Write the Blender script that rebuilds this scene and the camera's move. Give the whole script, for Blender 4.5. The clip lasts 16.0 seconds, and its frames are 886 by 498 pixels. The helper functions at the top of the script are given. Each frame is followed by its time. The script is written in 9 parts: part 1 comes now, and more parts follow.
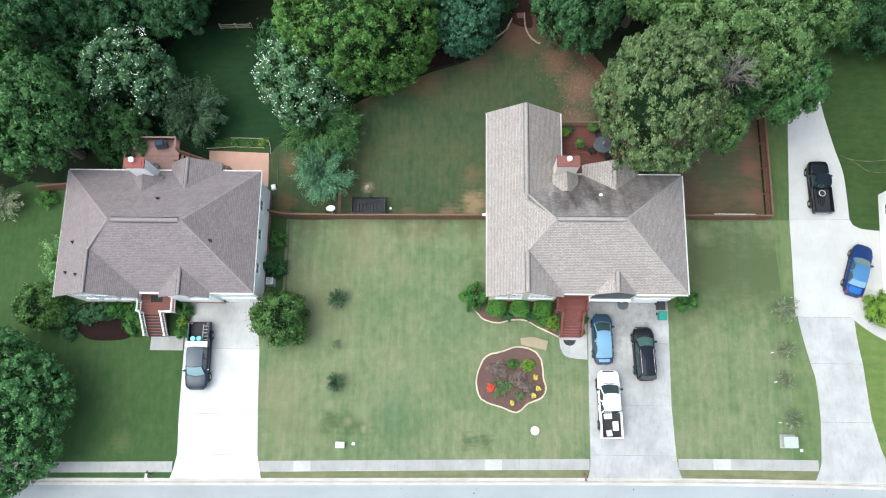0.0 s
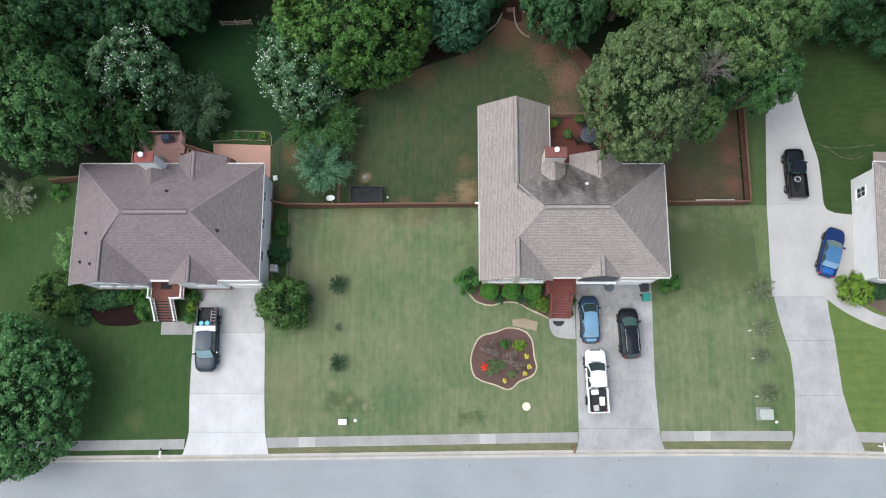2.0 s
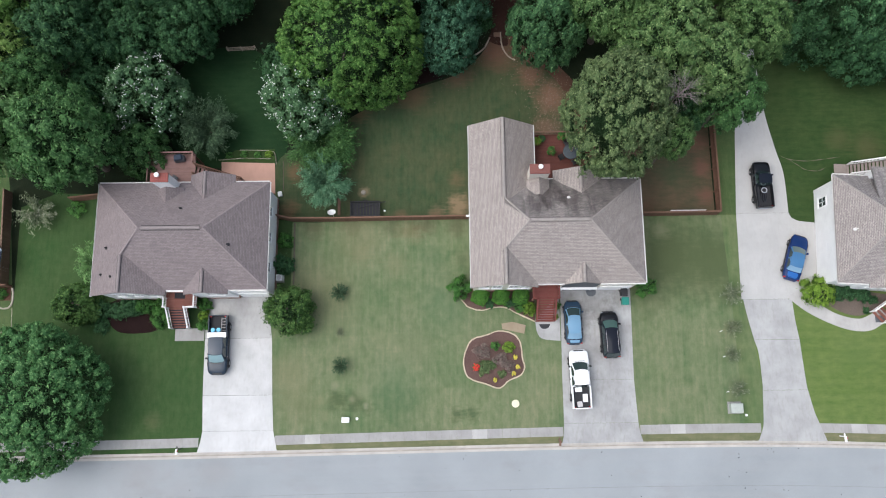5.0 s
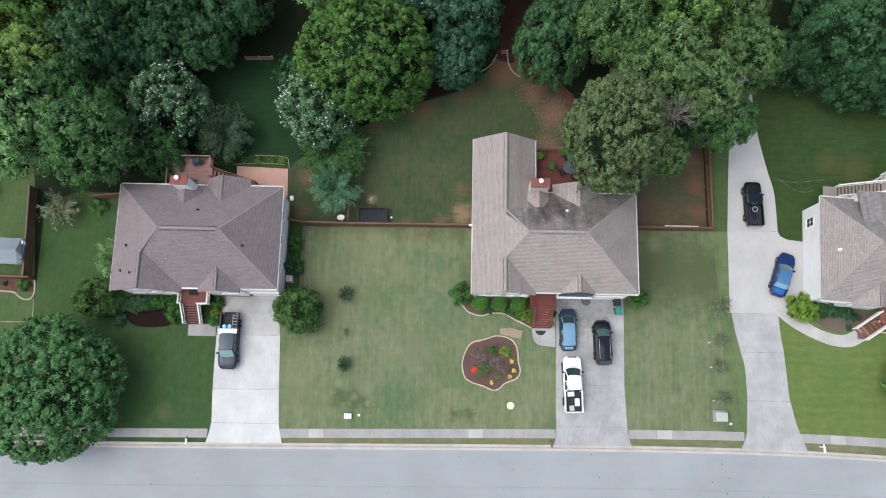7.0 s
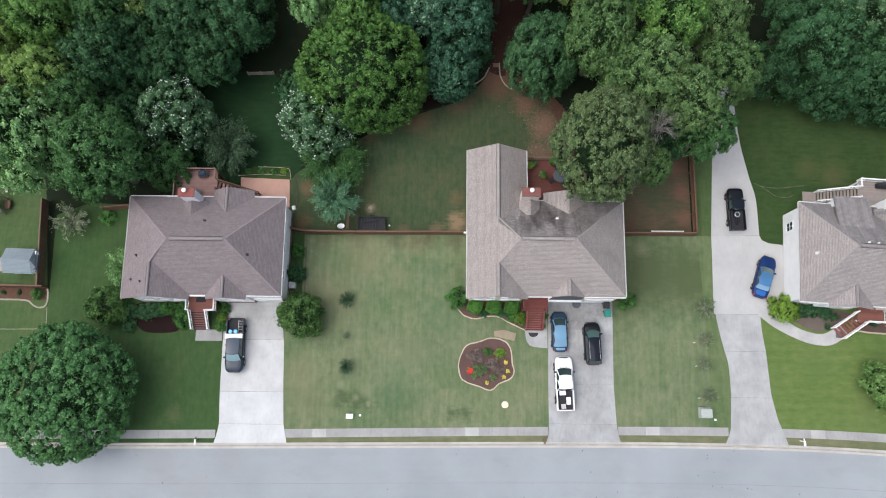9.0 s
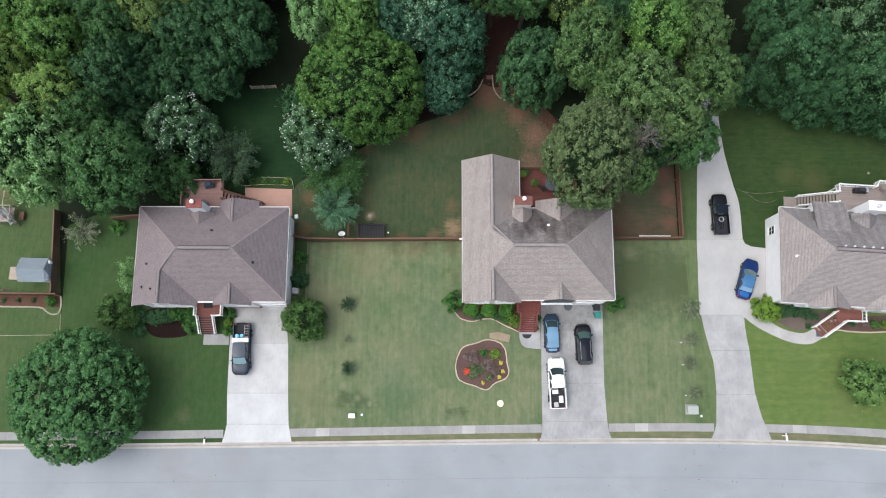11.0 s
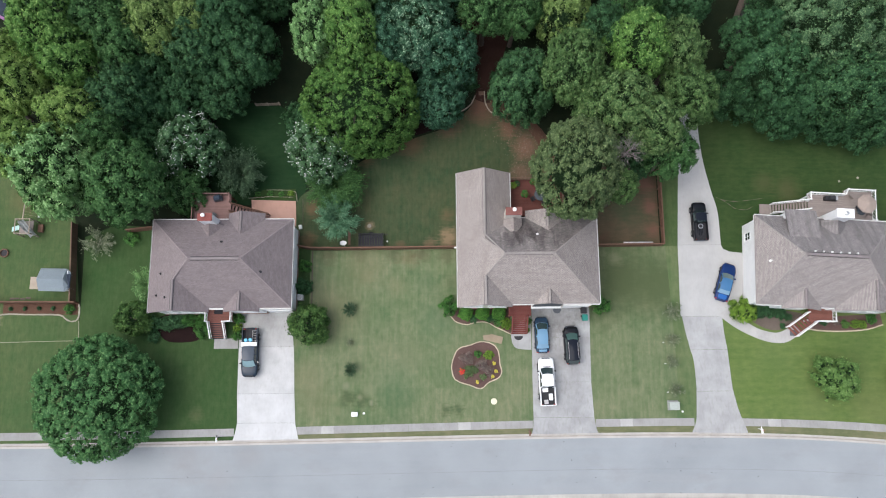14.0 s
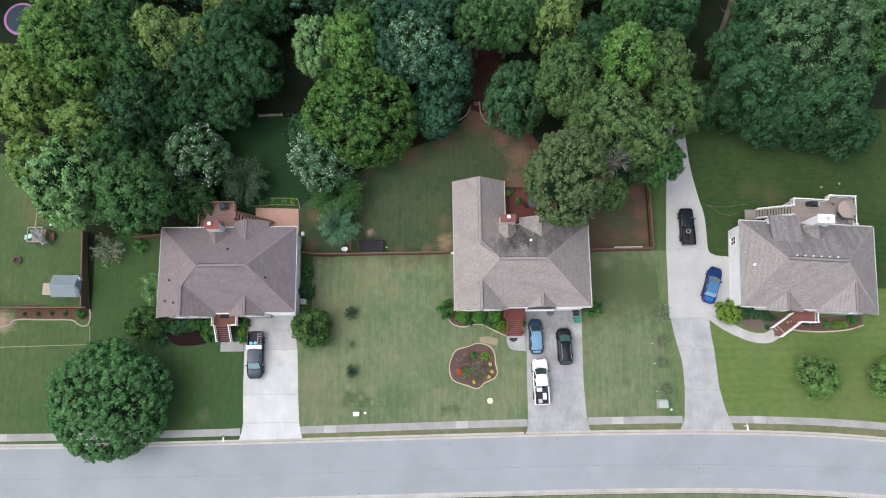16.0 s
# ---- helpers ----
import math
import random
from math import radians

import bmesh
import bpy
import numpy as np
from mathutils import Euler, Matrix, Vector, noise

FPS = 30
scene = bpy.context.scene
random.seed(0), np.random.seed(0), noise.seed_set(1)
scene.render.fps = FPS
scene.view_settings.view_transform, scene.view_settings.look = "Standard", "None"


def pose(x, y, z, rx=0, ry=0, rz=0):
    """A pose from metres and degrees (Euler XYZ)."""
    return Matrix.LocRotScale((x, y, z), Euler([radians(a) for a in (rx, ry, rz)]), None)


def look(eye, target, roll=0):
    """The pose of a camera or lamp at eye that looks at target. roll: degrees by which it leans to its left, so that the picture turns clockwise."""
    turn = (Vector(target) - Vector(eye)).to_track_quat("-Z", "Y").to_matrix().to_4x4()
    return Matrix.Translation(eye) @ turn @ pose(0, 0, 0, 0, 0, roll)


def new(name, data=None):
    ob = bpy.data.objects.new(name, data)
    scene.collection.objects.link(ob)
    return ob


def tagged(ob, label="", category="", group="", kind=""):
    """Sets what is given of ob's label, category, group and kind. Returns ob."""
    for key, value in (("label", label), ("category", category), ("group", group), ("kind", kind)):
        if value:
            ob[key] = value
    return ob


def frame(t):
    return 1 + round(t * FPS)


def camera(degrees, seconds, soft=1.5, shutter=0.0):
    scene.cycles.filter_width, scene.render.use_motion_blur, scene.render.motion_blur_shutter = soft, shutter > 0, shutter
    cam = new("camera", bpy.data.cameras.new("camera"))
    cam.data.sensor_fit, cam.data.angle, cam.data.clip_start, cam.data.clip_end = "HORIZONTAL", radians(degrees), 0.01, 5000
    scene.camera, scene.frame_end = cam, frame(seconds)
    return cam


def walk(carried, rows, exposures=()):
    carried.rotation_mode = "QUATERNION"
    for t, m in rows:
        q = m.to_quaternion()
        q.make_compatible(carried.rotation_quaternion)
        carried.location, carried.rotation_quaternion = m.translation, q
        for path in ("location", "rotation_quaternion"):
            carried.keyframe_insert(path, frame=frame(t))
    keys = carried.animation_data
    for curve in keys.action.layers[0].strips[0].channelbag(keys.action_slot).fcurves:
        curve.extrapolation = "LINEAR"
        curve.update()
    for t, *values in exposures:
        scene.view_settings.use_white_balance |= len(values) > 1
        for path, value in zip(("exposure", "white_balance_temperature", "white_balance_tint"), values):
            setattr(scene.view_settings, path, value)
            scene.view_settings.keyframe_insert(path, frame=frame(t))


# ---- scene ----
# The camera: a climbing drone that looks down and a little ahead (x, y, z, pitch, roll, heading).
cam = camera(62.03, 16.0, soft=1.08)
ROWS = [
    (0.0, 0.000, -0.000, 65.854, 12.335, 0.878, 0.724),
    (0.5, 0.018, -0.045, 66.735, 12.412, 0.826, 0.542),
    (1.0, 0.036, -0.092, 67.606, 12.413, 0.752, 0.393),
    (1.1, 0.040, -0.101, 67.777, 11.892, 0.744, 0.361),
    (1.2, 0.043, -0.111, 67.949, 11.141, 0.736, 0.330),
    (1.3, 0.047, -0.120, 68.121, 10.832, 0.728, 0.299),
    (1.5, 0.054, -0.140, 68.464, 10.783, 0.712, 0.236),
    (2.0, 0.074, -0.189, 69.336, 10.842, 0.630, 0.083),
    (2.5, 0.092, -0.238, 70.225, 10.856, 0.567, -0.055),
    (3.0, 0.108, -0.287, 71.130, 10.889, 0.513, -0.121),
    (3.5, 0.119, -0.333, 72.039, 10.914, 0.454, -0.225),
    (4.0, 0.124, -0.376, 72.949, 10.950, 0.393, -0.332),
    (6.3, 0.124, -0.547, 77.143, 11.067, 0.152, -0.828),
    (6.5, 0.127, -0.556, 77.500, 11.089, 0.176, 0.450),
    (7.0, 0.147, -0.566, 78.379, 11.105, 0.152, 1.211),
    (7.5, 0.181, -0.564, 79.257, 11.107, 0.105, 1.063),
    (8.0, 0.227, -0.551, 80.142, 11.104, 0.089, 0.917),
    (8.5, 0.280, -0.528, 81.039, 11.089, 0.082, 0.758),
    (9.0, 0.331, -0.495, 81.950, 11.072, 0.077, 0.649),
    (11.5, 0.563, -0.269, 86.567, 10.894, 0.037, 0.014),
    (12.0, 0.605, -0.219, 87.485, 10.849, 0.030, -0.084),
    (12.5, 0.641, -0.166, 88.399, 10.809, 0.016, -0.172),
    (13.0, 0.672, -0.108, 89.312, 10.762, -0.010, -0.267),
    (13.5, 0.698, -0.049, 90.223, 10.709, -0.029, -0.321),
    (14.0, 0.721, 0.011, 91.137, 10.668, -0.060, -0.400),
    (14.5, 0.742, 0.068, 92.051, 10.613, -0.083, -0.503),
    (15.0, 0.763, 0.124, 92.967, 10.588, -0.125, -0.532),
    (15.5, 0.785, 0.177, 93.880, 10.576, -0.135, -0.608),
    (16.0, 0.807, 0.230, 94.789, 10.552, -0.154, -0.705),
]
EXPOSURES = [(0.0, 1.20, 6040.0, 3.0), (0.5, 0.89, 6050.0, 5.0), (1.0, 0.75, 6100.0, 6.5), (1.5, 0.67, 6120.0, 7.5), (4.0, 0.66, 6160.0, 9.5), (16.0, 0.65, 6180.0, 10.5)]
walk(cam, [(t, pose(x, y, z, rx, ry, rz)) for t, x, y, z, rx, ry, rz in ROWS], EXPOSURES)

# ---- light: a bright overcast sky with a broad soft glow from the west ----
SUN_ELEVATION, SUN_TURN = 64.0, -98.0      # the turn is from north (+y) towards east
world = bpy.data.worlds.new("overcast_sky")
scene.world = world
world.use_nodes = True
wt = world.node_tree
sky = wt.nodes.new("ShaderNodeTexSky")
sky.sky_type, sky.sun_disc = "NISHITA", False
sky.sun_elevation, sky.sun_rotation = radians(SUN_ELEVATION), radians(SUN_TURN)
sky.dust_density, sky.air_density = 4.0, 1.0
soft_sky = wt.nodes.new("ShaderNodeHueSaturation")
soft_sky.inputs["Saturation"].default_value = 0.6
wt.links.new(sky.outputs[0], soft_sky.inputs["Color"])
wt.links.new(soft_sky.outputs[0], wt.nodes["Background"].inputs["Color"])
wt.nodes["Background"].inputs["Strength"].default_value = 0.144
sun = new("sun", bpy.data.lights.new("sun", "SUN"))
sun.data.energy, sun.data.angle, sun.data.color = 1.08, radians(74), (1.0, 0.965, 0.92)
_se, _st = radians(SUN_ELEVATION), radians(SUN_TURN)
sun.matrix_world = look((60 * math.sin(_st) * math.cos(_se), 60 * math.cos(_st) * math.cos(_se), 60 * math.sin(_se)), (0, 0, 0))


# ---- materials ----
class Nodes:
    """A small builder for node materials in metres of object or world space."""

    def __init__(self, name, rough=0.8, metal=0.0, spec=0.3, coat=0.0):
        self.mat = bpy.data.materials.new(name)
        self.mat.use_nodes = True
        self.t = self.mat.node_tree
        self.b = self.t.nodes["Principled BSDF"]
        self.b.inputs["Roughness"].default_value = rough
        self.b.inputs["Metallic"].default_value = metal
        self.b.inputs["Specular IOR Level"].default_value = spec
        self.b.inputs["Coat Weight"].default_value = coat
        self.geo = self.add("ShaderNodeNewGeometry")

    def add(self, kind, **ins):
        n = self.t.nodes.new(kind)
        for k, v in ins.items():
            self.put(n.inputs[k.replace("_", " ")], v)
        return n

    def put(self, socket, v):
        if isinstance(v, bpy.types.NodeSocket):
            self.t.links.new(v, socket)
        else:
            socket.default_value = v

    def stretch(self, vec, sx, sy, sz):
        n = self.add("ShaderNodeMapping")
        self.put(n.inputs["Vector"], vec)
        n.inputs["Scale"].default_value = (sx, sy, sz)
        return n.outputs[0]

    def noise(self, scale, detail=3.0, vec=None, rough=0.55):
        n = self.add("ShaderNodeTexNoise", Scale=scale, Detail=detail, Roughness=rough)
        self.put(n.inputs["Vector"], vec if vec is not None else self.geo.outputs["Position"])
        return n.outputs["Fac"]

    def ramp(self, fac, a, b):
        n = self.add("ShaderNodeMapRange", From_Min=a, From_Max=b)
        self.put(n.inputs["Value"], fac)
        return n.outputs[0]

    def math(self, op, a, b=0.0):
        n = self.add("ShaderNodeMath")
        n.operation = op
        self.put(n.inputs[0], a)
        self.put(n.inputs[1], b)
        return n.outputs[0]

    def mix(self, fac, a, b, blend="MIX"):
        n = self.add("ShaderNodeMix")
        n.data_type, n.blend_type = "RGBA", blend
        self.put(n.inputs[0], fac)
        for s, v in ((n.inputs[6], a), (n.inputs[7], b)):
            self.put(s, (*v, 1.0) if isinstance(v, tuple) and len(v) == 3 else v)
        return n.outputs[2]

    def bump(self, height, dist=0.02, strength=0.5):
        n = self.add("ShaderNodeBump", Strength=strength, Distance=dist)
        self.put(n.inputs["Height"], height)
        self.t.links.new(n.outputs[0], self.b.inputs["Normal"])

    def color(self, c):
        self.put(self.b.inputs["Base Color"], (*c, 1.0) if isinstance(c, tuple) and len(c) == 3 else c)
        return self

    def obj_random(self):
        return self.add("ShaderNodeObjectInfo").outputs["Random"]


def plain(name, col, rough=0.6, metal=0.0, spec=0.3, coat=0.0, vary=0.12, scale=6.0, bump=0.0):
    """Paint, plastic or metal with slight dirt at two scales."""
    n = Nodes(name, rough, metal, spec, coat)
    dark = tuple(c * (1 - vary) for c in col)
    light = tuple(min(1, c * (1 + vary * 0.6)) for c in col)
    f = n.math("ADD", n.math("MULTIPLY", n.noise(scale, 4), 0.6), n.math("MULTIPLY", n.noise(scale * 9, 2), 0.4))
    n.color(n.mix(n.ramp(f, 0.3, 0.7), dark, light))
    if bump:
        n.bump(n.noise(scale * 6, 3), bump)
    return n.mat


def lawn_mat(name, green, tan, stripe_axis, patchy, spots=(), fresh=(0.05, 0.10, 0.03), mow=0.022):
    """Mown grass: tan and green patches, faint mowing stripes, worn and darker spots (x, y, radius, weight)."""
    n = Nodes(name, 0.95, spec=0.1)
    pos = n.geo.outputs["Position"]
    big = n.noise(0.16, 4)
    mid = n.noise(0.9, 5, rough=0.65)
    fine = n.noise(9.0, 4, rough=0.7)
    sep = n.add("ShaderNodeSeparateXYZ")
    n.put(sep.inputs[0], pos)
    line = n.math("ADD", sep.outputs[stripe_axis], n.math("MULTIPLY", n.noise(0.25, 2), 0.8))
    stripe = n.math("SINE", n.math("MULTIPLY", line, 2 * math.pi / 1.25))
    streaks = n.noise(1.0, 3, n.stretch(pos, *((2.6, 0.10, 1) if stripe_axis == 0 else (0.10, 2.6, 1))))
    cross = n.noise(1.0, 3, n.stretch(pos, *((0.22, 3.4, 1) if stripe_axis == 0 else (3.4, 0.22, 1))))
    comb = n.noise(1.0, 2, n.stretch(pos, *((9.0, 0.5, 1) if stripe_axis == 0 else (0.5, 9.0, 1))))
    f = n.math("ADD", n.math("MULTIPLY", big, 0.8), n.math("MULTIPLY", mid, 0.55))
    f = n.math("ADD", f, n.math("MULTIPLY", streaks, 0.42))
    f = n.math("ADD", f, n.math("MULTIPLY", stripe, mow))
    c = n.mix(n.ramp(f, 0.85 - patchy, 0.85 + patchy), green, tan)
    c = n.mix(n.math("MULTIPLY", n.ramp(n.noise(0.35, 3), 0.58, 0.78), 0.16), c, fresh)
    c = n.mix(n.math("MULTIPLY", n.ramp(cross, 0.50, 0.72), 0.34), c, n.mix(1.0, c, (1.20, 1.10, 1.12), "MULTIPLY"))
    c = n.mix(n.math("MULTIPLY", n.ramp(comb, 0.48, 0.70), 0.24), c, n.mix(1.0, c, (0.84, 0.88, 0.84), "MULTIPLY"))
    c = n.mix(n.math("MULTIPLY", n.ramp(n.noise(3.2, 4, rough=0.7), 0.52, 0.72), 0.30), c, n.mix(0.55, c, tan))
    blot = n.ramp(n.noise(1.7, 4, n.stretch(pos, *((1.3, 0.55, 1) if stripe_axis == 0 else (0.55, 1.3, 1))), 0.6), 0.32, 0.68)
    c = n.mix(blot, n.mix(1.0, c, (0.86, 0.92, 0.88), "MULTIPLY"), n.mix(1.0, c, (1.16, 1.11, 1.12), "MULTIPLY"))
    c = n.mix(n.ramp(fine, 0.25, 0.85), n.mix(1.0, c, (0.88, 0.89, 0.87), "MULTIPLY"), n.mix(1.0, c, (1.09, 1.08, 1.06), "MULTIPLY"))
    for sx, sy, sr, weight, col in spots:
        d = n.add("ShaderNodeVectorMath")
        d.operation = "DISTANCE"
        n.put(d.inputs[0], pos)
        d.inputs[1].default_value = (sx, sy, 0.0)
        edge = n.math("ADD", d.outputs["Value"], n.math("MULTIPLY", n.math("SUBTRACT", n.math("ADD", n.math("MULTIPLY", mid, 0.6), n.math("MULTIPLY", n.noise(1.0, 3, n.stretch(pos, 0.7, 3.6, 1)), 0.4)), 0.5), min(sr * 2.6, 4.0)))
        k = n.add("ShaderNodeMapRange", From_Min=sr, From_Max=sr * 0.25)
        n.put(k.inputs["Value"], edge)
        c = n.mix(n.math("MULTIPLY", k.outputs[0], weight), c, n.mix(fine, tuple(v * 0.85 for v in col), tuple(v * 1.15 for v in col)))
    n.color(c)
    n.bump(n.math("ADD", n.noise(14, 3), n.math("MULTIPLY", n.noise(55, 2), 0.6)), 0.05, 0.7)
    return n.mat


def dirt_mat(name, a, b, litter=(0.16, 0.10, 0.06), rough=0.95):
    """Soil, mulch or pine straw with flecks."""
    n = Nodes(name, rough, spec=0.1)
    c = n.mix(n.ramp(n.noise(0.5, 5), 0.3, 0.7), a, b)
    v = n.add("ShaderNodeTexVoronoi", Scale=9.0)
    n.put(v.inputs["Vector"], n.stretch(n.geo.outputs["Position"], 1, 2.2, 1))
    c = n.mix(n.math("MULTIPLY", n.ramp(n.noise(22, 3), 0.5, 0.75), 0.6), c, litter)
    c = n.mix(n.math("MULTIPLY", n.ramp(v.outputs["Distance"], 0.0, 0.5), 0.5), c, n.mix(1.0, c, (0.45, 0.42, 0.4), "MULTIPLY"))
    n.color(c)
    n.bump(n.noise(16, 4), 0.06, 0.8)
    return n.mat


def concrete_mat(name, col, stain=0.35, warm=(0.9, 0.86, 0.8), spots=()):
    n = Nodes(name, 0.85, spec=0.25)
    c = n.mix(n.ramp(n.noise(0.45, 6, rough=0.6), 0.35, 0.7), tuple(v * (1 - stain * 0.6) for v in col), col)
    c = n.mix(n.math("MULTIPLY", n.ramp(n.noise(2.2, 4, n.stretch(n.geo.outputs["Position"], 1.6, 0.5, 1)), 0.5, 0.75), stain), c, n.mix(1.0, c, tuple(v * 0.8 for v in warm), "MULTIPLY"))
    c = n.mix(n.math("MULTIPLY", n.ramp(n.noise(40, 2), 0.35, 0.75), 0.16), c, (0.2, 0.19, 0.17))
    for sx, sy, sr, weight in spots:
        away = n.add("ShaderNodeVectorMath")
        away.operation = "DISTANCE"
        n.put(away.inputs[0], n.geo.outputs["Position"])
        away.inputs[1].default_value = (sx, sy, 0.0)
        edge = n.math("ADD", away.outputs["Value"], n.math("MULTIPLY", n.math("SUBTRACT", n.noise(1.1, 5, rough=0.65), 0.5), sr * 2.4))
        k = n.add("ShaderNodeMapRange", From_Min=sr, From_Max=sr * 0.2)
        n.put(k.inputs["Value"], edge)
        c = n.mix(n.math("MULTIPLY", k.outputs[0], weight), c, n.mix(1.0, c, (0.52, 0.50, 0.48), "MULTIPLY"))
    r = n.obj_random()
    c = n.mix(n.math("MULTIPLY", r, 0.16), c, n.mix(1.0, c, (0.72, 0.71, 0.7), "MULTIPLY"))
    n.color(c)
    n.bump(n.noise(60, 3), 0.006, 0.5)
    return n.mat


def asphalt_mat():
    n = Nodes("weathered_asphalt", 0.8, spec=0.35)
    c = n.mix(n.ramp(n.noise(0.12, 5), 0.35, 0.65), (0.264, 0.285, 0.294), (0.318, 0.342, 0.352))
    c = n.mix(n.math("MULTIPLY", n.ramp(n.noise(1.0, 4, n.stretch(n.geo.outputs["Position"], 0.05, 1.1, 1)), 0.42, 0.75), 0.28), c, (0.345, 0.35, 0.355))
    c = n.mix(n.math("MULTIPLY", n.ramp(n.noise(0.35, 5, n.stretch(n.geo.outputs["Position"], 0.5, 1.0, 1), 0.65), 0.55, 0.75), 0.35), c, (0.235, 0.228, 0.222))
    for sx, sy, sr in ((-30.0, -8.2, 3.6), (-26.0, -10.5, 3.0), (-22.5, -8.0, 2.2)):
        d = n.add("ShaderNodeVectorMath")
        d.operation = "DISTANCE"
        n.put(d.inputs[0], n.geo.outputs["Position"])
        d.inputs[1].default_value = (sx, sy, 0.0)
        edge = n.math("ADD", d.outputs["Value"], n.math("MULTIPLY", n.noise(0.8, 4), sr))
        k = n.add("ShaderNodeMapRange", From_Min=sr * 1.5, From_Max=sr * 0.4)
        n.put(k.inputs["Value"], edge)
        c = n.mix(n.math("MULTIPLY", k.outputs[0], 0.4), c, (0.262, 0.246, 0.236))
    v = n.add("ShaderNodeTexVoronoi", Scale=90.0)
    n.put(v.inputs["Vector"], n.geo.outputs["Position"])
    c = n.mix(n.math("MULTIPLY", v.outputs["Distance"], 0.25), c, (0.08, 0.08, 0.085))
    n.color(c)
    n.bump(v.outputs["Distance"], 0.006, 0.5)
    return n.mat


def shingle_mat(name, a, b, dark, streak=0.0, stains=()):
    """Asphalt shingles in courses; the map runs in metres along the eave and up the slope."""
    n = Nodes(name, 0.9, spec=0.2)
    uv = n.add("ShaderNodeUVMap").outputs[0]
    br = n.add("ShaderNodeTexBrick", Scale=1.0)
    n.put(br.inputs["Vector"], uv)
    br.offset, br.squash = 0.37, 1.0
    for k, v in (("Color1", (*a, 1)), ("Color2", (*b, 1)), ("Mortar", (*dark, 1)), ("Mortar Size", 0.015), ("Bias", 0.0), ("Brick Width", 0.31), ("Row Height", 0.145), ("Mortar Smooth", 0.3)):
        br.inputs[k].default_value = v
    patch = n.ramp(n.noise(0.7, 4, uv), 0.3, 0.7)
    c = n.mix(n.math("MULTIPLY", patch, 0.30), br.outputs["Color"], n.mix(1.0, br.outputs["Color"], (0.74, 0.73, 0.74), "MULTIPLY"))
    flecks = n.noise(1.0, 3, n.stretch(uv, 4.0, 7.5, 1), 0.7)
    c = n.mix(n.math("MULTIPLY", n.ramp(flecks, 0.52, 0.72), 0.55), c, n.mix(1.0, c, (1.32, 1.28, 1.24), "MULTIPLY"))
    c = n.mix(n.math("MULTIPLY", n.ramp(flecks, 0.44, 0.28), 0.4), c, n.mix(1.0, c, (0.68, 0.66, 0.68), "MULTIPLY"))
    c = n.mix(n.math("MULTIPLY", n.noise(70, 2, uv), 0.3), c, n.mix(1.0, c, (0.6, 0.6, 0.6), "MULTIPLY"))
    if streak:
        s = n.noise(1.0, 4, n.stretch(uv, 1.5, 0.16, 1))
        c = n.mix(n.math("MULTIPLY", n.ramp(s, 0.40, 0.62), streak), c, (0.075, 0.07, 0.068))
    for sx, sy, sr, weight in stains:
        away = n.add("ShaderNodeVectorMath")
        away.operation = "DISTANCE"
        n.put(away.inputs[0], n.stretch(n.geo.outputs["Position"], 1, 1, 0))
        away.inputs[1].default_value = (sx, sy, 0.0)
        edge = n.math("ADD", away.outputs["Value"], n.math("MULTIPLY", n.math("SUBTRACT", n.noise(1.0, 4, n.stretch(uv, 1.1, 0.35, 1)), 0.5), sr * 2.2))
        k = n.add("ShaderNodeMapRange", From_Min=sr, From_Max=sr * 0.3)
        n.put(k.inputs["Value"], edge)
        c = n.mix(n.math("MULTIPLY", k.outputs[0], weight), c, n.mix(1.0, c, (0.34, 0.32, 0.33), "MULTIPLY"))
    n.color(c)
    n.bump(n.math("ADD", n.math("MULTIPLY", br.outputs["Fac"], -0.8), n.noise(60, 2, uv)), 0.012, 0.8)
    return n.mat


def wood_mat(name, a, b, rough=0.75, axis=(1.0, 12.0, 12.0)):
    """Stained timber with grain along x and board-to-board variation."""
    n = Nodes(name, rough, spec=0.25)
    tc = n.add("ShaderNodeTexCoord").outputs["Object"]
    g = n.noise(2.0, 5, n.stretch(tc, *axis), 0.6)
    c = n.mix(n.ramp(g, 0.3, 0.75), a, b)
    c = n.mix(n.math("MULTIPLY", n.obj_random(), 0.5), c, n.mix(1.0, c, (0.66, 0.64, 0.62), "MULTIPLY"))
    c = n.mix(n.math("MULTIPLY", n.ramp(n.noise(1.3, 4), 0.5, 0.8), 0.4), c, n.mix(1.0, c, (0.6, 0.58, 0.56), "MULTIPLY"))
    n.color(c)
    n.bump(g, 0.006, 0.5)
    return n.mat


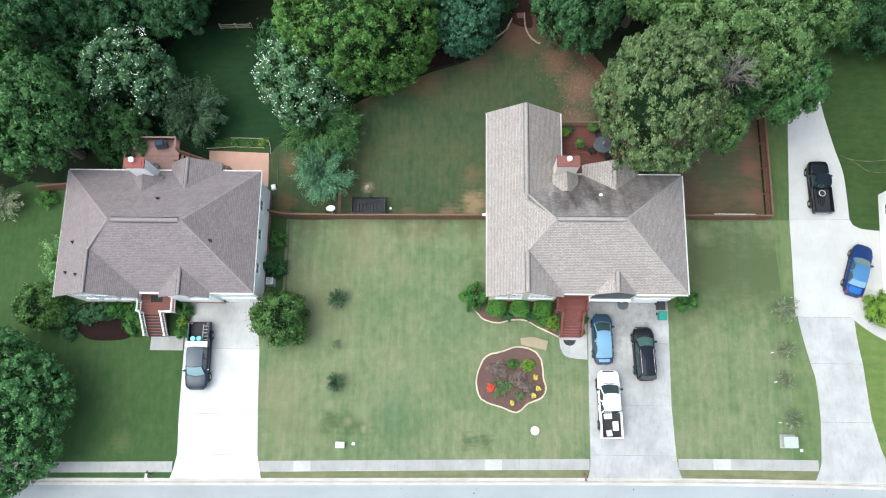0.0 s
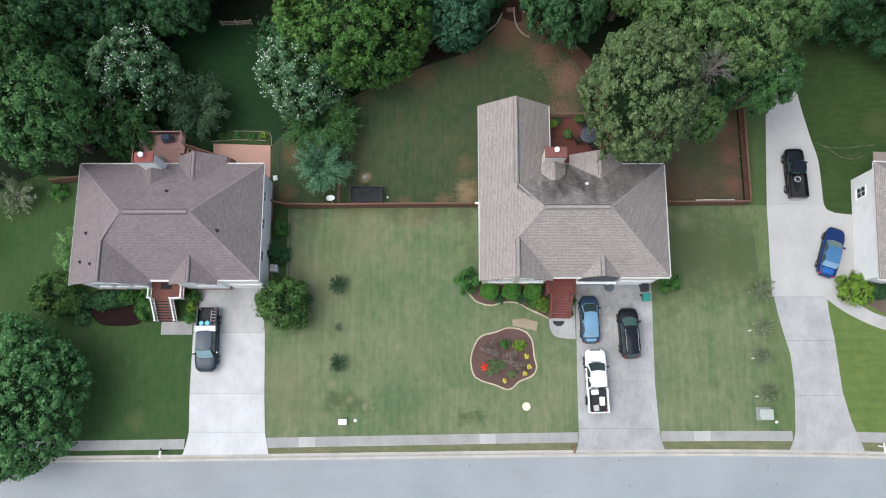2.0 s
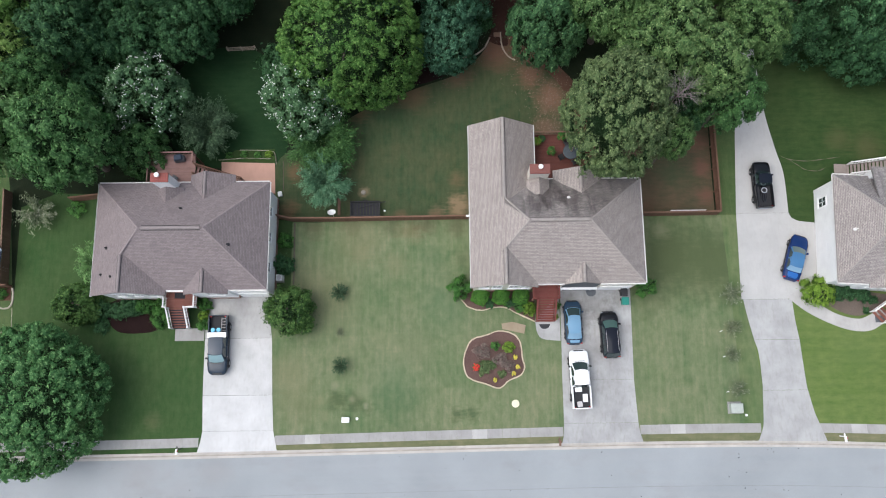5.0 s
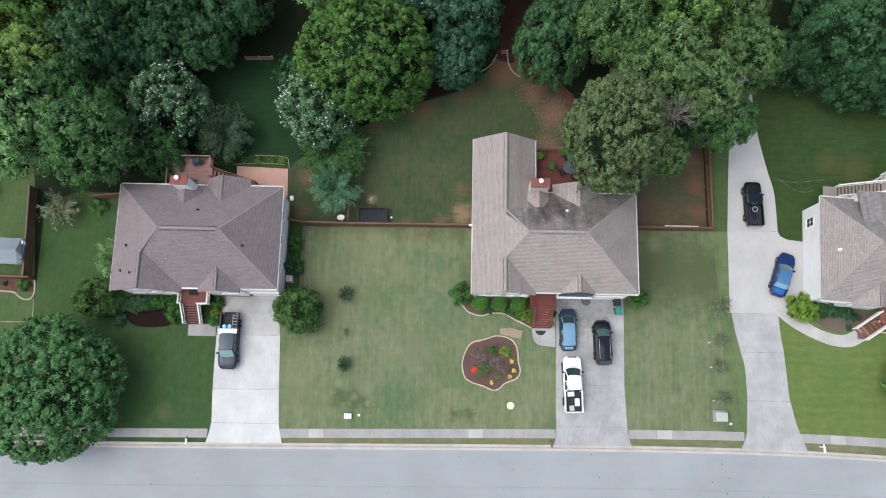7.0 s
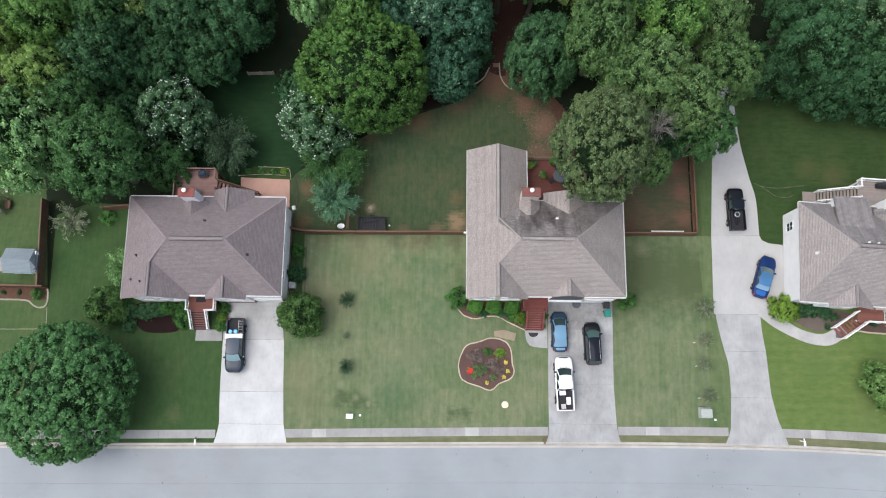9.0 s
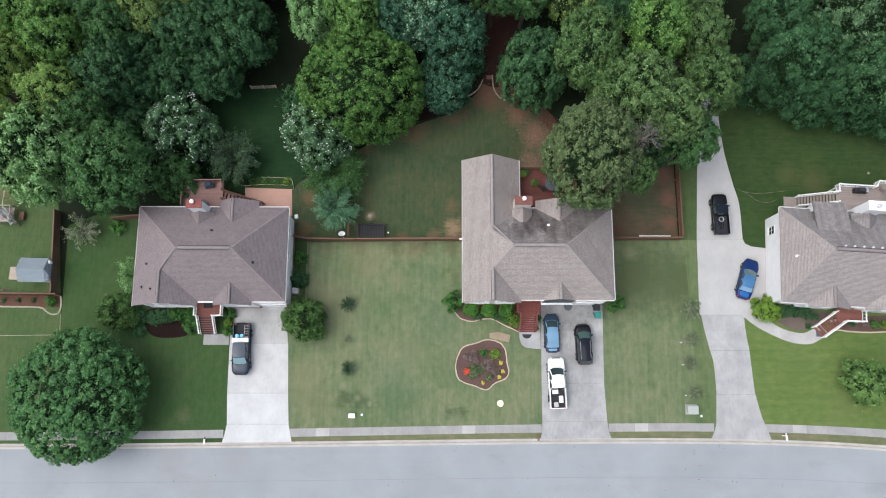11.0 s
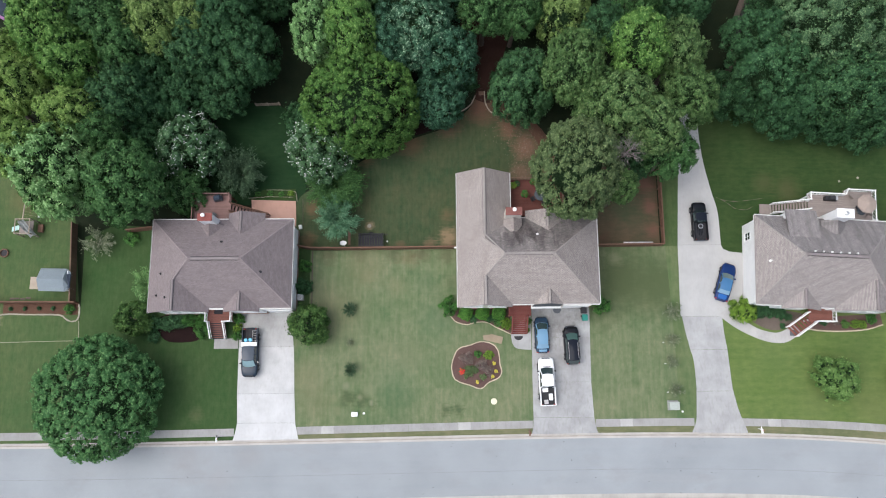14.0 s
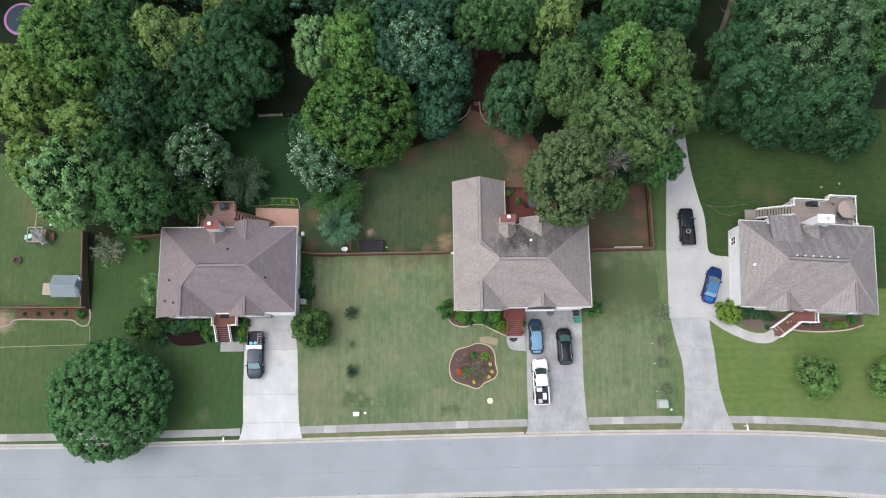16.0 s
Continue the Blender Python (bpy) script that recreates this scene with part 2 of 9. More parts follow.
def leaf_mat(name, dark, light, tip, glow=0.16):
    """Leaves: every leaf, clump and tree a little different; some light passes through."""
    n = Nodes(name, 0.6, spec=0.17)
    isl = n.geo.outputs["Random Per Island"]
    clump = n.ramp(n.math("ADD", n.math("MULTIPLY", n.noise(0.35, 2), 0.4), n.math("MULTIPLY", n.noise(1.5, 2), 0.6)), 0.38, 0.62)
    c = n.mix(n.math("ADD", n.math("ADD", n.math("MULTIPLY", isl, 0.32), n.math("MULTIPLY", clump, 0.50)), 0.06), dark, light)
    tips = n.math("MULTIPLY", n.ramp(isl, 0.45, 0.95), n.math("MULTIPLY", n.ramp(n.noise(4.2, 2), 0.42, 0.60), 0.72))
    c = n.mix(tips, c, tip)
    c = n.mix(n.math("MULTIPLY", n.obj_random(), 0.34), c, n.mix(1.0, c, (0.70, 0.80, 0.78), "MULTIPLY"))
    n.color(c)
    tr = n.add("ShaderNodeBsdfTranslucent")
    n.put(tr.inputs["Color"], n.mix(1.0, c, (1.05, 1.35, 0.75), "MULTIPLY"))
    m = n.add("ShaderNodeMixShader")
    m.inputs[0].default_value = glow
    n.t.links.new(n.b.outputs[0], m.inputs[1])
    n.t.links.new(tr.outputs[0], m.inputs[2])
    n.t.links.new(m.outputs[0], n.t.nodes["Material Output"].inputs["Surface"])
    return n.mat


def bark_mat(name, a, b):
    n = Nodes(name, 0.95, spec=0.1)
    g = n.noise(1.0, 5, n.stretch(n.geo.outputs["Position"], 14, 14, 2.5))
    n.color(n.mix(n.ramp(g, 0.3, 0.7), a, b))
    n.bump(g, 0.03, 0.8)
    return n.mat


def siding_mat(name, col):
    """Lap siding: shadow lines every 18 cm of height, put into the colour."""
    n = Nodes(name, 0.6, spec=0.3)
    sep = n.add("ShaderNodeSeparateXYZ")
    n.put(sep.inputs[0], n.geo.outputs["Position"])
    saw = n.math("FRACT", n.math("MULTIPLY", sep.outputs[2], 1 / 0.18))
    c = n.mix(n.ramp(n.noise(0.8, 4), 0.3, 0.75), tuple(v * 0.9 for v in col), col)
    c = n.mix(n.math("MULTIPLY", n.ramp(saw, 0.1, 0.0), 0.5), c, n.mix(1.0, c, (0.5, 0.5, 0.52), "MULTIPLY"))
    n.color(c)
    n.bump(saw, 0.012, 0.6)
    return n.mat


def brick_mat(name):
    n = Nodes(name, 0.9, spec=0.15)
    br = n.add("ShaderNodeTexBrick", Scale=1.0)
    sep = n.add("ShaderNodeSeparateXYZ")
    n.put(sep.inputs[0], n.geo.outputs["Position"])
    com = n.add("ShaderNodeCombineXYZ")
    n.put(com.inputs[0], n.math("ADD", sep.outputs[0], sep.outputs[1]))
    n.put(com.inputs[1], sep.outputs[2])
    n.put(br.inputs["Vector"], com.outputs[0])
    for k, v in (("Color1", (0.30, 0.11, 0.07, 1)), ("Color2", (0.22, 0.08, 0.055, 1)), ("Mortar", (0.4, 0.37, 0.33, 1)), ("Mortar Size", 0.012), ("Brick Width", 0.22), ("Row Height", 0.075)):
        br.inputs[k].default_value = v
    n.color(n.mix(n.math("MULTIPLY", n.noise(5, 3), 0.4), br.outputs["Color"], (0.16, 0.07, 0.05)))
    n.bump(br.outputs["Fac"], -0.01, 0.6)
    return n.mat


def glass_mat(name, tint, rough=0.05):
    n = Nodes(name, rough, spec=0.8)
    n.color(n.mix(n.noise(0.8, 2), tint, tuple(v * 1.5 for v in tint)))
    n.b.inputs["IOR"].default_value = 1.5
    return n.mat


def car_paint(name, col, flake=0.0, rough=0.25):
    n = Nodes(name, rough, metal=flake * 0.2, spec=0.2, coat=0.2)
    n.b.inputs["Coat Roughness"].default_value = 0.06
    c = n.mix(n.math("MULTIPLY", n.noise(1.4, 4), 0.35), col, n.mix(1.0, col, (0.8, 0.8, 0.8), "MULTIPLY"))
    n.color(c)
    return n.mat


BROWN = (0.17, 0.105, 0.06)
M = dict(
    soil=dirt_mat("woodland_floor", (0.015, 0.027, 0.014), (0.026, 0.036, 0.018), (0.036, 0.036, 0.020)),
    straw=dirt_mat("pine_straw", (0.155, 0.086, 0.058), (0.115, 0.066, 0.045), (0.21, 0.135, 0.095)),
    mulch=dirt_mat("dark_bark_mulch", (0.125, 0.078, 0.068), (0.16, 0.102, 0.088), (0.20, 0.14, 0.12)),
    litter=dirt_mat("grey_brown_litter", (0.14, 0.113, 0.095), (0.19, 0.155, 0.13), (0.24, 0.20, 0.165)),
    straw_pale=dirt_mat("pale_straw_chips", (0.34, 0.26, 0.20), (0.27, 0.20, 0.15), (0.42, 0.34, 0.28)),
    # Red-brown path; the trees' shade over it is part of this dark tone.
    path_bark=dirt_mat("red_brown_bark_with_shade", (0.072, 0.036, 0.028), (0.050, 0.026, 0.021), (0.10, 0.056, 0.042)),
    mulch_dark=dirt_mat("deep_maroon_mulch", (0.020, 0.011, 0.011), (0.030, 0.016, 0.015), (0.04, 0.024, 0.02)),
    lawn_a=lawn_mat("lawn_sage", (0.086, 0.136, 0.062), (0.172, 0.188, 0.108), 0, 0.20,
                    # First five spots: wear at the fence with its shade band put into the colour.
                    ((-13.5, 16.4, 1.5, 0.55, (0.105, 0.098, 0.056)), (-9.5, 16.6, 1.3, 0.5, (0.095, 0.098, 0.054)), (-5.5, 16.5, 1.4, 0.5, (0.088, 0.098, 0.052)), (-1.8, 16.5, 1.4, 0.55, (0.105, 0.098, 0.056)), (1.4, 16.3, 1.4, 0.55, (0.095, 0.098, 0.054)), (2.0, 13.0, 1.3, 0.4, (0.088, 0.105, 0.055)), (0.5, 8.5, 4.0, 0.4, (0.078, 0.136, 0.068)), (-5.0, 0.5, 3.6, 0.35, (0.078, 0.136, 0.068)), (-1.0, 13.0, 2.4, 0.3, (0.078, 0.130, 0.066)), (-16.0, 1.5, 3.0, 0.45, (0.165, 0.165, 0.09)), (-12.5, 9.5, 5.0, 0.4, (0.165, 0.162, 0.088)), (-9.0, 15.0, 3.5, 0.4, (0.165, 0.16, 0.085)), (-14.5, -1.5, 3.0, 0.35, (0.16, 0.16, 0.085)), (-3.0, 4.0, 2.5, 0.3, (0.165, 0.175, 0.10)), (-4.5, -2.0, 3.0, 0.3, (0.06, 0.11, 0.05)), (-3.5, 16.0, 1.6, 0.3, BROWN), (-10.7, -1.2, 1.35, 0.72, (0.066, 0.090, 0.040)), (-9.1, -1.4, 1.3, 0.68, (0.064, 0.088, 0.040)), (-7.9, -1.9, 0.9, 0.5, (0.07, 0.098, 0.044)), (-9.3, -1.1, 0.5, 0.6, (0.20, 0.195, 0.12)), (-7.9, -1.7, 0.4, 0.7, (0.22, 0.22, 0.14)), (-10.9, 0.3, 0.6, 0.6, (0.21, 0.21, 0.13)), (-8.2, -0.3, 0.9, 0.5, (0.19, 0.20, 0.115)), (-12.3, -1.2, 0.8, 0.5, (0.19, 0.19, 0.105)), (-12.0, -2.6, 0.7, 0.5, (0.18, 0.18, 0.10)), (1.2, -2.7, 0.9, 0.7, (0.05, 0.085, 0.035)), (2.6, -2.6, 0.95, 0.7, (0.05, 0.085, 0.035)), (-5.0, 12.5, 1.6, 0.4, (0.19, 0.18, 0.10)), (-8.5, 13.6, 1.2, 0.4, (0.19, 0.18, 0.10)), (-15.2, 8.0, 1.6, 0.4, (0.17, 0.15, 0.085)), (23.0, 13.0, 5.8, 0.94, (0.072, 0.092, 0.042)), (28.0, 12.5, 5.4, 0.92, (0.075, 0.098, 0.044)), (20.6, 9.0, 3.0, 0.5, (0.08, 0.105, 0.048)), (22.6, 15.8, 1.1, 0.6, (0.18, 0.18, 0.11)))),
    lawn_b=lawn_mat("lawn_deep", (0.031, 0.076, 0.024), (0.061, 0.095, 0.037), 0, 0.3, ((-29.0, -3.0, 1.2, 0.3, (0.16, 0.15, 0.08)),)),
    lawn_c=lawn_mat("lawn_fresh", (0.088, 0.142, 0.036), (0.130, 0.172, 0.058), 1, 0.3, ((51.5, 4.5, 5.0, 0.4, (0.060, 0.105, 0.030)), (41.5, 3.0, 3.0, 0.3, (0.10, 0.15, 0.05)), (46.0, -2.5, 3.0, 0.3, (0.14, 0.165, 0.065)), (53.0, -3.0, 4.0, 0.35, (0.14, 0.15, 0.06))), mow=0.07),
    # Deeper grass green, with part of the woods' shade put into it.
    lawn_shade=lawn_mat("lawn_dark_partly_shade", (0.023, 0.055, 0.016), (0.050, 0.075, 0.026), 1, 0.3, ((45.0, 24.5, 2.2, 0.35, (0.12, 0.10, 0.05)), (42.0, 25.5, 1.8, 0.3, (0.12, 0.10, 0.05)))),
    lawn_verge=lawn_mat("lawn_dry_verge", (0.105, 0.128, 0.060), (0.178, 0.170, 0.100), 1, 0.25),
    # The trees' shade over this lawn is put into its dark green.
    lawn_tree_shade=lawn_mat("lawn_with_tree_shade", (0.011, 0.036, 0.014), (0.022, 0.047, 0.019), 1, 0.3),
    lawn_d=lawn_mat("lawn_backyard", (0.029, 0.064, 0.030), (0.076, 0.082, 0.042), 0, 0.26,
                    ((1.7, 18.6, 1.7, 0.85, (0.23, 0.165, 0.10)), (-0.8, 17.8, 1.0, 0.7, (0.17, 0.12, 0.075)), (-4.5, 17.6, 0.9, 0.6, (0.14, 0.10, 0.06)), (-8.3, 20.3, 0.75, 0.8, (0.25, 0.19, 0.12)), (-15.5, 22.5, 1.4, 0.6, BROWN), (-16.0, 18.5, 1.3, 0.6, BROWN),
                     (11.8, 30.6, 2.5, 0.85, (0.190, 0.108, 0.074)), (11.2, 27.0, 2.1, 0.8, (0.165, 0.104, 0.072)), (9.6, 33.2, 2.0, 0.75, (0.190, 0.102, 0.070)), (6.0, 36.2, 3.2, 0.8, (0.170, 0.088, 0.062)), (1.6, 33.4, 2.2, 0.6, (0.175, 0.105, 0.07)), (-3.2, 31.2, 2.4, 0.6, BROWN), (-9.0, 29.3, 1.6, 0.6, BROWN), (1.5, 21.5, 1.2, 0.35, BROWN))),
    lawn_e=lawn_mat("lawn_neighbour", (0.047, 0.096, 0.034), (0.092, 0.120, 0.052), 0, 0.26,
                    ((-55.5, 9.0, 2.0, 0.9, (0.30, 0.23, 0.16)), (-52.0, 24.0, 3.0, 0.4, (0.15, 0.12, 0.06)))),
    lawn_strip=lawn_mat("lawn_drive_strip", (0.048, 0.094, 0.031), (0.086, 0.116, 0.049), 0, 0.28),
    lawn_fringe=lawn_mat("lawn_drive_fringe", (0.076, 0.126, 0.050), (0.142, 0.168, 0.084), 0, 0.28),
    lawn_f=lawn_mat("lawn_worn_side", (0.050, 0.062, 0.034), (0.120, 0.082, 0.055), 1, 0.34, ((27.4, 22.5, 1.4, 0.8, (0.150, 0.080, 0.058)), (27.5, 19.5, 1.2, 0.8, (0.150, 0.080, 0.058)), (26.8, 25.5, 1.6, 0.8, (0.150, 0.080, 0.058)), (21.0, 18.4, 1.3, 0.6, (0.115, 0.066, 0.046)), (20.2, 19.2, 0.8, 0.5, (0.22, 0.16, 0.12)), (24.0, 22.0, 2.6, 0.5, (0.050, 0.082, 0.038)))),
    asphalt=asphalt_mat(),
    tar=plain("tar_seam", (0.225, 0.228, 0.232), 0.7, vary=0.3, scale=1.2),
    white_concrete=concrete_mat("pale_concrete", (0.585, 0.585, 0.575), 0.28),
    mid_concrete=concrete_mat("grey_white_concrete", (0.545, 0.543, 0.53), 0.32),
    grey_concrete=concrete_mat("grey_concrete", (0.420, 0.420, 0.412), 0.42),
    drive_concrete=concrete_mat("oil_stained_concrete", (0.412, 0.412, 0.406), 0.5, spots=((15.3, 8.4, 2.4, 0.5), (14.0, 6.6, 1.6, 0.4), (17.6, 8.6, 1.6, 0.45), (15.2, 3.6, 1.5, 0.3), (12.9, 9.0, 1.2, 0.4), (16.4, 0.2, 1.6, 0.2), (14.9, -1.6, 1.2, 0.18))),
    worn_concrete=concrete_mat("worn_pale_concrete", (0.485, 0.48, 0.465), 0.36, spots=((-20.8, 8.6, 2.0, 0.25), (-22.6, 6.4, 1.2, 0.25))),
    walk_concrete=concrete_mat("sidewalk_concrete", (0.365, 0.358, 0.345), 0.42),
    warm_concrete=concrete_mat("warm_pale_concrete", (0.46, 0.455, 0.44), 0.2),
    kerb_concrete=concrete_mat("kerb_concrete", (0.50, 0.470, 0.425), 0.36),
    # Tone of the shade line at the kerb's foot.
    silt=plain("gutter_silt", (0.335, 0.305, 0.265), 0.95, vary=0.35, scale=1.5),
    tan_concrete=concrete_mat("tan_concrete", (0.475, 0.462, 0.446), 0.36),
    pink_concrete=concrete_mat("pink_patio", (0.52, 0.31, 0.24), 0.25),
    stone=concrete_mat("edging_stone", (0.60, 0.50, 0.37), 0.4),
    pale_stone=concrete_mat("pale_stone", (0.42, 0.38, 0.31), 0.4),
    flagstone=concrete_mat("sand_flagstone", (0.34, 0.27, 0.185), 0.35),
    shingle_1=shingle_mat("mauve_shingles", (0.262, 0.222, 0.218), (0.205, 0.174, 0.173), (0.145, 0.124, 0.124)),
    shingle_2=shingle_mat("sand_shingles", (0.392, 0.348, 0.316), (0.305, 0.271, 0.249), (0.165, 0.14, 0.134)),
    shingle_2s=shingle_mat("streaked_shingles", (0.350, 0.314, 0.290), (0.225, 0.204, 0.193), (0.14, 0.127, 0.122), 0.34, ((10.2, 18.4, 2.2, 0.75), (12.6, 17.2, 1.9, 0.7), (8.8, 16.6, 1.3, 0.6), (14.6, 17.0, 1.5, 0.4))),
    shingle_3=shingle_mat("ash_shingles", (0.375, 0.338, 0.312), (0.288, 0.262, 0.245), (0.150, 0.125, 0.125)),
    shingle_3s=shingle_mat("ash_streaked_shingles", (0.350, 0.322, 0.306), (0.262, 0.243, 0.234), (0.11, 0.10, 0.10), 0.35),
    shed_roof=shingle_mat("blue_grey_shingles", (0.27, 0.32, 0.345), (0.24, 0.285, 0.31), (0.17, 0.2, 0.22)),
    cap_1=plain("mauve_cap_shingle", (0.262, 0.222, 0.218), 0.9, vary=0.2, scale=3.0),
    cap_2=plain("sand_cap_shingle", (0.315, 0.282, 0.26), 0.9, vary=0.2, scale=3.0),
    cap_3=plain("ash_cap_shingle", (0.275, 0.25, 0.235), 0.9, vary=0.2, scale=3.0),
    vent_sand=plain("sand_ridge_vent", (0.285, 0.255, 0.235), 0.9, vary=0.3, scale=2.5),
    vent=plain("ridge_vent_shingle", (0.222, 0.192, 0.186), 0.9, vary=0.25),
    siding=siding_mat("white_lap_siding", (0.84, 0.84, 0.83)),
    siding_tan=siding_mat("cream_lap_siding", (0.66, 0.62, 0.54)),
    brick=brick_mat("red_brick"),
    trim=plain("white_trim", (0.8, 0.8, 0.78), 0.45, vary=0.08),
    gutter=plain("gutter_white", (0.72, 0.71, 0.69), 0.4, spec=0.4),
    gutter_grey=plain("gutter_grey", (0.45, 0.43, 0.42), 0.45, spec=0.4),
    red_cap=plain("red_metal_cap", (0.19, 0.05, 0.04), 0.5, 0.2, vary=0.25),
    brown_cap=plain("brown_metal_cap", (0.19, 0.075, 0.062), 0.5, 0.2, vary=0.25),
    steel=plain("galvanised_steel", (0.62, 0.62, 0.6), 0.35, 0.8),
    red_wood=wood_mat("red_stained_boards", (0.205, 0.068, 0.056), (0.165, 0.052, 0.043)),
    deck_red=wood_mat("worn_red_deck_boards", (0.285, 0.175, 0.152), (0.225, 0.132, 0.113)),
    deck_rust=wood_mat("rust_deck_boards", (0.135, 0.048, 0.036), (0.10, 0.037, 0.030)),
    porch_terra=wood_mat("terracotta_boards", (0.25, 0.105, 0.08), (0.20, 0.08, 0.06)),
    deck_grey=wood_mat("weathered_deck_boards", (0.33, 0.28, 0.25), (0.26, 0.22, 0.195)),
    fence_wood=wood_mat("brown_fence_boards", (0.19, 0.108, 0.072), (0.135, 0.074, 0.05)),
    fence_old=wood_mat("greyed_fence_boards", (0.21, 0.13, 0.09), (0.15, 0.095, 0.068)),
    log=wood_mat("bleached_log", (0.45, 0.38, 0.30), (0.33, 0.27, 0.21)),
    bark=bark_mat("grey_bark", (0.09, 0.07, 0.055), (0.16, 0.13, 0.11)),
    bark_dark=bark_mat("dark_bark", (0.028, 0.024, 0.025), (0.085, 0.08, 0.085)),
    twig=bark_mat("bare_twigs", (0.19, 0.165, 0.155), (0.30, 0.27, 0.255)),
    glass=glass_mat("window_glass", (0.035, 0.045, 0.05)),
    car_glass=glass_mat("car_glass", (0.02, 0.035, 0.035)),
    rubber=plain("tyre_rubber", (0.025, 0.025, 0.026), 0.85, vary=0.2),
    rim=plain("alloy_rim", (0.5, 0.5, 0.51), 0.3, 0.9),
    chrome=plain("chrome", (0.75, 0.75, 0.76), 0.18, 1.0, vary=0.03),
    black_plastic=plain("black_plastic", (0.022, 0.022, 0.024), 0.5, vary=0.2),
    dark=plain("dark_lining", (0.03, 0.03, 0.033), 0.75, vary=0.25),
    slate=plain("slate_grey_panel", (0.09, 0.1, 0.11), 0.6, vary=0.15),
    lamp=plain("headlight_lens", (0.2, 0.22, 0.24), 0.1, 0.0, 0.8),
    tail=plain("red_lens", (0.35, 0.015, 0.012), 0.15, 0.0, 0.7),
    white_plastic=plain("white_plastic", (0.8, 0.8, 0.79), 0.4, vary=0.06),
    blue_plastic=plain("sky_blue_plastic", (0.16, 0.5, 0.72), 0.4),
    teal_plastic=plain("teal_plastic", (0.02, 0.2, 0.155), 0.45),
    util=plain("utility_grey_green", (0.36, 0.39, 0.35), 0.5, vary=0.15),
    cream=plain("cream_paint", (0.72, 0.66, 0.48), 0.6, vary=0.15),
    tan_canvas=plain("tan_canvas", (0.31, 0.25, 0.21), 0.85, vary=0.15),
    slate_canvas=plain("blue_grey_glass_table", (0.075, 0.088, 0.10), 0.25, 0.0, 0.6, vary=0.3, scale=3.0),
    pink=plain("mauve_pad", (0.35, 0.16, 0.33), 0.6),
    net=plain("trampoline_net", (0.028, 0.04, 0.06), 0.7),
    terracotta=plain("terracotta_pot", (0.32, 0.13, 0.08), 0.8),
    tarp=plain("striped_grey_tarp", (0.42, 0.44, 0.43), 0.7, vary=0.5, scale=2.5),
    teal_slide=plain("pale_teal_slide", (0.36, 0.52, 0.47), 0.5),
    red_flower=plain("scarlet_petals", (0.75, 0.045, 0.04), 0.6),
    yellow_flower=plain("yellow_petals", (0.50, 0.42, 0.06), 0.6),
    pale_flower=plain("cream_petals", (0.50, 0.50, 0.40), 0.7),
    white_flower=plain("white_petals", (0.78, 0.80, 0.74), 0.6),
    paint_white=car_paint("white_car_paint", (0.82, 0.82, 0.82), 0.0),
    paint_black=car_paint("black_car_paint", (0.006, 0.007, 0.009), 0.1),
    paint_charcoal=car_paint("charcoal_car_paint", (0.014, 0.026, 0.043), 0.2),
    paint_navy=car_paint("steel_blue_car_paint", (0.021, 0.043, 0.074), 0.2),
    # Roof and boot colours with the sky's reflection painted in.
    roof_faded=car_paint("blue_with_sky_reflection", (0.145, 0.27, 0.39)),
    roof_blue=car_paint("bright_blue_with_sky_reflection", (0.055, 0.15, 0.29)),
    sky_tint_boot=car_paint("blue_boot_with_sky_reflection", (0.022, 0.105, 0.33)),
    roof_charcoal=car_paint("charcoal_with_sky_reflection", (0.022, 0.038, 0.061), 0.0, 0.15),
    roof_black=car_paint("black_with_sky_reflection", (0.006, 0.009, 0.016), 0.0, 0.12),
    # Glass tints with the sky's reflection put into the base colour.
    shield_pale=glass_mat("windshield_teal_sky_reflection", (0.16, 0.245, 0.265)),
    shield_green=glass_mat("green_windshield", (0.034, 0.075, 0.066)),
    shield_grey=glass_mat("grey_green_windshield", (0.085, 0.12, 0.115)),
    shield_blue=glass_mat("rear_window_sky_reflection", (0.13, 0.22, 0.30)),
    roof_glass=car_paint("gloss_black_with_sky_reflection", (0.008, 0.010, 0.016), 0.0, 0.1),
    paint_blue=car_paint("bright_blue_car_paint", (0.006, 0.025, 0.105), 0.2),
)
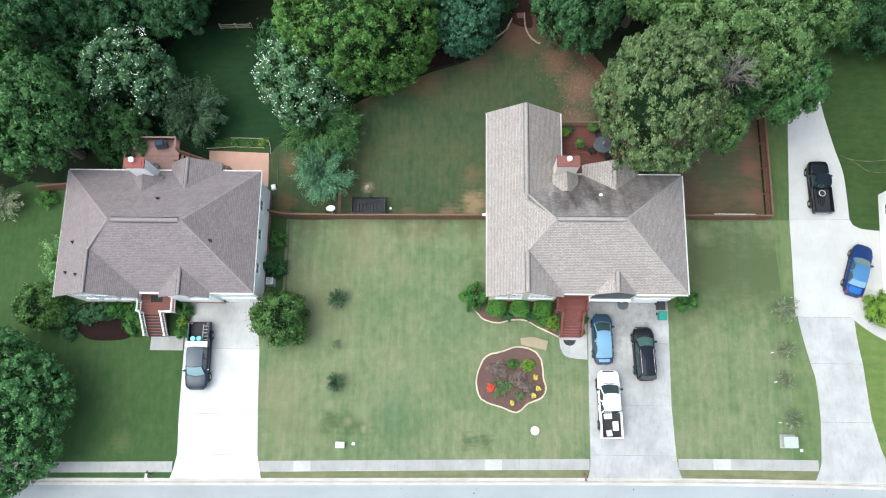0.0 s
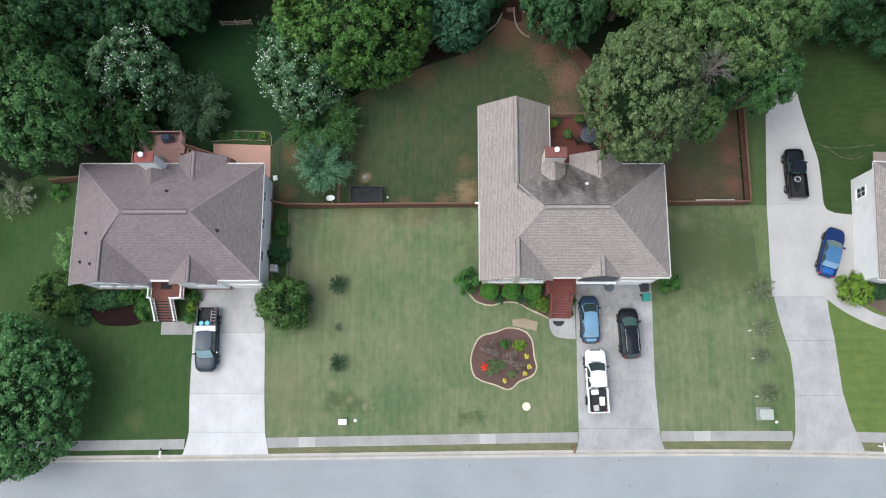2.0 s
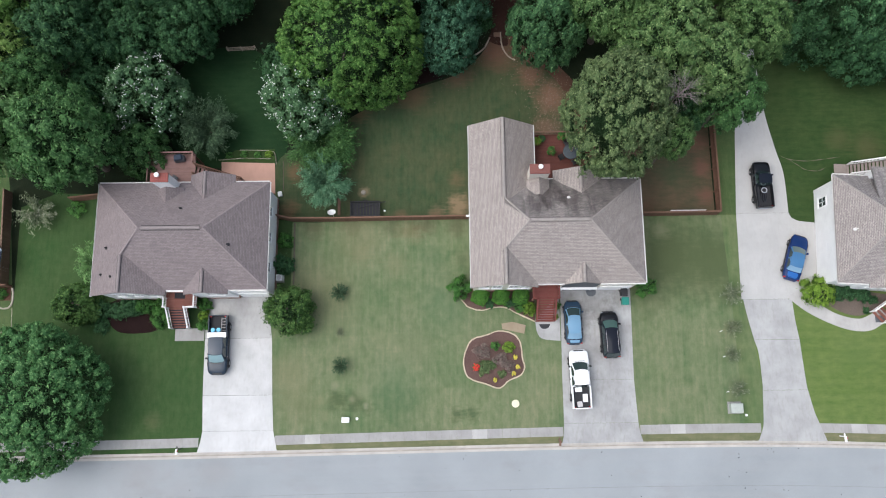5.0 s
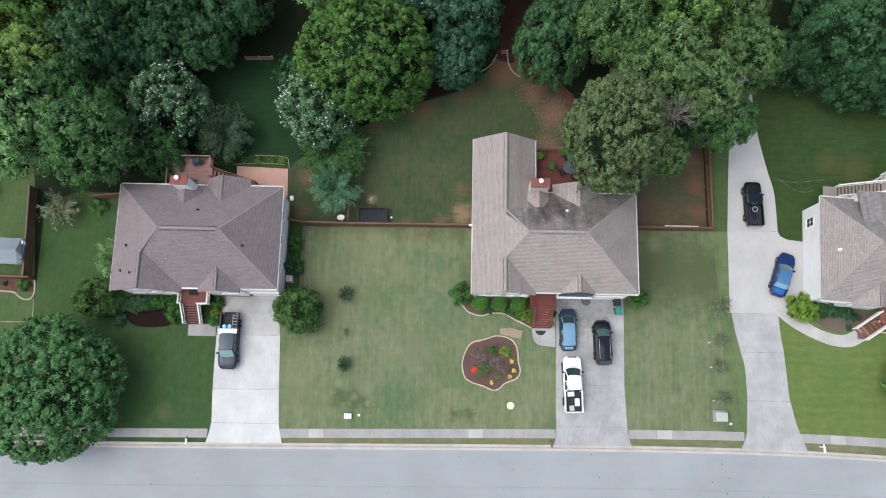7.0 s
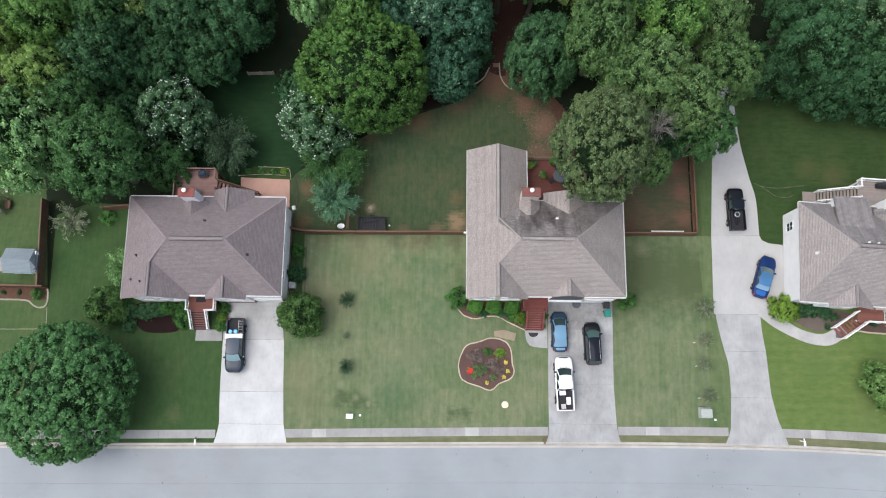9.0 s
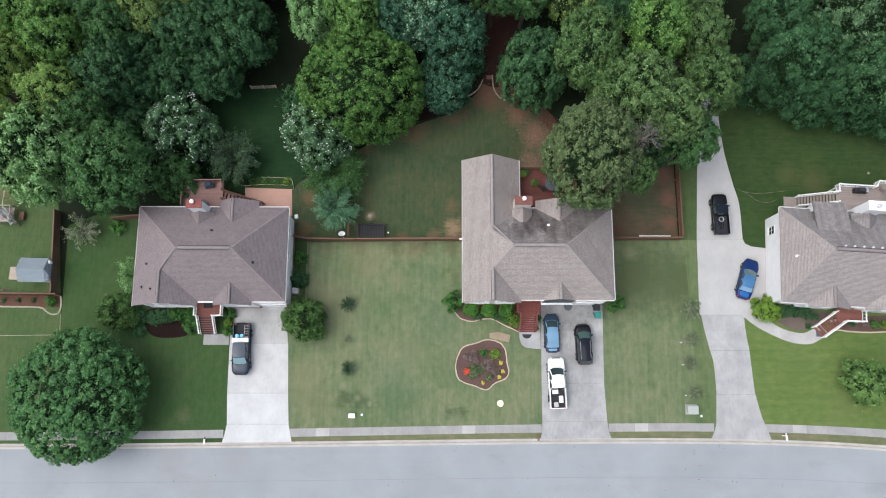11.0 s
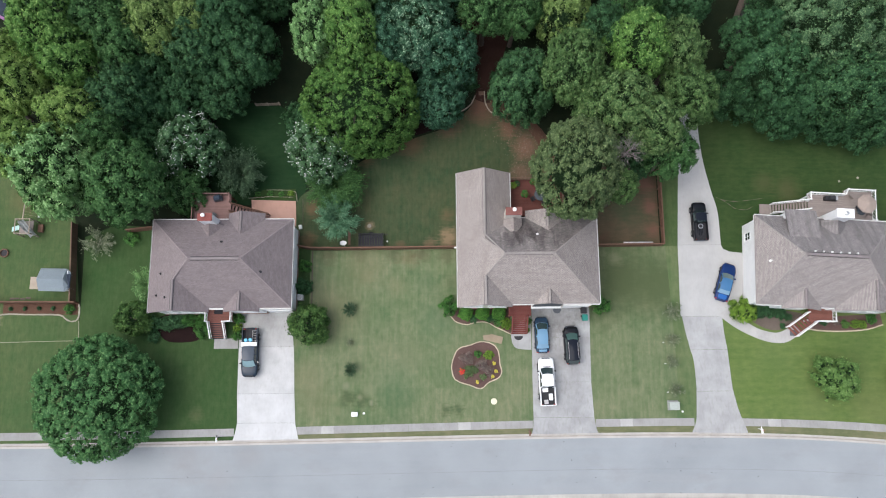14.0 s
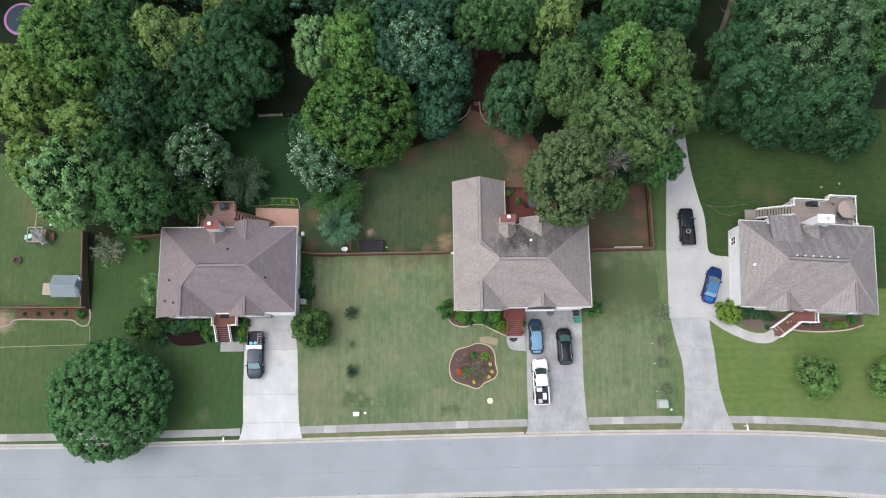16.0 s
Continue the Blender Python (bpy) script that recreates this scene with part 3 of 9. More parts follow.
LEAF = dict(
    green=leaf_mat("leaf_green", (0.023, 0.072, 0.022), (0.085, 0.191, 0.056), (0.226, 0.377, 0.149)),
    bright=leaf_mat("leaf_bright_green", (0.036, 0.108, 0.022), (0.162, 0.312, 0.067), (0.397, 0.560, 0.180)),
    maple=leaf_mat("leaf_maple", (0.026, 0.092, 0.028), (0.100, 0.232, 0.074), (0.286, 0.462, 0.187)),
    yellow=leaf_mat("leaf_yellow_green", (0.028, 0.086, 0.017), (0.108, 0.221, 0.045), (0.254, 0.404, 0.113)),
    blue=leaf_mat("leaf_blue_green", (0.015, 0.058, 0.032), (0.066, 0.166, 0.089), (0.210, 0.372, 0.227)),
    olive=leaf_mat("leaf_grey_olive", (0.045, 0.082, 0.031), (0.150, 0.208, 0.082), (0.367, 0.428, 0.201)),
    sage=leaf_mat("leaf_sage_yellow", (0.031, 0.081, 0.021), (0.112, 0.199, 0.061), (0.275, 0.389, 0.162)),
    dark=leaf_mat("leaf_dark", (0.020, 0.062, 0.025), (0.051, 0.131, 0.049), (0.141, 0.266, 0.112)),
    feather=leaf_mat("leaf_feathery", (0.07, 0.13, 0.03), (0.24, 0.345, 0.1), (0.48, 0.6, 0.23)),
    grove=leaf_mat("leaf_grove", (0.016, 0.058, 0.024), (0.068, 0.155, 0.058), (0.175, 0.308, 0.124)),
    young_leaf=leaf_mat("leaf_young_tree", (0.050, 0.115, 0.026), (0.165, 0.285, 0.075), (0.38, 0.52, 0.20)),
    drive_leaf=leaf_mat("leaf_small_tree", (0.022, 0.062, 0.015), (0.082, 0.165, 0.040), (0.24, 0.36, 0.11)),
    grey=leaf_mat("leaf_grey_green", (0.036, 0.084, 0.038), (0.115, 0.212, 0.094), (0.29, 0.41, 0.19)),
    gold=leaf_mat("leaf_golden_green", (0.085, 0.165, 0.034), (0.255, 0.385, 0.095), (0.50, 0.62, 0.22)),
    pale_sage=leaf_mat("leaf_pale_sage", (0.033, 0.085, 0.024), (0.136, 0.225, 0.074), (0.331, 0.432, 0.184)),
    pale=leaf_mat("leaf_pale_green", (0.061, 0.149, 0.044), (0.237, 0.413, 0.143), (0.572, 0.770, 0.396)),
    magnolia=leaf_mat("leaf_magnolia", (0.022, 0.072, 0.039), (0.081, 0.190, 0.099), (0.522, 0.700, 0.470)),
    myrtle=leaf_mat("leaf_crape_myrtle", (0.038, 0.092, 0.04), (0.105, 0.205, 0.09), (0.24, 0.37, 0.19)),
    sapling=leaf_mat("leaf_sapling", (0.085, 0.115, 0.060), (0.225, 0.250, 0.145), (0.52, 0.50, 0.42)),
    dull=leaf_mat("leaf_dull_grey", (0.026, 0.055, 0.027), (0.066, 0.115, 0.058), (0.17, 0.24, 0.14)),
    fern=leaf_mat("leaf_fern_green", (0.020, 0.064, 0.018), (0.060, 0.140, 0.036), (0.14, 0.25, 0.075)),
    teal=leaf_mat("leaf_teal", (0.045, 0.12, 0.062), (0.12, 0.24, 0.13), (0.24, 0.37, 0.22)),
    hedge=leaf_mat("leaf_clipped_hedge", (0.030, 0.110, 0.018), (0.110, 0.275, 0.042), (0.24, 0.42, 0.09)),
    shrub=leaf_mat("leaf_shrub", (0.028, 0.098, 0.020), (0.095, 0.235, 0.048), (0.18, 0.33, 0.09)),
    lime=leaf_mat("leaf_lime", (0.080, 0.155, 0.018), (0.20, 0.33, 0.042), (0.34, 0.45, 0.08)),
    rose=leaf_mat("leaf_bronze", (0.11, 0.085, 0.072), (0.25, 0.2, 0.175), (0.42, 0.27, 0.25)),
)


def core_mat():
    """Leaves and twigs deep inside a crown, their shade put into the dark colour, mottled like the foliage in front of
    them.
    """
    n = Nodes("inner_foliage_shade_in_colour", 0.9, spec=0.1)
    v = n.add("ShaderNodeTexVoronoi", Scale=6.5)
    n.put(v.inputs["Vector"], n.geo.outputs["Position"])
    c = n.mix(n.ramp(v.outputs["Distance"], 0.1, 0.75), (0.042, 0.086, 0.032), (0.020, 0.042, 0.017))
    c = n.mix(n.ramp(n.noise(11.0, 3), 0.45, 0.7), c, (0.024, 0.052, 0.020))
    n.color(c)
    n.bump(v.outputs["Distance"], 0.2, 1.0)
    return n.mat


CORE = core_mat()


# ---- building helpers ----
def mesh_of(name, bm, material, smooth=None):
    me = bpy.data.meshes.new(name)
    bm.to_mesh(me)
    bm.free()
    for m in material if isinstance(material, (list, tuple)) else [material]:
        me.materials.append(m)
    if smooth is not None:
        for p in me.polygons:
            p.use_smooth = True
        me.set_sharp_from_angle(angle=radians(smooth))
    return me


def part(name, bm, material, parent, label="", smooth=None):
    """Links a bmesh as one mesh object under a thing or under a part."""
    ob = new(name, mesh_of(name, bm, material, smooth))
    ob.parent = parent
    return tagged(ob, label) if label else ob


def share(name, me, parent, m=None, label=""):
    """A further object on a mesh that exists already."""
    ob = new(name, me)
    ob.parent = parent
    if m is not None:
        ob.matrix_basis = m
    return tagged(ob, label) if label else ob


def thing(name, at, turn=0.0, label="", category="", group="", kind=""):
    ob = new(name)
    ob.empty_display_size = 0.3
    ob.matrix_basis = pose(at[0], at[1], at[2] if len(at) > 2 else 0.0, 0, 0, turn)
    return tagged(ob, label, category, group, kind)


def solid(name, bm, material, label="", category="", group="", kind="", smooth=None):
    """A thing or a piece of the setting that is one mesh."""
    return tagged(new(name, mesh_of(name, bm, material, smooth)), label, category, group, kind)


def box(bm, x0, y0, z0, x1, y1, z1, bevel=0.0):
    made = bmesh.ops.create_cube(bm, size=1.0, matrix=Matrix.Translation(((x0 + x1) / 2, (y0 + y1) / 2, (z0 + z1) / 2)) @ Matrix.Diagonal((abs(x1 - x0), abs(y1 - y0), abs(z1 - z0), 1)))
    if bevel:
        edges = list({e for v in made["verts"] for e in v.link_edges})
        bmesh.ops.bevel(bm, geom=edges, offset=bevel, segments=1, affect="EDGES")
    return bm


def boxed(x0, y0, z0, x1, y1, z1, bevel=0.0):
    return box(bmesh.new(), x0, y0, z0, x1, y1, z1, bevel)


def prism(bm, outline, z0, z1):
    """A closed prism on an outline of (x, y), counter-clockwise."""
    lo = [bm.verts.new((x, y, z0)) for x, y in outline]
    hi = [bm.verts.new((x, y, z1)) for x, y in outline]
    bm.faces.new(hi)
    bm.faces.new(lo[::-1])
    for i in range(len(lo)):
        j = (i + 1) % len(lo)
        bm.faces.new((lo[i], lo[j], hi[j], hi[i]))
    return bm


def tube(bm, a, b, r0, r1=None, sides=8):
    """A tapered round bar from a to b."""
    a, b = Vector(a), Vector(b)
    r1 = r0 if r1 is None else r1
    d = b - a
    m = Matrix.Translation((a + b) / 2) @ d.to_track_quat("Z", "Y").to_matrix().to_4x4()
    bmesh.ops.create_cone(bm, cap_ends=True, segments=sides, radius1=r0, radius2=r1, depth=d.length, matrix=m)
    return bm


def lathe(bm, profile, sides=20, at=(0, 0, 0)):
    """A turned shape from a profile of (radius, height), closed at both ends."""
    rings = []
    for r, z in profile:
        rings.append([bm.verts.new((at[0] + r * math.cos(2 * math.pi * k / sides), at[1] + r * math.sin(2 * math.pi * k / sides), at[2] + z)) for k in range(sides)])
    for lo, hi in zip(rings, rings[1:]):
        for k in range(sides):
            j = (k + 1) % sides
            bm.faces.new((lo[k], lo[j], hi[j], hi[k]))
    bm.faces.new(rings[0][::-1])
    bm.faces.new(rings[-1])
    return bm


def smooth_loop(points, closed=True, steps=6):
    """A Catmull-Rom curve through points of (x, y)."""
    n, out = len(points), []
    for i in range(n if closed else n - 1):
        p = [points[(i + k) % n] if closed else points[min(max(i + k, 0), n - 1)] for k in (-1, 0, 1, 2)]
        for s in range(steps):
            t = s / steps
            out.append(tuple(0.5 * (2 * p[1][a] + (p[2][a] - p[0][a]) * t + (2 * p[0][a] - 5 * p[1][a] + 4 * p[2][a] - p[3][a]) * t * t + (3 * p[1][a] - p[0][a] - 3 * p[2][a] + p[3][a]) * t ** 3) for a in (0, 1)))
    if not closed:
        out.append(tuple(points[-1]))
    return out


def area(points):
    return sum(a[0] * b[1] - b[0] * a[1] for a, b in zip(points, points[1:] + points[:1])) / 2


def sheet(bm, outline, z0, z1):
    """A ground cover of any outline: a filled top and its edge down to z0."""
    pts = outline if area(outline) > 0 else outline[::-1]
    hi = [bm.verts.new((x, y, z1)) for x, y in pts]
    edges = [bm.edges.new((hi[i], hi[(i + 1) % len(hi)])) for i in range(len(hi))]
    bmesh.ops.triangle_fill(bm, use_beauty=True, edges=edges)
    for f in bm.faces:
        if f.normal.z < 0:
            f.normal_flip()
    lo = [bm.verts.new((x, y, z0)) for x, y in pts]
    for i in range(len(hi)):
        j = (i + 1) % len(hi)
        bm.faces.new((lo[i], lo[j], hi[j], hi[i]))
    return bm


# ---- ground, road, pavement ----
CURB = np.polyfit([-54.2, -47.2, -29.6, -16.6, 2.1, 11.3, 19.1, 30.8, 37.5, 48.1, 56.4], [-6.2, -6.22, -6.1, -5.85, -5.68, -5.53, -5.42, -5.42, -5.57, -6.06, -6.71], 5)


def curb(x):
    """The y of the kerb's back edge."""
    k = min(max(x, -58.0), 58.0)
    y = float(np.polyval(CURB, k))
    return y + (x - k) * (-0.085 if x > 0 else 0.0)


def walk_out(x):
    return curb(x) + 0.60 + 0.005 * min(max(x, -58), 58)


def walk_in(x):
    return walk_out(x) + 0.90


XS = [-900, -300, -120] + [x * 2.0 for x in range(-40, 41)] + [120, 300, 900]


def ribbon(bm, rows, xs=None):
    """A strip mesh over the road's length; rows are (offset from the kerb or a function, z)."""
    grid = [[bm.verts.new((x, (curb(x) + off) if not callable(off) else off(x), z)) for off, z in rows] for x in (xs or XS)]
    for a, b in zip(grid, grid[1:]):
        for k in range(len(rows) - 1):
            bm.faces.new((a[k], b[k], b[k + 1], a[k + 1]))
    return bm


ROAD_W = 7.62
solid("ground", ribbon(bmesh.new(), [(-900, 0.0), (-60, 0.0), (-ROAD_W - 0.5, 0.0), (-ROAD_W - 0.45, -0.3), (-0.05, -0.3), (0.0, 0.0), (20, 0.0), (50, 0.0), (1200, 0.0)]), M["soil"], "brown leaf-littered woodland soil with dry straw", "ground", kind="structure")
solid("road", ribbon(bmesh.new(), [(-ROAD_W + 0.42, -0.115), (-ROAD_W / 2, -0.05), (-0.58, -0.115)]), M["asphalt"], "weathered pale grey asphalt residential road", "road", kind="structure")

for off in (-4.25,):
    solid("road_seam", ribbon(bmesh.new(), [(off - 0.018, -0.05 - abs(off + ROAD_W / 2) / 3.4 * 0.062), (off, -0.046 - abs(off + ROAD_W / 2) / 3.4 * 0.062), (off + 0.018, -0.05 - abs(off + ROAD_W / 2) / 3.4 * 0.062)]), M["tar"], "thin faded tar seam along the road", "road seam", kind="structure")


def kerb(name, sign, back):
    bm = bmesh.new()
    rows = [(back, -0.28), (back, 0.02), (back + sign * 0.12, 0.025), (back + sign * 0.2, -0.06), (back + sign * 0.3, -0.10), (back + sign * 0.62, -0.108), (back + sign * 0.62, -0.28)]
    return solid(name, ribbon(bm, rows if sign < 0 else rows[::-1]), M["kerb_concrete"], "pale rolled concrete kerb and gutter along the road", "kerb", kind="structure")


kerb("kerb", -1, 0.0)
kerb("kerb", 1, -ROAD_W - 0.04)
# Darker strip in the kerb's crease: its shade line put into colour.
solid("gutter_silt", ribbon(bmesh.new(), [(-0.40, -0.1025), (-0.36, -0.094), (-0.27, -0.080), (-0.25, -0.080)]), M["silt"], "thin darker line at the kerb's foot", "silt", kind="structure")


def lawn(outline, mat, label, z=0.012, name="lawn"):
    return solid(name, sheet(bmesh.new(), outline, z - 0.06, z), M[mat], label, "lawn", kind="structure")


def edge(x0, x1, fn, step=2.0):
    n = max(1, int(abs(x1 - x0) / step))
    return [(x0 + (x1 - x0) * k / n, fn(x0 + (x1 - x0) * k / n)) for k in range(n + 1)]


VERGE = lambda x: curb(x) + 0.01
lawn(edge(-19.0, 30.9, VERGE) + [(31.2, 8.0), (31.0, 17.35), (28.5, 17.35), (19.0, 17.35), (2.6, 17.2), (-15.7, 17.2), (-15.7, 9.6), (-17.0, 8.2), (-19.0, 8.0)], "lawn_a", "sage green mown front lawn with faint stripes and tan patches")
lawn(edge(-43.6, -19.0, VERGE) + [(-19.0, 8.0), (-17.0, 8.2), (-15.7, 9.6), (-15.7, 17.3), (-18.0, 17.5), (-33.0, 20.2), (-40.5, 20.5), (-44.2, 19.0), (-44.0, 8.0)], "lawn_b", "deep green mown lawn beside the drive")
lawn(edge(-140.0, -43.6, VERGE, 6.0) + [(-44.0, 8.0), (-45.4, 20.0), (-46.5, 26.0), (-53.0, 31.0), (-70.0, 33.0), (-140.0, 35.0)], "lawn_e", "green neighbouring lawn with bare tan patches")
lawn(edge(30.9, 140.0, VERGE, 6.0) + [(140.0, 12.0), (54.0, 12.0), (38.0, 13.0), (31.5, 16.0), (31.8, 32.0), (29.4, 32.0), (28.5, 26.0), (28.5, 17.36), (31.0, 17.36), (31.2, 8.0)], "lawn_c", "fresh green mown lawn with fine mowing lines", 0.014)
lawn([(29.5, -4.3), (31.5, -4.3), (31.7, 0.0), (31.2, 4.4), (30.5, 8.5), (30.6, 17.35), (28.9, 17.35), (29.3, 8.0)], "lawn_fringe", "greener grass strip along the curving drive", 0.018)
lawn([(28.5, 17.37), (30.7, 17.37), (31.3, 26.0), (31.8, 32.0), (29.4, 32.0), (28.5, 26.0)], "lawn_strip", "green grass strip between fence and drive", 0.020)
lawn([(32.5, 15.5), (38.0, 13.02), (54.0, 12.02), (140.0, 12.02), (140.0, 37.0), (60.0, 36.5), (50.0, 37.0), (40.0, 38.0), (37.0, 41.0), (33.4, 41.0), (33.0, 34.0)], "lawn_shade", "deep green back lawn, partly the woods' shade in its colour", 0.016)
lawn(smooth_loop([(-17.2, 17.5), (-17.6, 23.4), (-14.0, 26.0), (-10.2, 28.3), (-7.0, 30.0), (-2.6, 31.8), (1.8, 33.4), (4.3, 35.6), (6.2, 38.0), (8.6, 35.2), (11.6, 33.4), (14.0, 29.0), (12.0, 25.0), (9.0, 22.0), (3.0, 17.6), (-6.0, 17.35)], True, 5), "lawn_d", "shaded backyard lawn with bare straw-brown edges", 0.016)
lawn(smooth_loop([(-27.4, 23.4), (-29.5, 29.0), (-28.6, 34.0), (-24.8, 36.6), (-19.6, 36.0), (-16.4, 30.5), (-16.6, 24.6), (-17.4, 23.3), (-22.0, 23.2)], True, 5), "lawn_tree_shade", "back lawn under the trees, their shade in its dark green", 0.014)
lawn([(19.0, 17.4), (28.3, 17.5), (28.3, 30.0), (19.0, 30.0)], "lawn_f", "worn brown side yard with thin grass", 0.008)
lawn(edge(-140, 140, lambda x: curb(x) - ROAD_W - 0.1, 7.0)[::-1] + [(-140, -60), (140, -60)], "lawn_a", "mown verge across the road", 0.01)


for a, b in ((-16.8, 11.6), (19.3, 31.0), (37.2, 60.0)):
    xs = [a + (b - a) * k / 24 for k in range(25)]
    solid("verge", ribbon(bmesh.new(), [(0.01, 0.0), (0.02, 0.022), (lambda x: walk_out(x) - 0.005, 0.022), (lambda x: walk_out(x) - 0.004, 0.0)], xs), M["lawn_verge"], "dry brownish grass verge between kerb and pavement", "verge", kind="structure")

# pavement slabs, cut where the drives cross
pavement = tagged(new("pavement"), "pale concrete pavement slabs along the road", "pavement", kind="structure")
for a, b in ((-58.0, -24.35), (-16.85, 11.62), (19.2, 31.1), (36.9, 60.0)):
    n = round((b - a) / 1.52)
    for i in range(n):
        x0, x1 = a + (b - a) * i / n + 0.005, a + (b - a) * (i + 1) / n - 0.005
        part("slab", prism(bmesh.new(), [(x0, walk_out(x0)), (x1, walk_out(x1)), (x1, walk_in(x1)), (x0, walk_in(x0))], -0.08, 0.035 + 0.006 * ((i * 7) % 3)), M["tan_concrete"] if (i * 5) % 11 == 10 else M["walk_concrete"], pavement)


def drive(label, slabs, mats):
    """A concrete drive: slabs are outlines, with open joints between them."""
    d = tagged(new("driveway"), label, "driveway", kind="structure")
    for k, (outline, mat) in enumerate(zip(slabs, mats)):
        part("slab", sheet(bmesh.new(), outline, -0.1, 0.045 + 0.002 * (k % 2)), M[mat], d)
    return d


drive("bright pale concrete driveway with open joints",
      [[(-24.2, 5.1), (-17.45, 5.1), (-18.05, 9.6), (-24.25, 9.6)],
       [(-24.16, -0.55), (-17.22, -0.55), (-17.44, 5.08), (-24.2, 5.08)],
       [(-24.0, -4.0), (-17.02, -4.0), (-17.22, -0.57), (-24.16, -0.57)],
       [(-24.45, curb(-24.4) - 0.02), (-16.6, curb(-16.6) - 0.02), (-16.8, -5.0), (-17.02, -4.02), (-24.0, -4.02), (-24.2, -5.1)]],
      ["worn_concrete", "mid_concrete", "white_concrete", "white_concrete"])
G2 = "drive_concrete"
drive("grey concrete two-car driveway with saw-cut joints",
      [[(11.8, 6.0), (18.95, 6.0), (19.0, 9.8), (11.85, 9.8)],
       [(11.72, 0.6), (18.86, 0.6), (18.95, 5.992), (11.8, 5.992)],
       [(11.72, -3.6), (19.05, -3.6), (18.86, 0.588), (11.72, 0.588)],
       [(11.45, curb(11.5) - 0.02), (19.45, curb(19.4) - 0.02), (19.2, -4.7), (19.05, -3.62), (11.72, -3.62), (11.65, -4.8)]],
      [G2, G2, G2, G2])
drive("pale concrete driveway curving past the garage to the backyard",
      [smooth_loop([(30.5, 17.5), (31.1, 26.0), (31.6, 31.0), (31.9, 38.0)], False, 5) + smooth_loop([(33.9, 38.0), (34.15, 32.3), (34.5, 28.3), (35.25, 24.4), (35.85, 21.7), (35.95, 17.5)], False, 5),
       smooth_loop([(30.28, 8.5), (30.3, 10.2), (30.42, 14.0), (30.5, 17.48)], False, 4) + [(35.95, 17.48), (36.2, 16.95), (36.9, 16.6), (38.7, 16.4), (38.55, 9.6), (36.9, 9.4), (35.4, 8.5)],
       smooth_loop([(30.45, 8.48), (30.75, 6.6), (31.2, 4.4)], False, 4) + smooth_loop([(35.75, 4.4), (35.5, 6.5), (35.4, 8.48)], False, 4),
       smooth_loop([(31.2, 4.38), (31.53, 2.96), (31.63, 0.1), (31.6, -0.6)], False, 4) + smooth_loop([(36.08, -0.6), (35.98, 0.1), (35.75, 4.38)], False, 4),
       smooth_loop([(31.6, -0.62), (31.45, -3.0), (31.3, -4.2), (30.75, curb(30.8) - 0.02)], False, 4) + smooth_loop([(37.5, curb(37.5) - 0.02), (36.9, -3.9), (36.5, -2.7), (36.08, -0.62)], False, 4)],
      ["warm_concrete", "warm_concrete", "grey_concrete", "grey_concrete", "grey_concrete"])
solid("footpath", sheet(bmesh.new(), smooth_loop([(34.9, 8.7), (36.8, 7.15), (39.2, 5.87), (41.3, 5.2), (43.2, 5.25), (45.0, 6.35)], False, 5) + smooth_loop([(44.3, 7.5), (42.5, 6.5), (41.1, 6.5), (39.3, 7.15), (37.6, 8.5), (37.2, 9.9)], False, 5), -0.08, 0.056), M["tan_concrete"], "curved pale concrete footpath to the front steps", "footpath", kind="structure")
solid("footpath", sheet(bmesh.new(), [(11.7, 9.3), (9.2, 6.6)] + smooth_loop([(9.25, 6.2), (9.4, 5.3), (9.97, 4.7), (11.7, 4.5)], False, 5), -0.08, 0.045), M["grey_concrete"], "grey concrete apron at the foot of the steps", "footpath", kind="structure")
solid("footpath", boxed(-27.25, 4.9, -0.05, -24.3, 6.15, 0.06), M["walk_concrete"], "small grey concrete landing below the porch steps", "footpath", kind="structure")
solid("patio", sheet(bmesh.new(), [(-23.2, 20.2), (-17.6, 20.2), (-17.75, 23.5), (-23.4, 23.7)], -0.05, 0.06), M["pink_concrete"], "pinkish concrete patio behind the house", "patio", kind="structure")


# ---- houses ----
def roof_slab(bm, pts, uv, thick=0.13, mi=0):
    """One roof plane as a slab; the map runs along the eave and up the slope."""
    ps = [Vector(p) for p in pts]
    n = (ps[1] - ps[0]).cross(ps[2] - ps[0]).normalized()
    if n.z < 0:
        ps, n = ps[::-1], -n
    u = Vector((-n.y, n.x, 0)).normalized()
    v = n.cross(u)
    top = [bm.verts.new(p) for p in ps]
    low = [bm.verts.new(p - Vector((0, 0, thick))) for p in ps]
    faces = [bm.faces.new(top), bm.faces.new(low[::-1])]
    for i in range(len(ps)):
        j = (i + 1) % len(ps)
        faces.append(bm.faces.new((top[i], low[i], low[j], top[j])))
    for f in faces:
        f.material_index = mi
        for lp in f.loops:
            lp[uv].uv = (lp.vert.co.dot(u), lp.vert.co.dot(v))


def hip(bm, uv, x0, x1, y0, y1, ze, xr0, xr1, yr, zr, back=0):
    a, b, c, d = (x0, y0, ze), (x1, y0, ze), (x1, y1, ze), (x0, y1, ze)
    r, s = (xr0, yr, zr), (xr1, yr, zr)
    roof_slab(bm, [a, b, s, r], uv)
    roof_slab(bm, [c, d, r, s], uv, mi=back)
    roof_slab(bm, [b, c, s], uv)
    roof_slab(bm, [d, a, r], uv)


def gable(bm, uv, x0, x1, xr, y0, y1, ze, zr, mi=0):
    roof_slab(bm, [(x0, y0, ze), (x0, y1, ze), (xr, y1, zr), (xr, y0, zr)], uv, mi=mi)
    roof_slab(bm, [(x1, y1, ze), (x1, y0, ze), (xr, y0, zr), (xr, y1, zr)], uv, mi=mi)


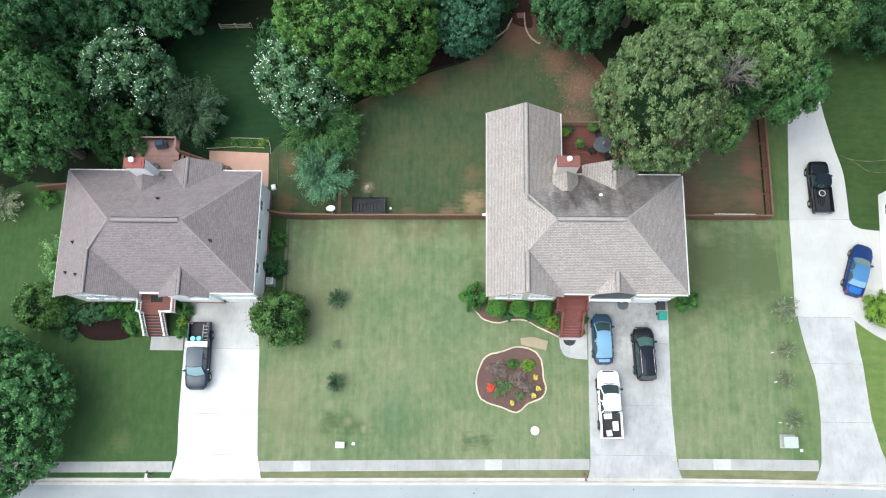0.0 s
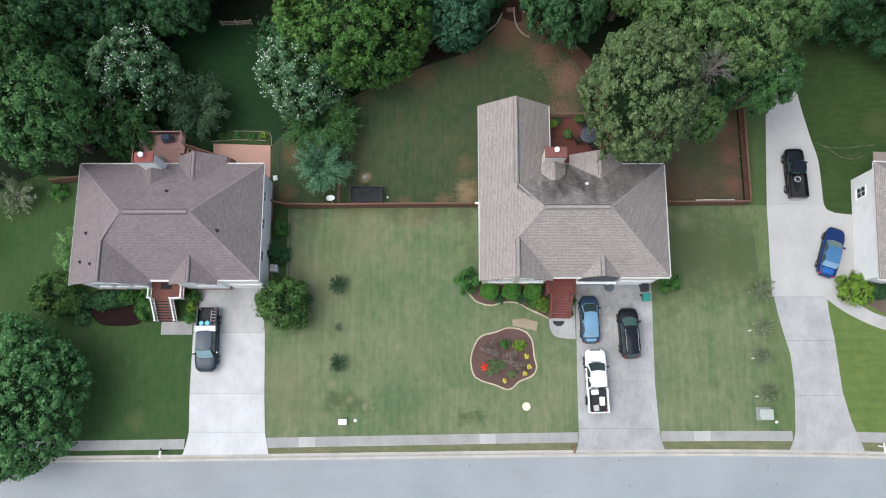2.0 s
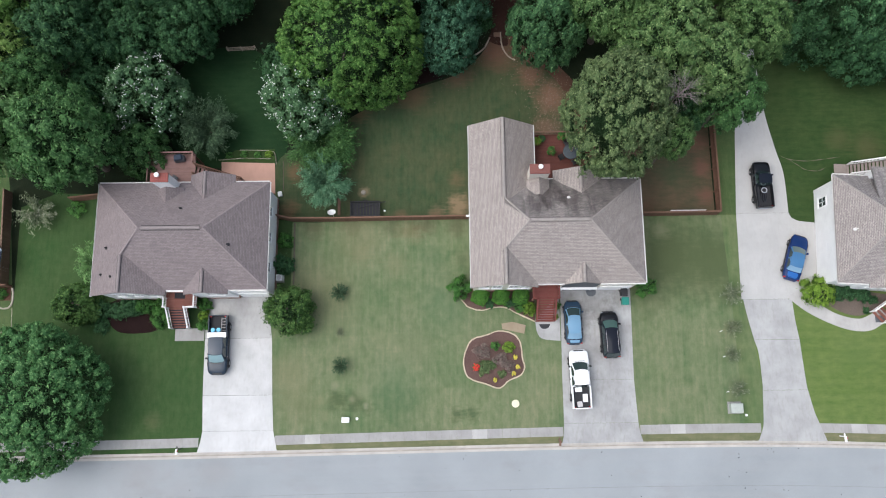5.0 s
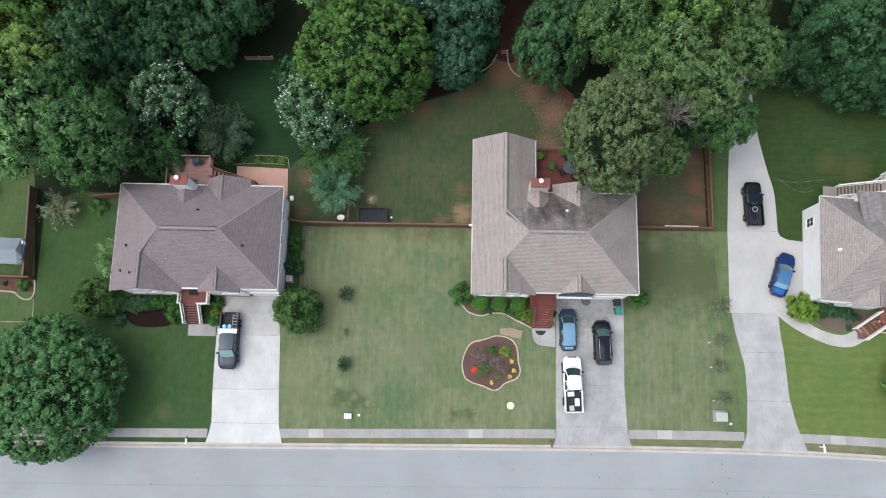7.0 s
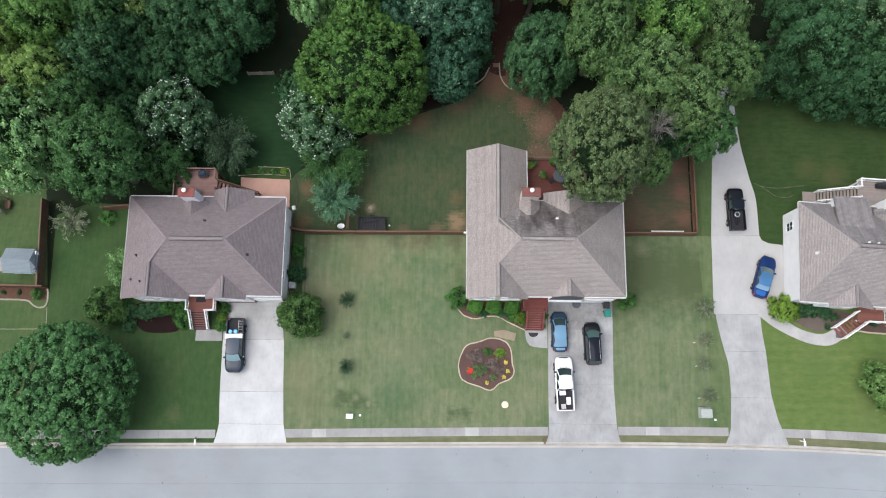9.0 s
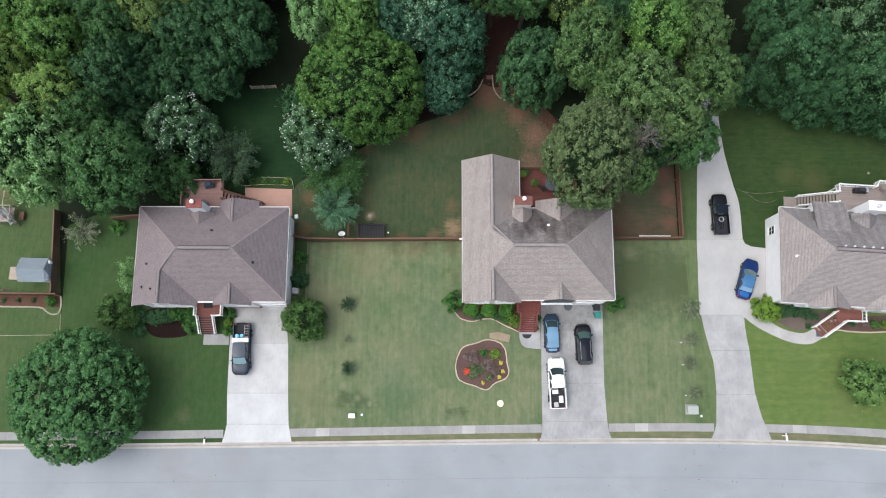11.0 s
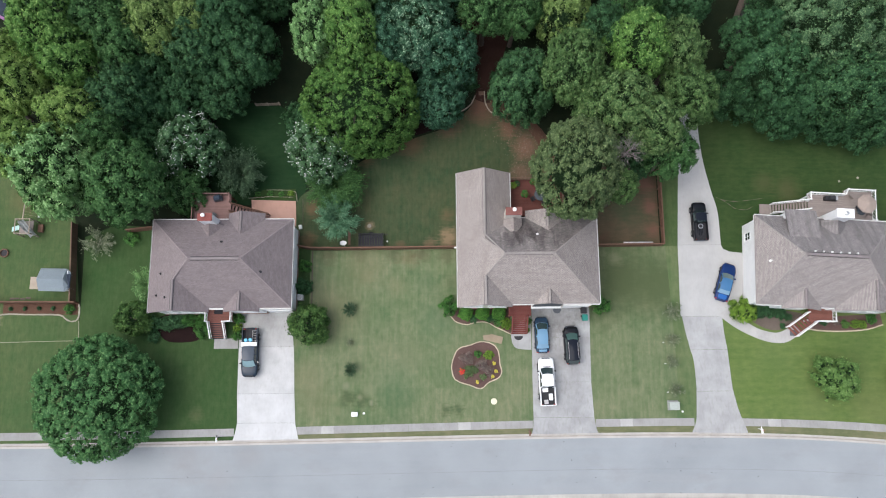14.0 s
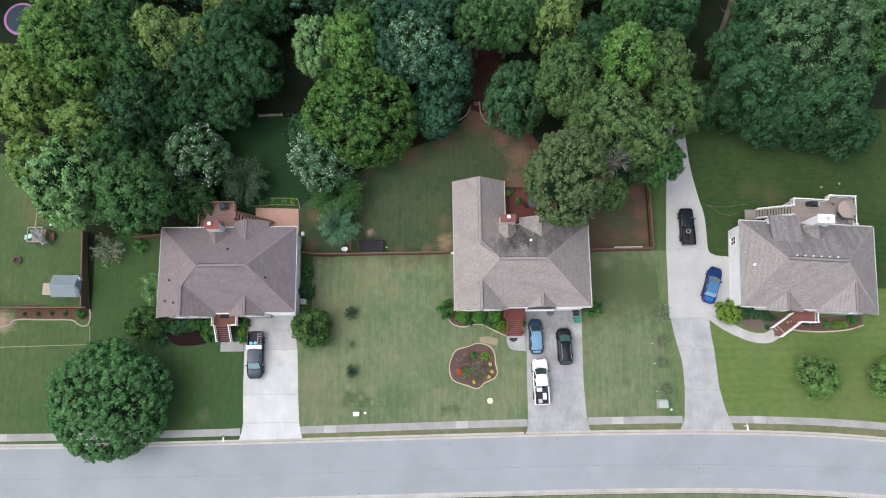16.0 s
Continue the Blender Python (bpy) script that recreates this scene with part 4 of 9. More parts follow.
def gable_wall(name, house, x0, x1, xr, y, ze, zr, mat, thick=0.12):
    bm = bmesh.new()
    lo = [bm.verts.new((x, y + dy, z)) for dy in (0, thick) for x, z in ((x0, ze), (x1, ze), (xr, zr))]
    for f in ((0, 1, 2), (5, 4, 3), (0, 3, 4, 1), (1, 4, 5, 2), (2, 5, 3, 0)):
        bm.faces.new([lo[i] for i in f])
    bmesh.ops.recalc_face_normals(bm, faces=bm.faces[:])
    return part(name, bm, mat, house)


def ridge_cap(house, a, b, mat, w=0.15, line=0.022):
    """A ridge vent: a low rounded cap between two dark lines."""
    a, b = Vector(a), Vector(b)
    d = (b - a).normalized()
    s = Vector((-d.y, d.x, 0)).normalized()
    bm = bmesh.new()
    ring = [(-w * 1.2, -0.10), (-w, 0.01), (-w * 0.4, 0.055), (w * 0.4, 0.055), (w, 0.01), (w * 1.2, -0.10)]
    va = [bm.verts.new(a + s * o + Vector((0, 0, h))) for o, h in ring]
    vb = [bm.verts.new(b + s * o + Vector((0, 0, h))) for o, h in ring]
    for i in range(5):
        bm.faces.new((va[i], vb[i], vb[i + 1], va[i + 1]))
    bm.faces.new(va[::-1])
    bm.faces.new(vb)
    bmesh.ops.recalc_face_normals(bm, faces=bm.faces[:])
    cap = part("ridge_vent", bm, mat, house)
    for k in (-1, 1):
        e = bmesh.new()
        o = s * k * w * 1.45
        tube(e, a + o + Vector((0, 0, -0.11)), b + o + Vector((0, 0, -0.11)), line, sides=6)
        part("vent_edge", e, M["dark"], cap)
    return cap


def roof_part(house, mats, label, kind, *args, **kw):
    """One roof volume as a part of its own."""
    bm = bmesh.new()
    kind(bm, bm.loops.layers.uv.new("UVMap"), *args, **kw)
    return part("roof" if kind is hip else "gable_roof", bm, mats, house, label)


def hip_caps(house, lines, mat):
    """Low rounded cap shingles on hips."""
    for a, b in lines:
        bm = bmesh.new()
        a_, b_ = Vector(a), Vector(b)
        tube(bm, a_ - Vector((0, 0, 0.065)), b_ - Vector((0, 0, 0.065)), 0.085, 0.085, 10)
        part("hip_cap", bm, mat, house)


def window(house, centre, w, h, facing, mullion=True):
    """A framed sash window on a wall; facing is the wall's outward side: x, -x, y or -y."""
    m = Matrix.Translation(centre) @ Matrix.Rotation(radians({"-y": 0, "x": 90, "y": 180, "-x": -90}[facing]), 4, "Z")
    bm = bmesh.new()
    t = 0.09
    for x0, z0, x1, z1 in ((-w / 2 - t, h / 2, w / 2 + t, h / 2 + t), (-w / 2 - t, -h / 2 - t, w / 2 + t, -h / 2), (-w / 2 - t, -h / 2, -w / 2, h / 2), (w / 2, -h / 2, w / 2 + t, h / 2)):
        box(bm, x0, -0.06, z0, x1, 0.02, z1)
    bm.transform(m)
    fr = part("window", bm, M["trim"], house, "white framed sash window")
    bm = boxed(-w / 2, -0.012, -h / 2, w / 2, 0.02, h / 2)
    bm.transform(m)
    part("pane", bm, M["glass"], fr)
    if mullion:
        bm = boxed(-w / 2, -0.035, -0.03, w / 2, -0.013, 0.03)
        box(bm, -0.015, -0.03, -h / 2, 0.015, -0.014, h / 2)
        bm.transform(m)
        part("glazing_bar", bm, M["trim"], fr)
    bm = boxed(-w / 2 - 0.14, -0.12, -h / 2 - t - 0.05, w / 2 + 0.14, 0.0, -h / 2 - t)
    bm.transform(m)
    part("sill", bm, M["trim"], fr)
    return fr


def gutter(house, a, b, mat, r=0.085):
    """A gutter along an eave, with an open trough."""
    a, b = Vector((*a, 0)) if len(a) == 2 else Vector(a), Vector(b)
    d = (b - a).normalized()
    s = Vector((-d.y, d.x, 0))
    bm = bmesh.new()
    ring = [(-r, 0.03), (-r, -0.11), (r, -0.11), (r, 0.03), (r * 0.8, 0.03), (r * 0.8, -0.08), (-r * 0.8, -0.08), (-r * 0.8, 0.03)]
    va = [bm.verts.new(a + s * o + Vector((0, 0, h))) for o, h in ring]
    vb = [bm.verts.new(b + s * o + Vector((0, 0, h))) for o, h in ring]
    for i in range(8):
        j = (i + 1) % 8
        bm.faces.new((va[i], vb[i], vb[j], va[j]))
    bm.faces.new(va[::-1])
    bm.faces.new(vb)
    bmesh.ops.recalc_face_normals(bm, faces=bm.faces[:])
    return part("gutter", bm, mat, house)


def chimney(house, x0, x1, y0, y1, z0, z1, wall, cap_mat, flues):
    c = part("chimney", boxed(x0, y0, z0, x1, y1, z1), wall, house, "boxed chimney with a metal cap")
    bm = bmesh.new()
    prism(bm, [(x0 - 0.05, y0 - 0.05), (x1 + 0.05, y0 - 0.05), (x1 + 0.05, y1 + 0.05), (x0 - 0.05, y1 + 0.05)], z1 - 0.12, z1 + 0.05)
    prism(bm, [(x0 + 0.15, y0 + 0.15), (x1 - 0.15, y0 + 0.15), (x1 - 0.15, y1 - 0.15), (x0 + 0.15, y1 - 0.15)], z1 + 0.05, z1 + 0.09)
    cap = part("chimney_cap", bm, cap_mat, c)
    for k, (fx, fy) in enumerate(flues):
        bm = bmesh.new()
        lathe(bm, [(0.17, 0), (0.17, 0.3), (0.10, 0.3), (0.10, 0.34), (0.24, 0.34), (0.22, 0.40), (0.05, 0.46)], 14, (fx, fy, z1 + 0.05))
        part("flue", bm, M["steel"] if k else M["trim"], c)
    bm = bmesh.new()
    for bx0, bx1, by0, by1 in ((x0 - 0.03, x1 + 0.03, y0 - 0.03, y0 + 0.05), (x0 - 0.03, x0 + 0.05, y0, y1), (x1 - 0.05, x1 + 0.03, y0, y1)):
        box(bm, bx0, by0, z1 - 0.3, bx1, by1, z1 - 0.13)
    part("trim_board", bm, M["trim"], c)
    return c


def railing(deck, pts, z, mat, height=0.95, gap=0.17, slim=0.035):
    """A railing along points: its top rail is the part, posts and balusters are pieces of it."""
    pts = [Vector((p[0], p[1], p[2] if len(p) > 2 else z)) for p in pts]
    rail = None
    for lo, hi in ((height - 0.05, height), (0.08, 0.13)):
        bm = bmesh.new()
        for a, b in zip(pts, pts[1:]):
            d = (b - a)
            s = Vector((-d.y, d.x, 0)).normalized() * (0.065 if lo > 0.3 else 0.03)
            vs = [bm.verts.new(p + s * k + Vector((0, 0, h))) for p in (a, b) for k in (-1, 1) for h in (lo, hi)]
            for f in ((0, 1, 3, 2), (4, 6, 7, 5), (0, 4, 5, 1), (2, 3, 7, 6), (1, 5, 7, 3), (0, 2, 6, 4)):
                bm.faces.new([vs[i] for i in f])
        bmesh.ops.recalc_face_normals(bm, faces=bm.faces[:])
        if rail is None:
            rail = part("railing", bm, mat, deck)
        else:
            part("bottom_rail", bm, mat, rail)
    me = mesh_of("baluster", boxed(-slim / 2, -slim / 2, 0.1, slim / 2, slim / 2, height - 0.04), mat)
    mp = mesh_of("post", box(boxed(-0.055, -0.055, -0.1, 0.055, 0.055, height + 0.06), -0.075, -0.075, height + 0.06, 0.075, 0.075, height + 0.1), mat)
    for i, (a, b) in enumerate(zip(pts, pts[1:])):
        n = max(2, round((b - a).length / gap))
        for k in range(1, n):
            share("baluster", me, rail, Matrix.Translation(a.lerp(b, k / n)))
        for p in ([a, b] if i == len(pts) - 2 else [a]):
            share("post", mp, rail, Matrix.Translation(p))
    return rail


def boards(deck, x0, x1, y0, y1, z, mat, along="x", w=0.14):
    """Deck boards, each a piece of its own."""
    n = max(1, round(((y1 - y0) if along == "x" else (x1 - x0)) / w))
    for k in range(n):
        if along == "x":
            part("board", boxed(x0, y0 + (y1 - y0) * k / n + 0.004, z - 0.04, x1, y0 + (y1 - y0) * (k + 1) / n - 0.004, z), mat, deck)
        else:
            part("board", boxed(x0 + (x1 - x0) * k / n + 0.004, y0, z - 0.04, x0 + (x1 - x0) * (k + 1) / n - 0.004, y1, z), mat, deck)


def steps(deck, origin, run, width, count, z_top, mat, riser, cover=0.72):
    """Open stairs going down from origin along the vector run; each tread and the two stringers are parts."""
    o, d = Vector((*origin, 0)), Vector((*run, 0))
    L = d.length
    d.normalize()
    s = Vector((-d.y, d.x, 0))
    for k in range(count):
        a = o + d * (L * k / count)
        z = z_top - (k + 1) * z_top / (count + 1)
        for zz0, zz1, d0, d1, m, nm in ((z - 0.05, z, 0.0, (L / count) * cover, mat, "tread"), (z - z_top / (count + 1), z - 0.06, *((0.015, 0.04) if cover > 0.6 else (L / count * cover * 0.9, L / count * 1.0)), riser, "riser")):
            bm = bmesh.new()
            q = [a + d * d0 - s * width / 2, a + d * d1 - s * width / 2, a + d * d1 + s * width / 2, a + d * d0 + s * width / 2]
            prism(bm, [(p.x, p.y) for p in q] if area([(p.x, p.y) for p in q]) > 0 else [(p.x, p.y) for p in q[::-1]], max(zz0, 0.01), zz1)
            part(nm, bm, m, deck)
    for k in (-1, 1):
        bm = bmesh.new()
        a, b = o + s * k * width / 2, o + d * L + s * k * width / 2
        w = s * 0.025
        vs = [bm.verts.new(v) for v in (a - w + Vector((0, 0, z_top - 0.02)), a + w + Vector((0, 0, z_top - 0.02)), b + w + Vector((0, 0, 0.16)), b - w + Vector((0, 0, 0.16)), a - w + Vector((0, 0, z_top - 0.4)), a + w + Vector((0, 0, z_top - 0.4)), b + w + Vector((0, 0, 0.0)), b - w + Vector((0, 0, 0.0)))]
        for f in ((0, 1, 2, 3), (7, 6, 5, 4), (0, 4, 5, 1), (1, 5, 6, 2), (2, 6, 7, 3), (3, 7, 4, 0)):
            bm.faces.new([vs[i] for i in f])
        bmesh.ops.recalc_face_normals(bm, faces=bm.faces[:])
        part("stringer", bm, mat, deck)


def vent_pipe(house, x, y, z, dark=True):
    bm = bmesh.new()
    lathe(bm, [(0.2, -0.25), (0.16, 0.02), (0.07, 0.05), (0.07, 0.32), (0.05, 0.32), (0.05, 0.2)], 10, (x, y, z))
    part("vent_pipe", bm, M["dark"] if dark else M["gutter"], house)


def soffit(house, x0, x1, y0, y1, z):
    part("soffit", boxed(x0 + 0.03, y0 + 0.03, z - 0.17, x1 - 0.03, y1 - 0.03, z - 0.14), M["trim"], house)


def garage_door(house, x0, x1, y, mat):
    d = part("garage_door", boxed(x0, y - 0.05, 0.06, x1, y + 0.05, 2.15), mat, house, "panelled garage door")
    for r in range(4):
        for c in range(4):
            w = (x1 - x0) / 4
            part("panel", boxed(x0 + c * w + 0.08, y - 0.065, 0.12 + r * 0.51, x0 + (c + 1) * w - 0.08, y - 0.051, 0.52 + r * 0.51), mat, d)
    bm = boxed(x0 - 0.12, y - 0.07, 0.0, x0, y + 0.06, 2.15)
    box(bm, x1, y - 0.07, 0.0, x1 + 0.12, y + 0.06, 2.15)
    box(bm, x0 - 0.12, y - 0.07, 2.15, x1 + 0.12, y + 0.06, 2.3)
    part("door_frame", bm, M["trim"], d)


def front_door(house, x, y, z, facing=-1):
    d = part("front_door", boxed(x - 0.46, y - 0.04, z, x + 0.46, y + 0.04, z + 2.05), M["slate"], house, "dark painted front door")
    bm = boxed(x - 0.58, y - 0.06, z, x - 0.46, y + 0.05, z + 2.05)
    box(bm, x + 0.46, y - 0.06, z, x + 0.58, y + 0.05, z + 2.05)
    box(bm, x - 0.58, y - 0.06, z + 2.05, x + 0.58, y + 0.05, z + 2.17)
    part("door_frame", bm, M["trim"], d)
    bm = bmesh.new()
    bmesh.ops.create_uvsphere(bm, u_segments=8, v_segments=6, radius=0.04, matrix=Matrix.Translation((x + 0.38, y - 0.08, z + 1.0)))
    part("door_knob", bm, M["chrome"], d)


# the mauve-roofed house
H1 = thing("house", (-33.5, 8.8), 0, "white sided house with a mauve-grey shingle hip roof", "house")
roof_part(H1, M["shingle_1"], "mauve-grey asphalt shingle roof", hip, 0.03, 16.65, 0.5, 11.05, 5.6, 5.6, 11.5, 5.75, 9.3)
roof_part(H1, M["shingle_1"], "mauve-grey asphalt shingle roof", gable, 0.0, 7.1, 3.55, 0.0, 4.4, 5.6, 7.97)
roof_part(H1, M["shingle_1"], "mauve-grey asphalt shingle roof", gable, 8.8, 13.0, 10.9, 0.05, 3.0, 5.6, 7.0)
roof_part(H1, M["shingle_1"], "mauve-grey asphalt shingle roof", gable, 8.95, 13.3, 10.75, 8.6, 11.8, 5.6, 7.05)
roof_part(H1, M["shingle_1"], "mauve-grey asphalt shingle roof", gable, 6.0, 8.6, 7.2, 8.3, 10.3, 6.3, 7.3)
ridge_cap(H1, (5.9, 5.75, 9.3), (11.3, 5.75, 9.3), M["vent"])
ridge_cap(H1, (3.55, 0.05, 7.97), (3.55, 3.5, 7.97), M["vent"], 0.12)
ridge_cap(H1, (10.9, 0.1, 7.0), (10.9, 2.1, 7.0), M["vent"], 0.12)
ridge_cap(H1, (10.75, 9.5, 7.05), (10.75, 11.75, 7.05), M["vent"], 0.12)
hip_caps(H1, [((0.1, 11.0, 5.62), (5.6, 5.75, 9.28)), ((5.6, 5.75, 9.28), (3.6, 3.6, 8.0)), ((16.6, 11.0, 5.62), (11.5, 5.75, 9.28)), ((16.6, 0.55, 5.62), (11.5, 5.75, 9.28))], M["cap_1"])
bm = prism(bmesh.new(), [(0.35, 0.35), (5.65, 0.35), (5.65, 1.3), (8.85, 1.3), (8.85, 0.4), (12.75, 0.4), (12.75, 0.62), (16.3, 0.62), (16.3, 10.7), (0.35, 10.7)], 0.0, 5.47)
part("wall", bm, M["siding"], H1, "white lap siding walls")
part("plinth", prism(bmesh.new(), [(0.31, 0.31), (5.69, 0.31), (5.69, 1.26), (8.81, 1.26), (8.81, 0.36), (12.79, 0.36), (12.79, 0.58), (16.34, 0.58), (16.34, 10.74), (0.31, 10.74)], 0.0, 0.75), M["brick"], H1)
gable_wall("gable_end", H1, 0.4, 6.7, 3.55, 0.35, 5.45, 7.6, M["siding"])
gable_wall("gable_end", H1, 9.1, 12.7, 10.9, 0.4, 5.45, 6.7, M["siding"])
gable_wall("gable_end", H1, 9.2, 13.0, 10.75, 11.3, 5.45, 6.75, M["siding"])
part("bay_wall", boxed(9.2, 10.7, 0.0, 13.0, 11.42, 5.45), M["siding"], H1)
soffit(H1, 0.0, 16.65, 0.5, 11.05, 5.6)
for a, b in (((0.0, -0.02, 5.52), (0.0, 11.05, 5.52)), ((16.68, 0.5, 5.52), (16.68, 11.05, 5.52)), ((0.0, 11.1, 5.52), (8.9, 11.1, 5.52)), ((13.3, 11.1, 5.52), (16.65, 11.1, 5.52)), ((13.05, 0.45, 5.52), (16.65, 0.45, 5.52)), ((7.1, 0.42, 5.52), (8.8, 0.42, 5.52))):
    gutter(H1, a, b, M["gutter"])
for x, h in ((1.9, 1.5), (3.5, 1.5), (5.0, 1.5)):
    window(H1, (x, 0.35, 3.6), 0.9, h, "-y")
window(H1, (11.2, 0.4, 3.6), 1.5, 1.4, "-y")
for y in (3.0, 6.0, 8.6):
    window(H1, (16.3, y, 3.7), 0.9, 1.3, "x")
for x in (2.0, 4.4, 15.0):
    window(H1, (x, 10.7, 3.6), 0.9, 1.3, "y")
window(H1, (0.35, 6.0, 3.6), 0.9, 1.3, "-x")
garage_door(H1, 13.2, 16.0, 0.55, M["white_plastic"])
front_door(H1, 7.3, 1.27, 1.62)
chimney(H1, 6.42, 7.95, 10.2, 10.98, 0.0, 9.0, M["siding"], M["red_cap"], [(7.05, 10.75)])
for x, y, z in ((1.75, 4.4, 6.75), (1.3, 1.9, 6.45), (2.6, 1.6, 7.3), (13.5, 4.4, 7.85), (8.9, 7.9, 7.8)):
    vent_pipe(H1, x, y, z)

porch = thing("porch", (-27.8, 8.05), 0, "terracotta board porch with white railings and steps", "porch")
boards(porch, 0.0, 3.1, 0.0, 1.95, 1.6, M["porch_terra"])
steps(porch, (1.2, 0.0), (0, -1.95), 1.75, 8, 1.6, M["porch_terra"], M["dark"], 0.5)
railing(porch, [(0.05, 1.0), (0.05, 0.05), (0.3, 0.0)], 1.6, M["trim"])
railing(porch, [(3.05, 1.6), (3.05, 0.05), (2.1, 0.0)], 1.6, M["trim"])
railing(porch, [(0.3, 0.0, 1.6), (0.3, -1.9, 0.15)], 0, M["trim"])
railing(porch, [(2.1, 0.0, 1.6), (2.1, -1.9, 0.15)], 0, M["trim"])
for x, y in ((0.15, 0.15), (2.95, 0.15), (0.15, 1.7), (2.95, 1.7)):
    part("pier", boxed(x - 0.1, y - 0.1, 0, x + 0.1, y + 0.1, 1.56), M["fence_wood"], porch)
solid("door_mat", boxed(-26.95, 9.0, 1.603, -25.9, 9.6, 1.625), M["dark"], "black rubber mat on the porch boards", "mat")

deck = thing("deck", (-29.6, 19.85), 0, "worn reddish wooden deck on posts with a rail", "deck")
boards(deck, 0.0, 4.5, 0.0, 3.75, 3.0, M["deck_red"])
railing(deck, [(0.0, 0.2), (0.0, 3.7), (4.4, 3.7), (4.45, 2.7)], 3.0, M["deck_red"])
for x in (0.1, 2.2, 4.3):
    for y in (0.3, 3.6):
        part("post", boxed(x - 0.08, y - 0.08, 0, x + 0.08, y + 0.08, 2.95), M["fence_wood"], deck)
ramp = thing("stairs", (-25.1, 21.9), 0, "brown timber stairs going down from the deck to the patio", "stairs")
steps(ramp, (0.0, 0.0), (4.2, -0.75), 1.0, 12, 2.9, M["deck_red"], M["dark"])
railing(ramp, [(0.1, 0.5, 2.9), (4.1, -0.25, 0.3)], 0, M["fence_wood"], gap=0.3)
railing(ramp, [(0.0, -0.5, 2.9), (4.0, -1.2, 0.3)], 0, M["fence_wood"], gap=0.3)

# the sand-roofed house with a rear wing
H2 = thing("house", (2.6, 9.25), 0, "cream sided house with a sandy shingle roof and a rear wing", "house")
roof_part(H2, [M["shingle_2"], M["shingle_2s"]], "sandy grey asphalt shingle roof", hip, 0.03, 16.7, 0.35, 10.65, 5.15, 5.37, 11.0, 5.75, 9.0, back=1)
roof_part(H2, [M["shingle_2"], M["shingle_2s"]], "sandy grey asphalt shingle roof", gable, 0.0, 6.42, 3.21, 0.0, 4.3, 5.15, 7.47)
roof_part(H2, [M["shingle_2"], M["shingle_2s"]], "sandy grey asphalt shingle roof", gable, 0.0, 6.42, 3.21, 7.4, 16.3, 5.15, 7.47)
roof_part(H2, [M["shingle_2"], M["shingle_2s"]], "sandy grey asphalt shingle roof", gable, 8.95, 12.4, 10.65, 0.27, 2.5, 5.15, 6.45)
roof_part(H2, [M["shingle_2"], M["shingle_2s"]], "sandy grey asphalt shingle roof", gable, 8.2, 12.95, 10.7, 8.8, 11.55, 5.15, 6.55)
roof_part(H2, [M["shingle_2"], M["shingle_2s"]], "sandy grey asphalt shingle roof", gable, 5.5, 7.7, 6.6, 8.7, 10.4, 6.0, 7.0)
ridge_cap(H2, (5.5, 5.75, 9.0), (10.95, 5.75, 9.0), M["vent_sand"], 0.14, 0.014)
ridge_cap(H2, (3.21, 0.05, 7.47), (3.21, 3.4, 7.47), M["vent_sand"], 0.14, 0.014)
ridge_cap(H2, (3.21, 8.3, 7.47), (3.21, 16.25, 7.47), M["vent_sand"], 0.14, 0.014)
ridge_cap(H2, (10.65, 0.3, 6.45), (10.65, 1.95, 6.45), M["vent_sand"], 0.14, 0.014)
ridge_cap(H2, (10.7, 9.4, 6.55), (10.7, 11.5, 6.55), M["vent_sand"], 0.14, 0.014)
hip_caps(H2, [((3.3, 3.5, 7.5), (5.37, 5.75, 8.98)), ((3.3, 8.2, 7.5), (5.37, 5.75, 8.98)), ((16.65, 0.4, 5.17), (11.0, 5.75, 8.98)), ((16.65, 10.6, 5.17), (11.0, 5.75, 8.98))], M["cap_2"])
part("wall", prism(bmesh.new(), [(0.35, 0.35), (6.1, 0.35), (6.1, 1.0), (8.95, 1.0), (8.95, 0.5), (16.35, 0.5), (16.35, 10.3), (6.05, 10.3), (6.05, 15.9), (0.35, 15.9)], 0.0, 5.02), M["siding_tan"], H2, "cream lap siding walls")
part("plinth", prism(bmesh.new(), [(0.31, 0.31), (6.14, 0.31), (6.14, 0.96), (8.91, 0.96), (8.91, 0.46), (16.39, 0.46), (16.39, 10.34), (6.09, 10.34), (6.09, 15.94), (0.31, 15.94)], 0.0, 0.7), M["brick"], H2)
gable_wall("gable_end", H2, 0.4, 6.0, 3.21, 0.35, 5.0, 7.1, M["siding_tan"])
gable_wall("gable_end", H2, 0.4, 6.0, 3.21, 15.8, 5.0, 7.1, M["siding_tan"])
gable_wall("gable_end", H2, 9.15, 12.25, 10.65, 0.30, 5.12, 6.2, M["slate"])
part("dark_siding", boxed(9.0, 0.30, 2.62, 12.38, 0.345, 5.12), M["slate"], H2, "dark slate siding above the garage door")
part("lintel_board", boxed(8.9, 0.08, 2.42, 12.5, 0.499, 2.6, 0.02), M["trim"], H2, "white lintel board over the garage door")
gable_wall("gable_end", H2, 8.5, 12.7, 10.7, 11.1, 5.0, 6.25, M["siding_tan"])
part("bay_wall", boxed(8.6, 10.3, 0.0, 12.6, 11.2, 5.0), M["siding_tan"], H2)
soffit(H2, 0.0, 16.7, 0.35, 10.65, 5.15)
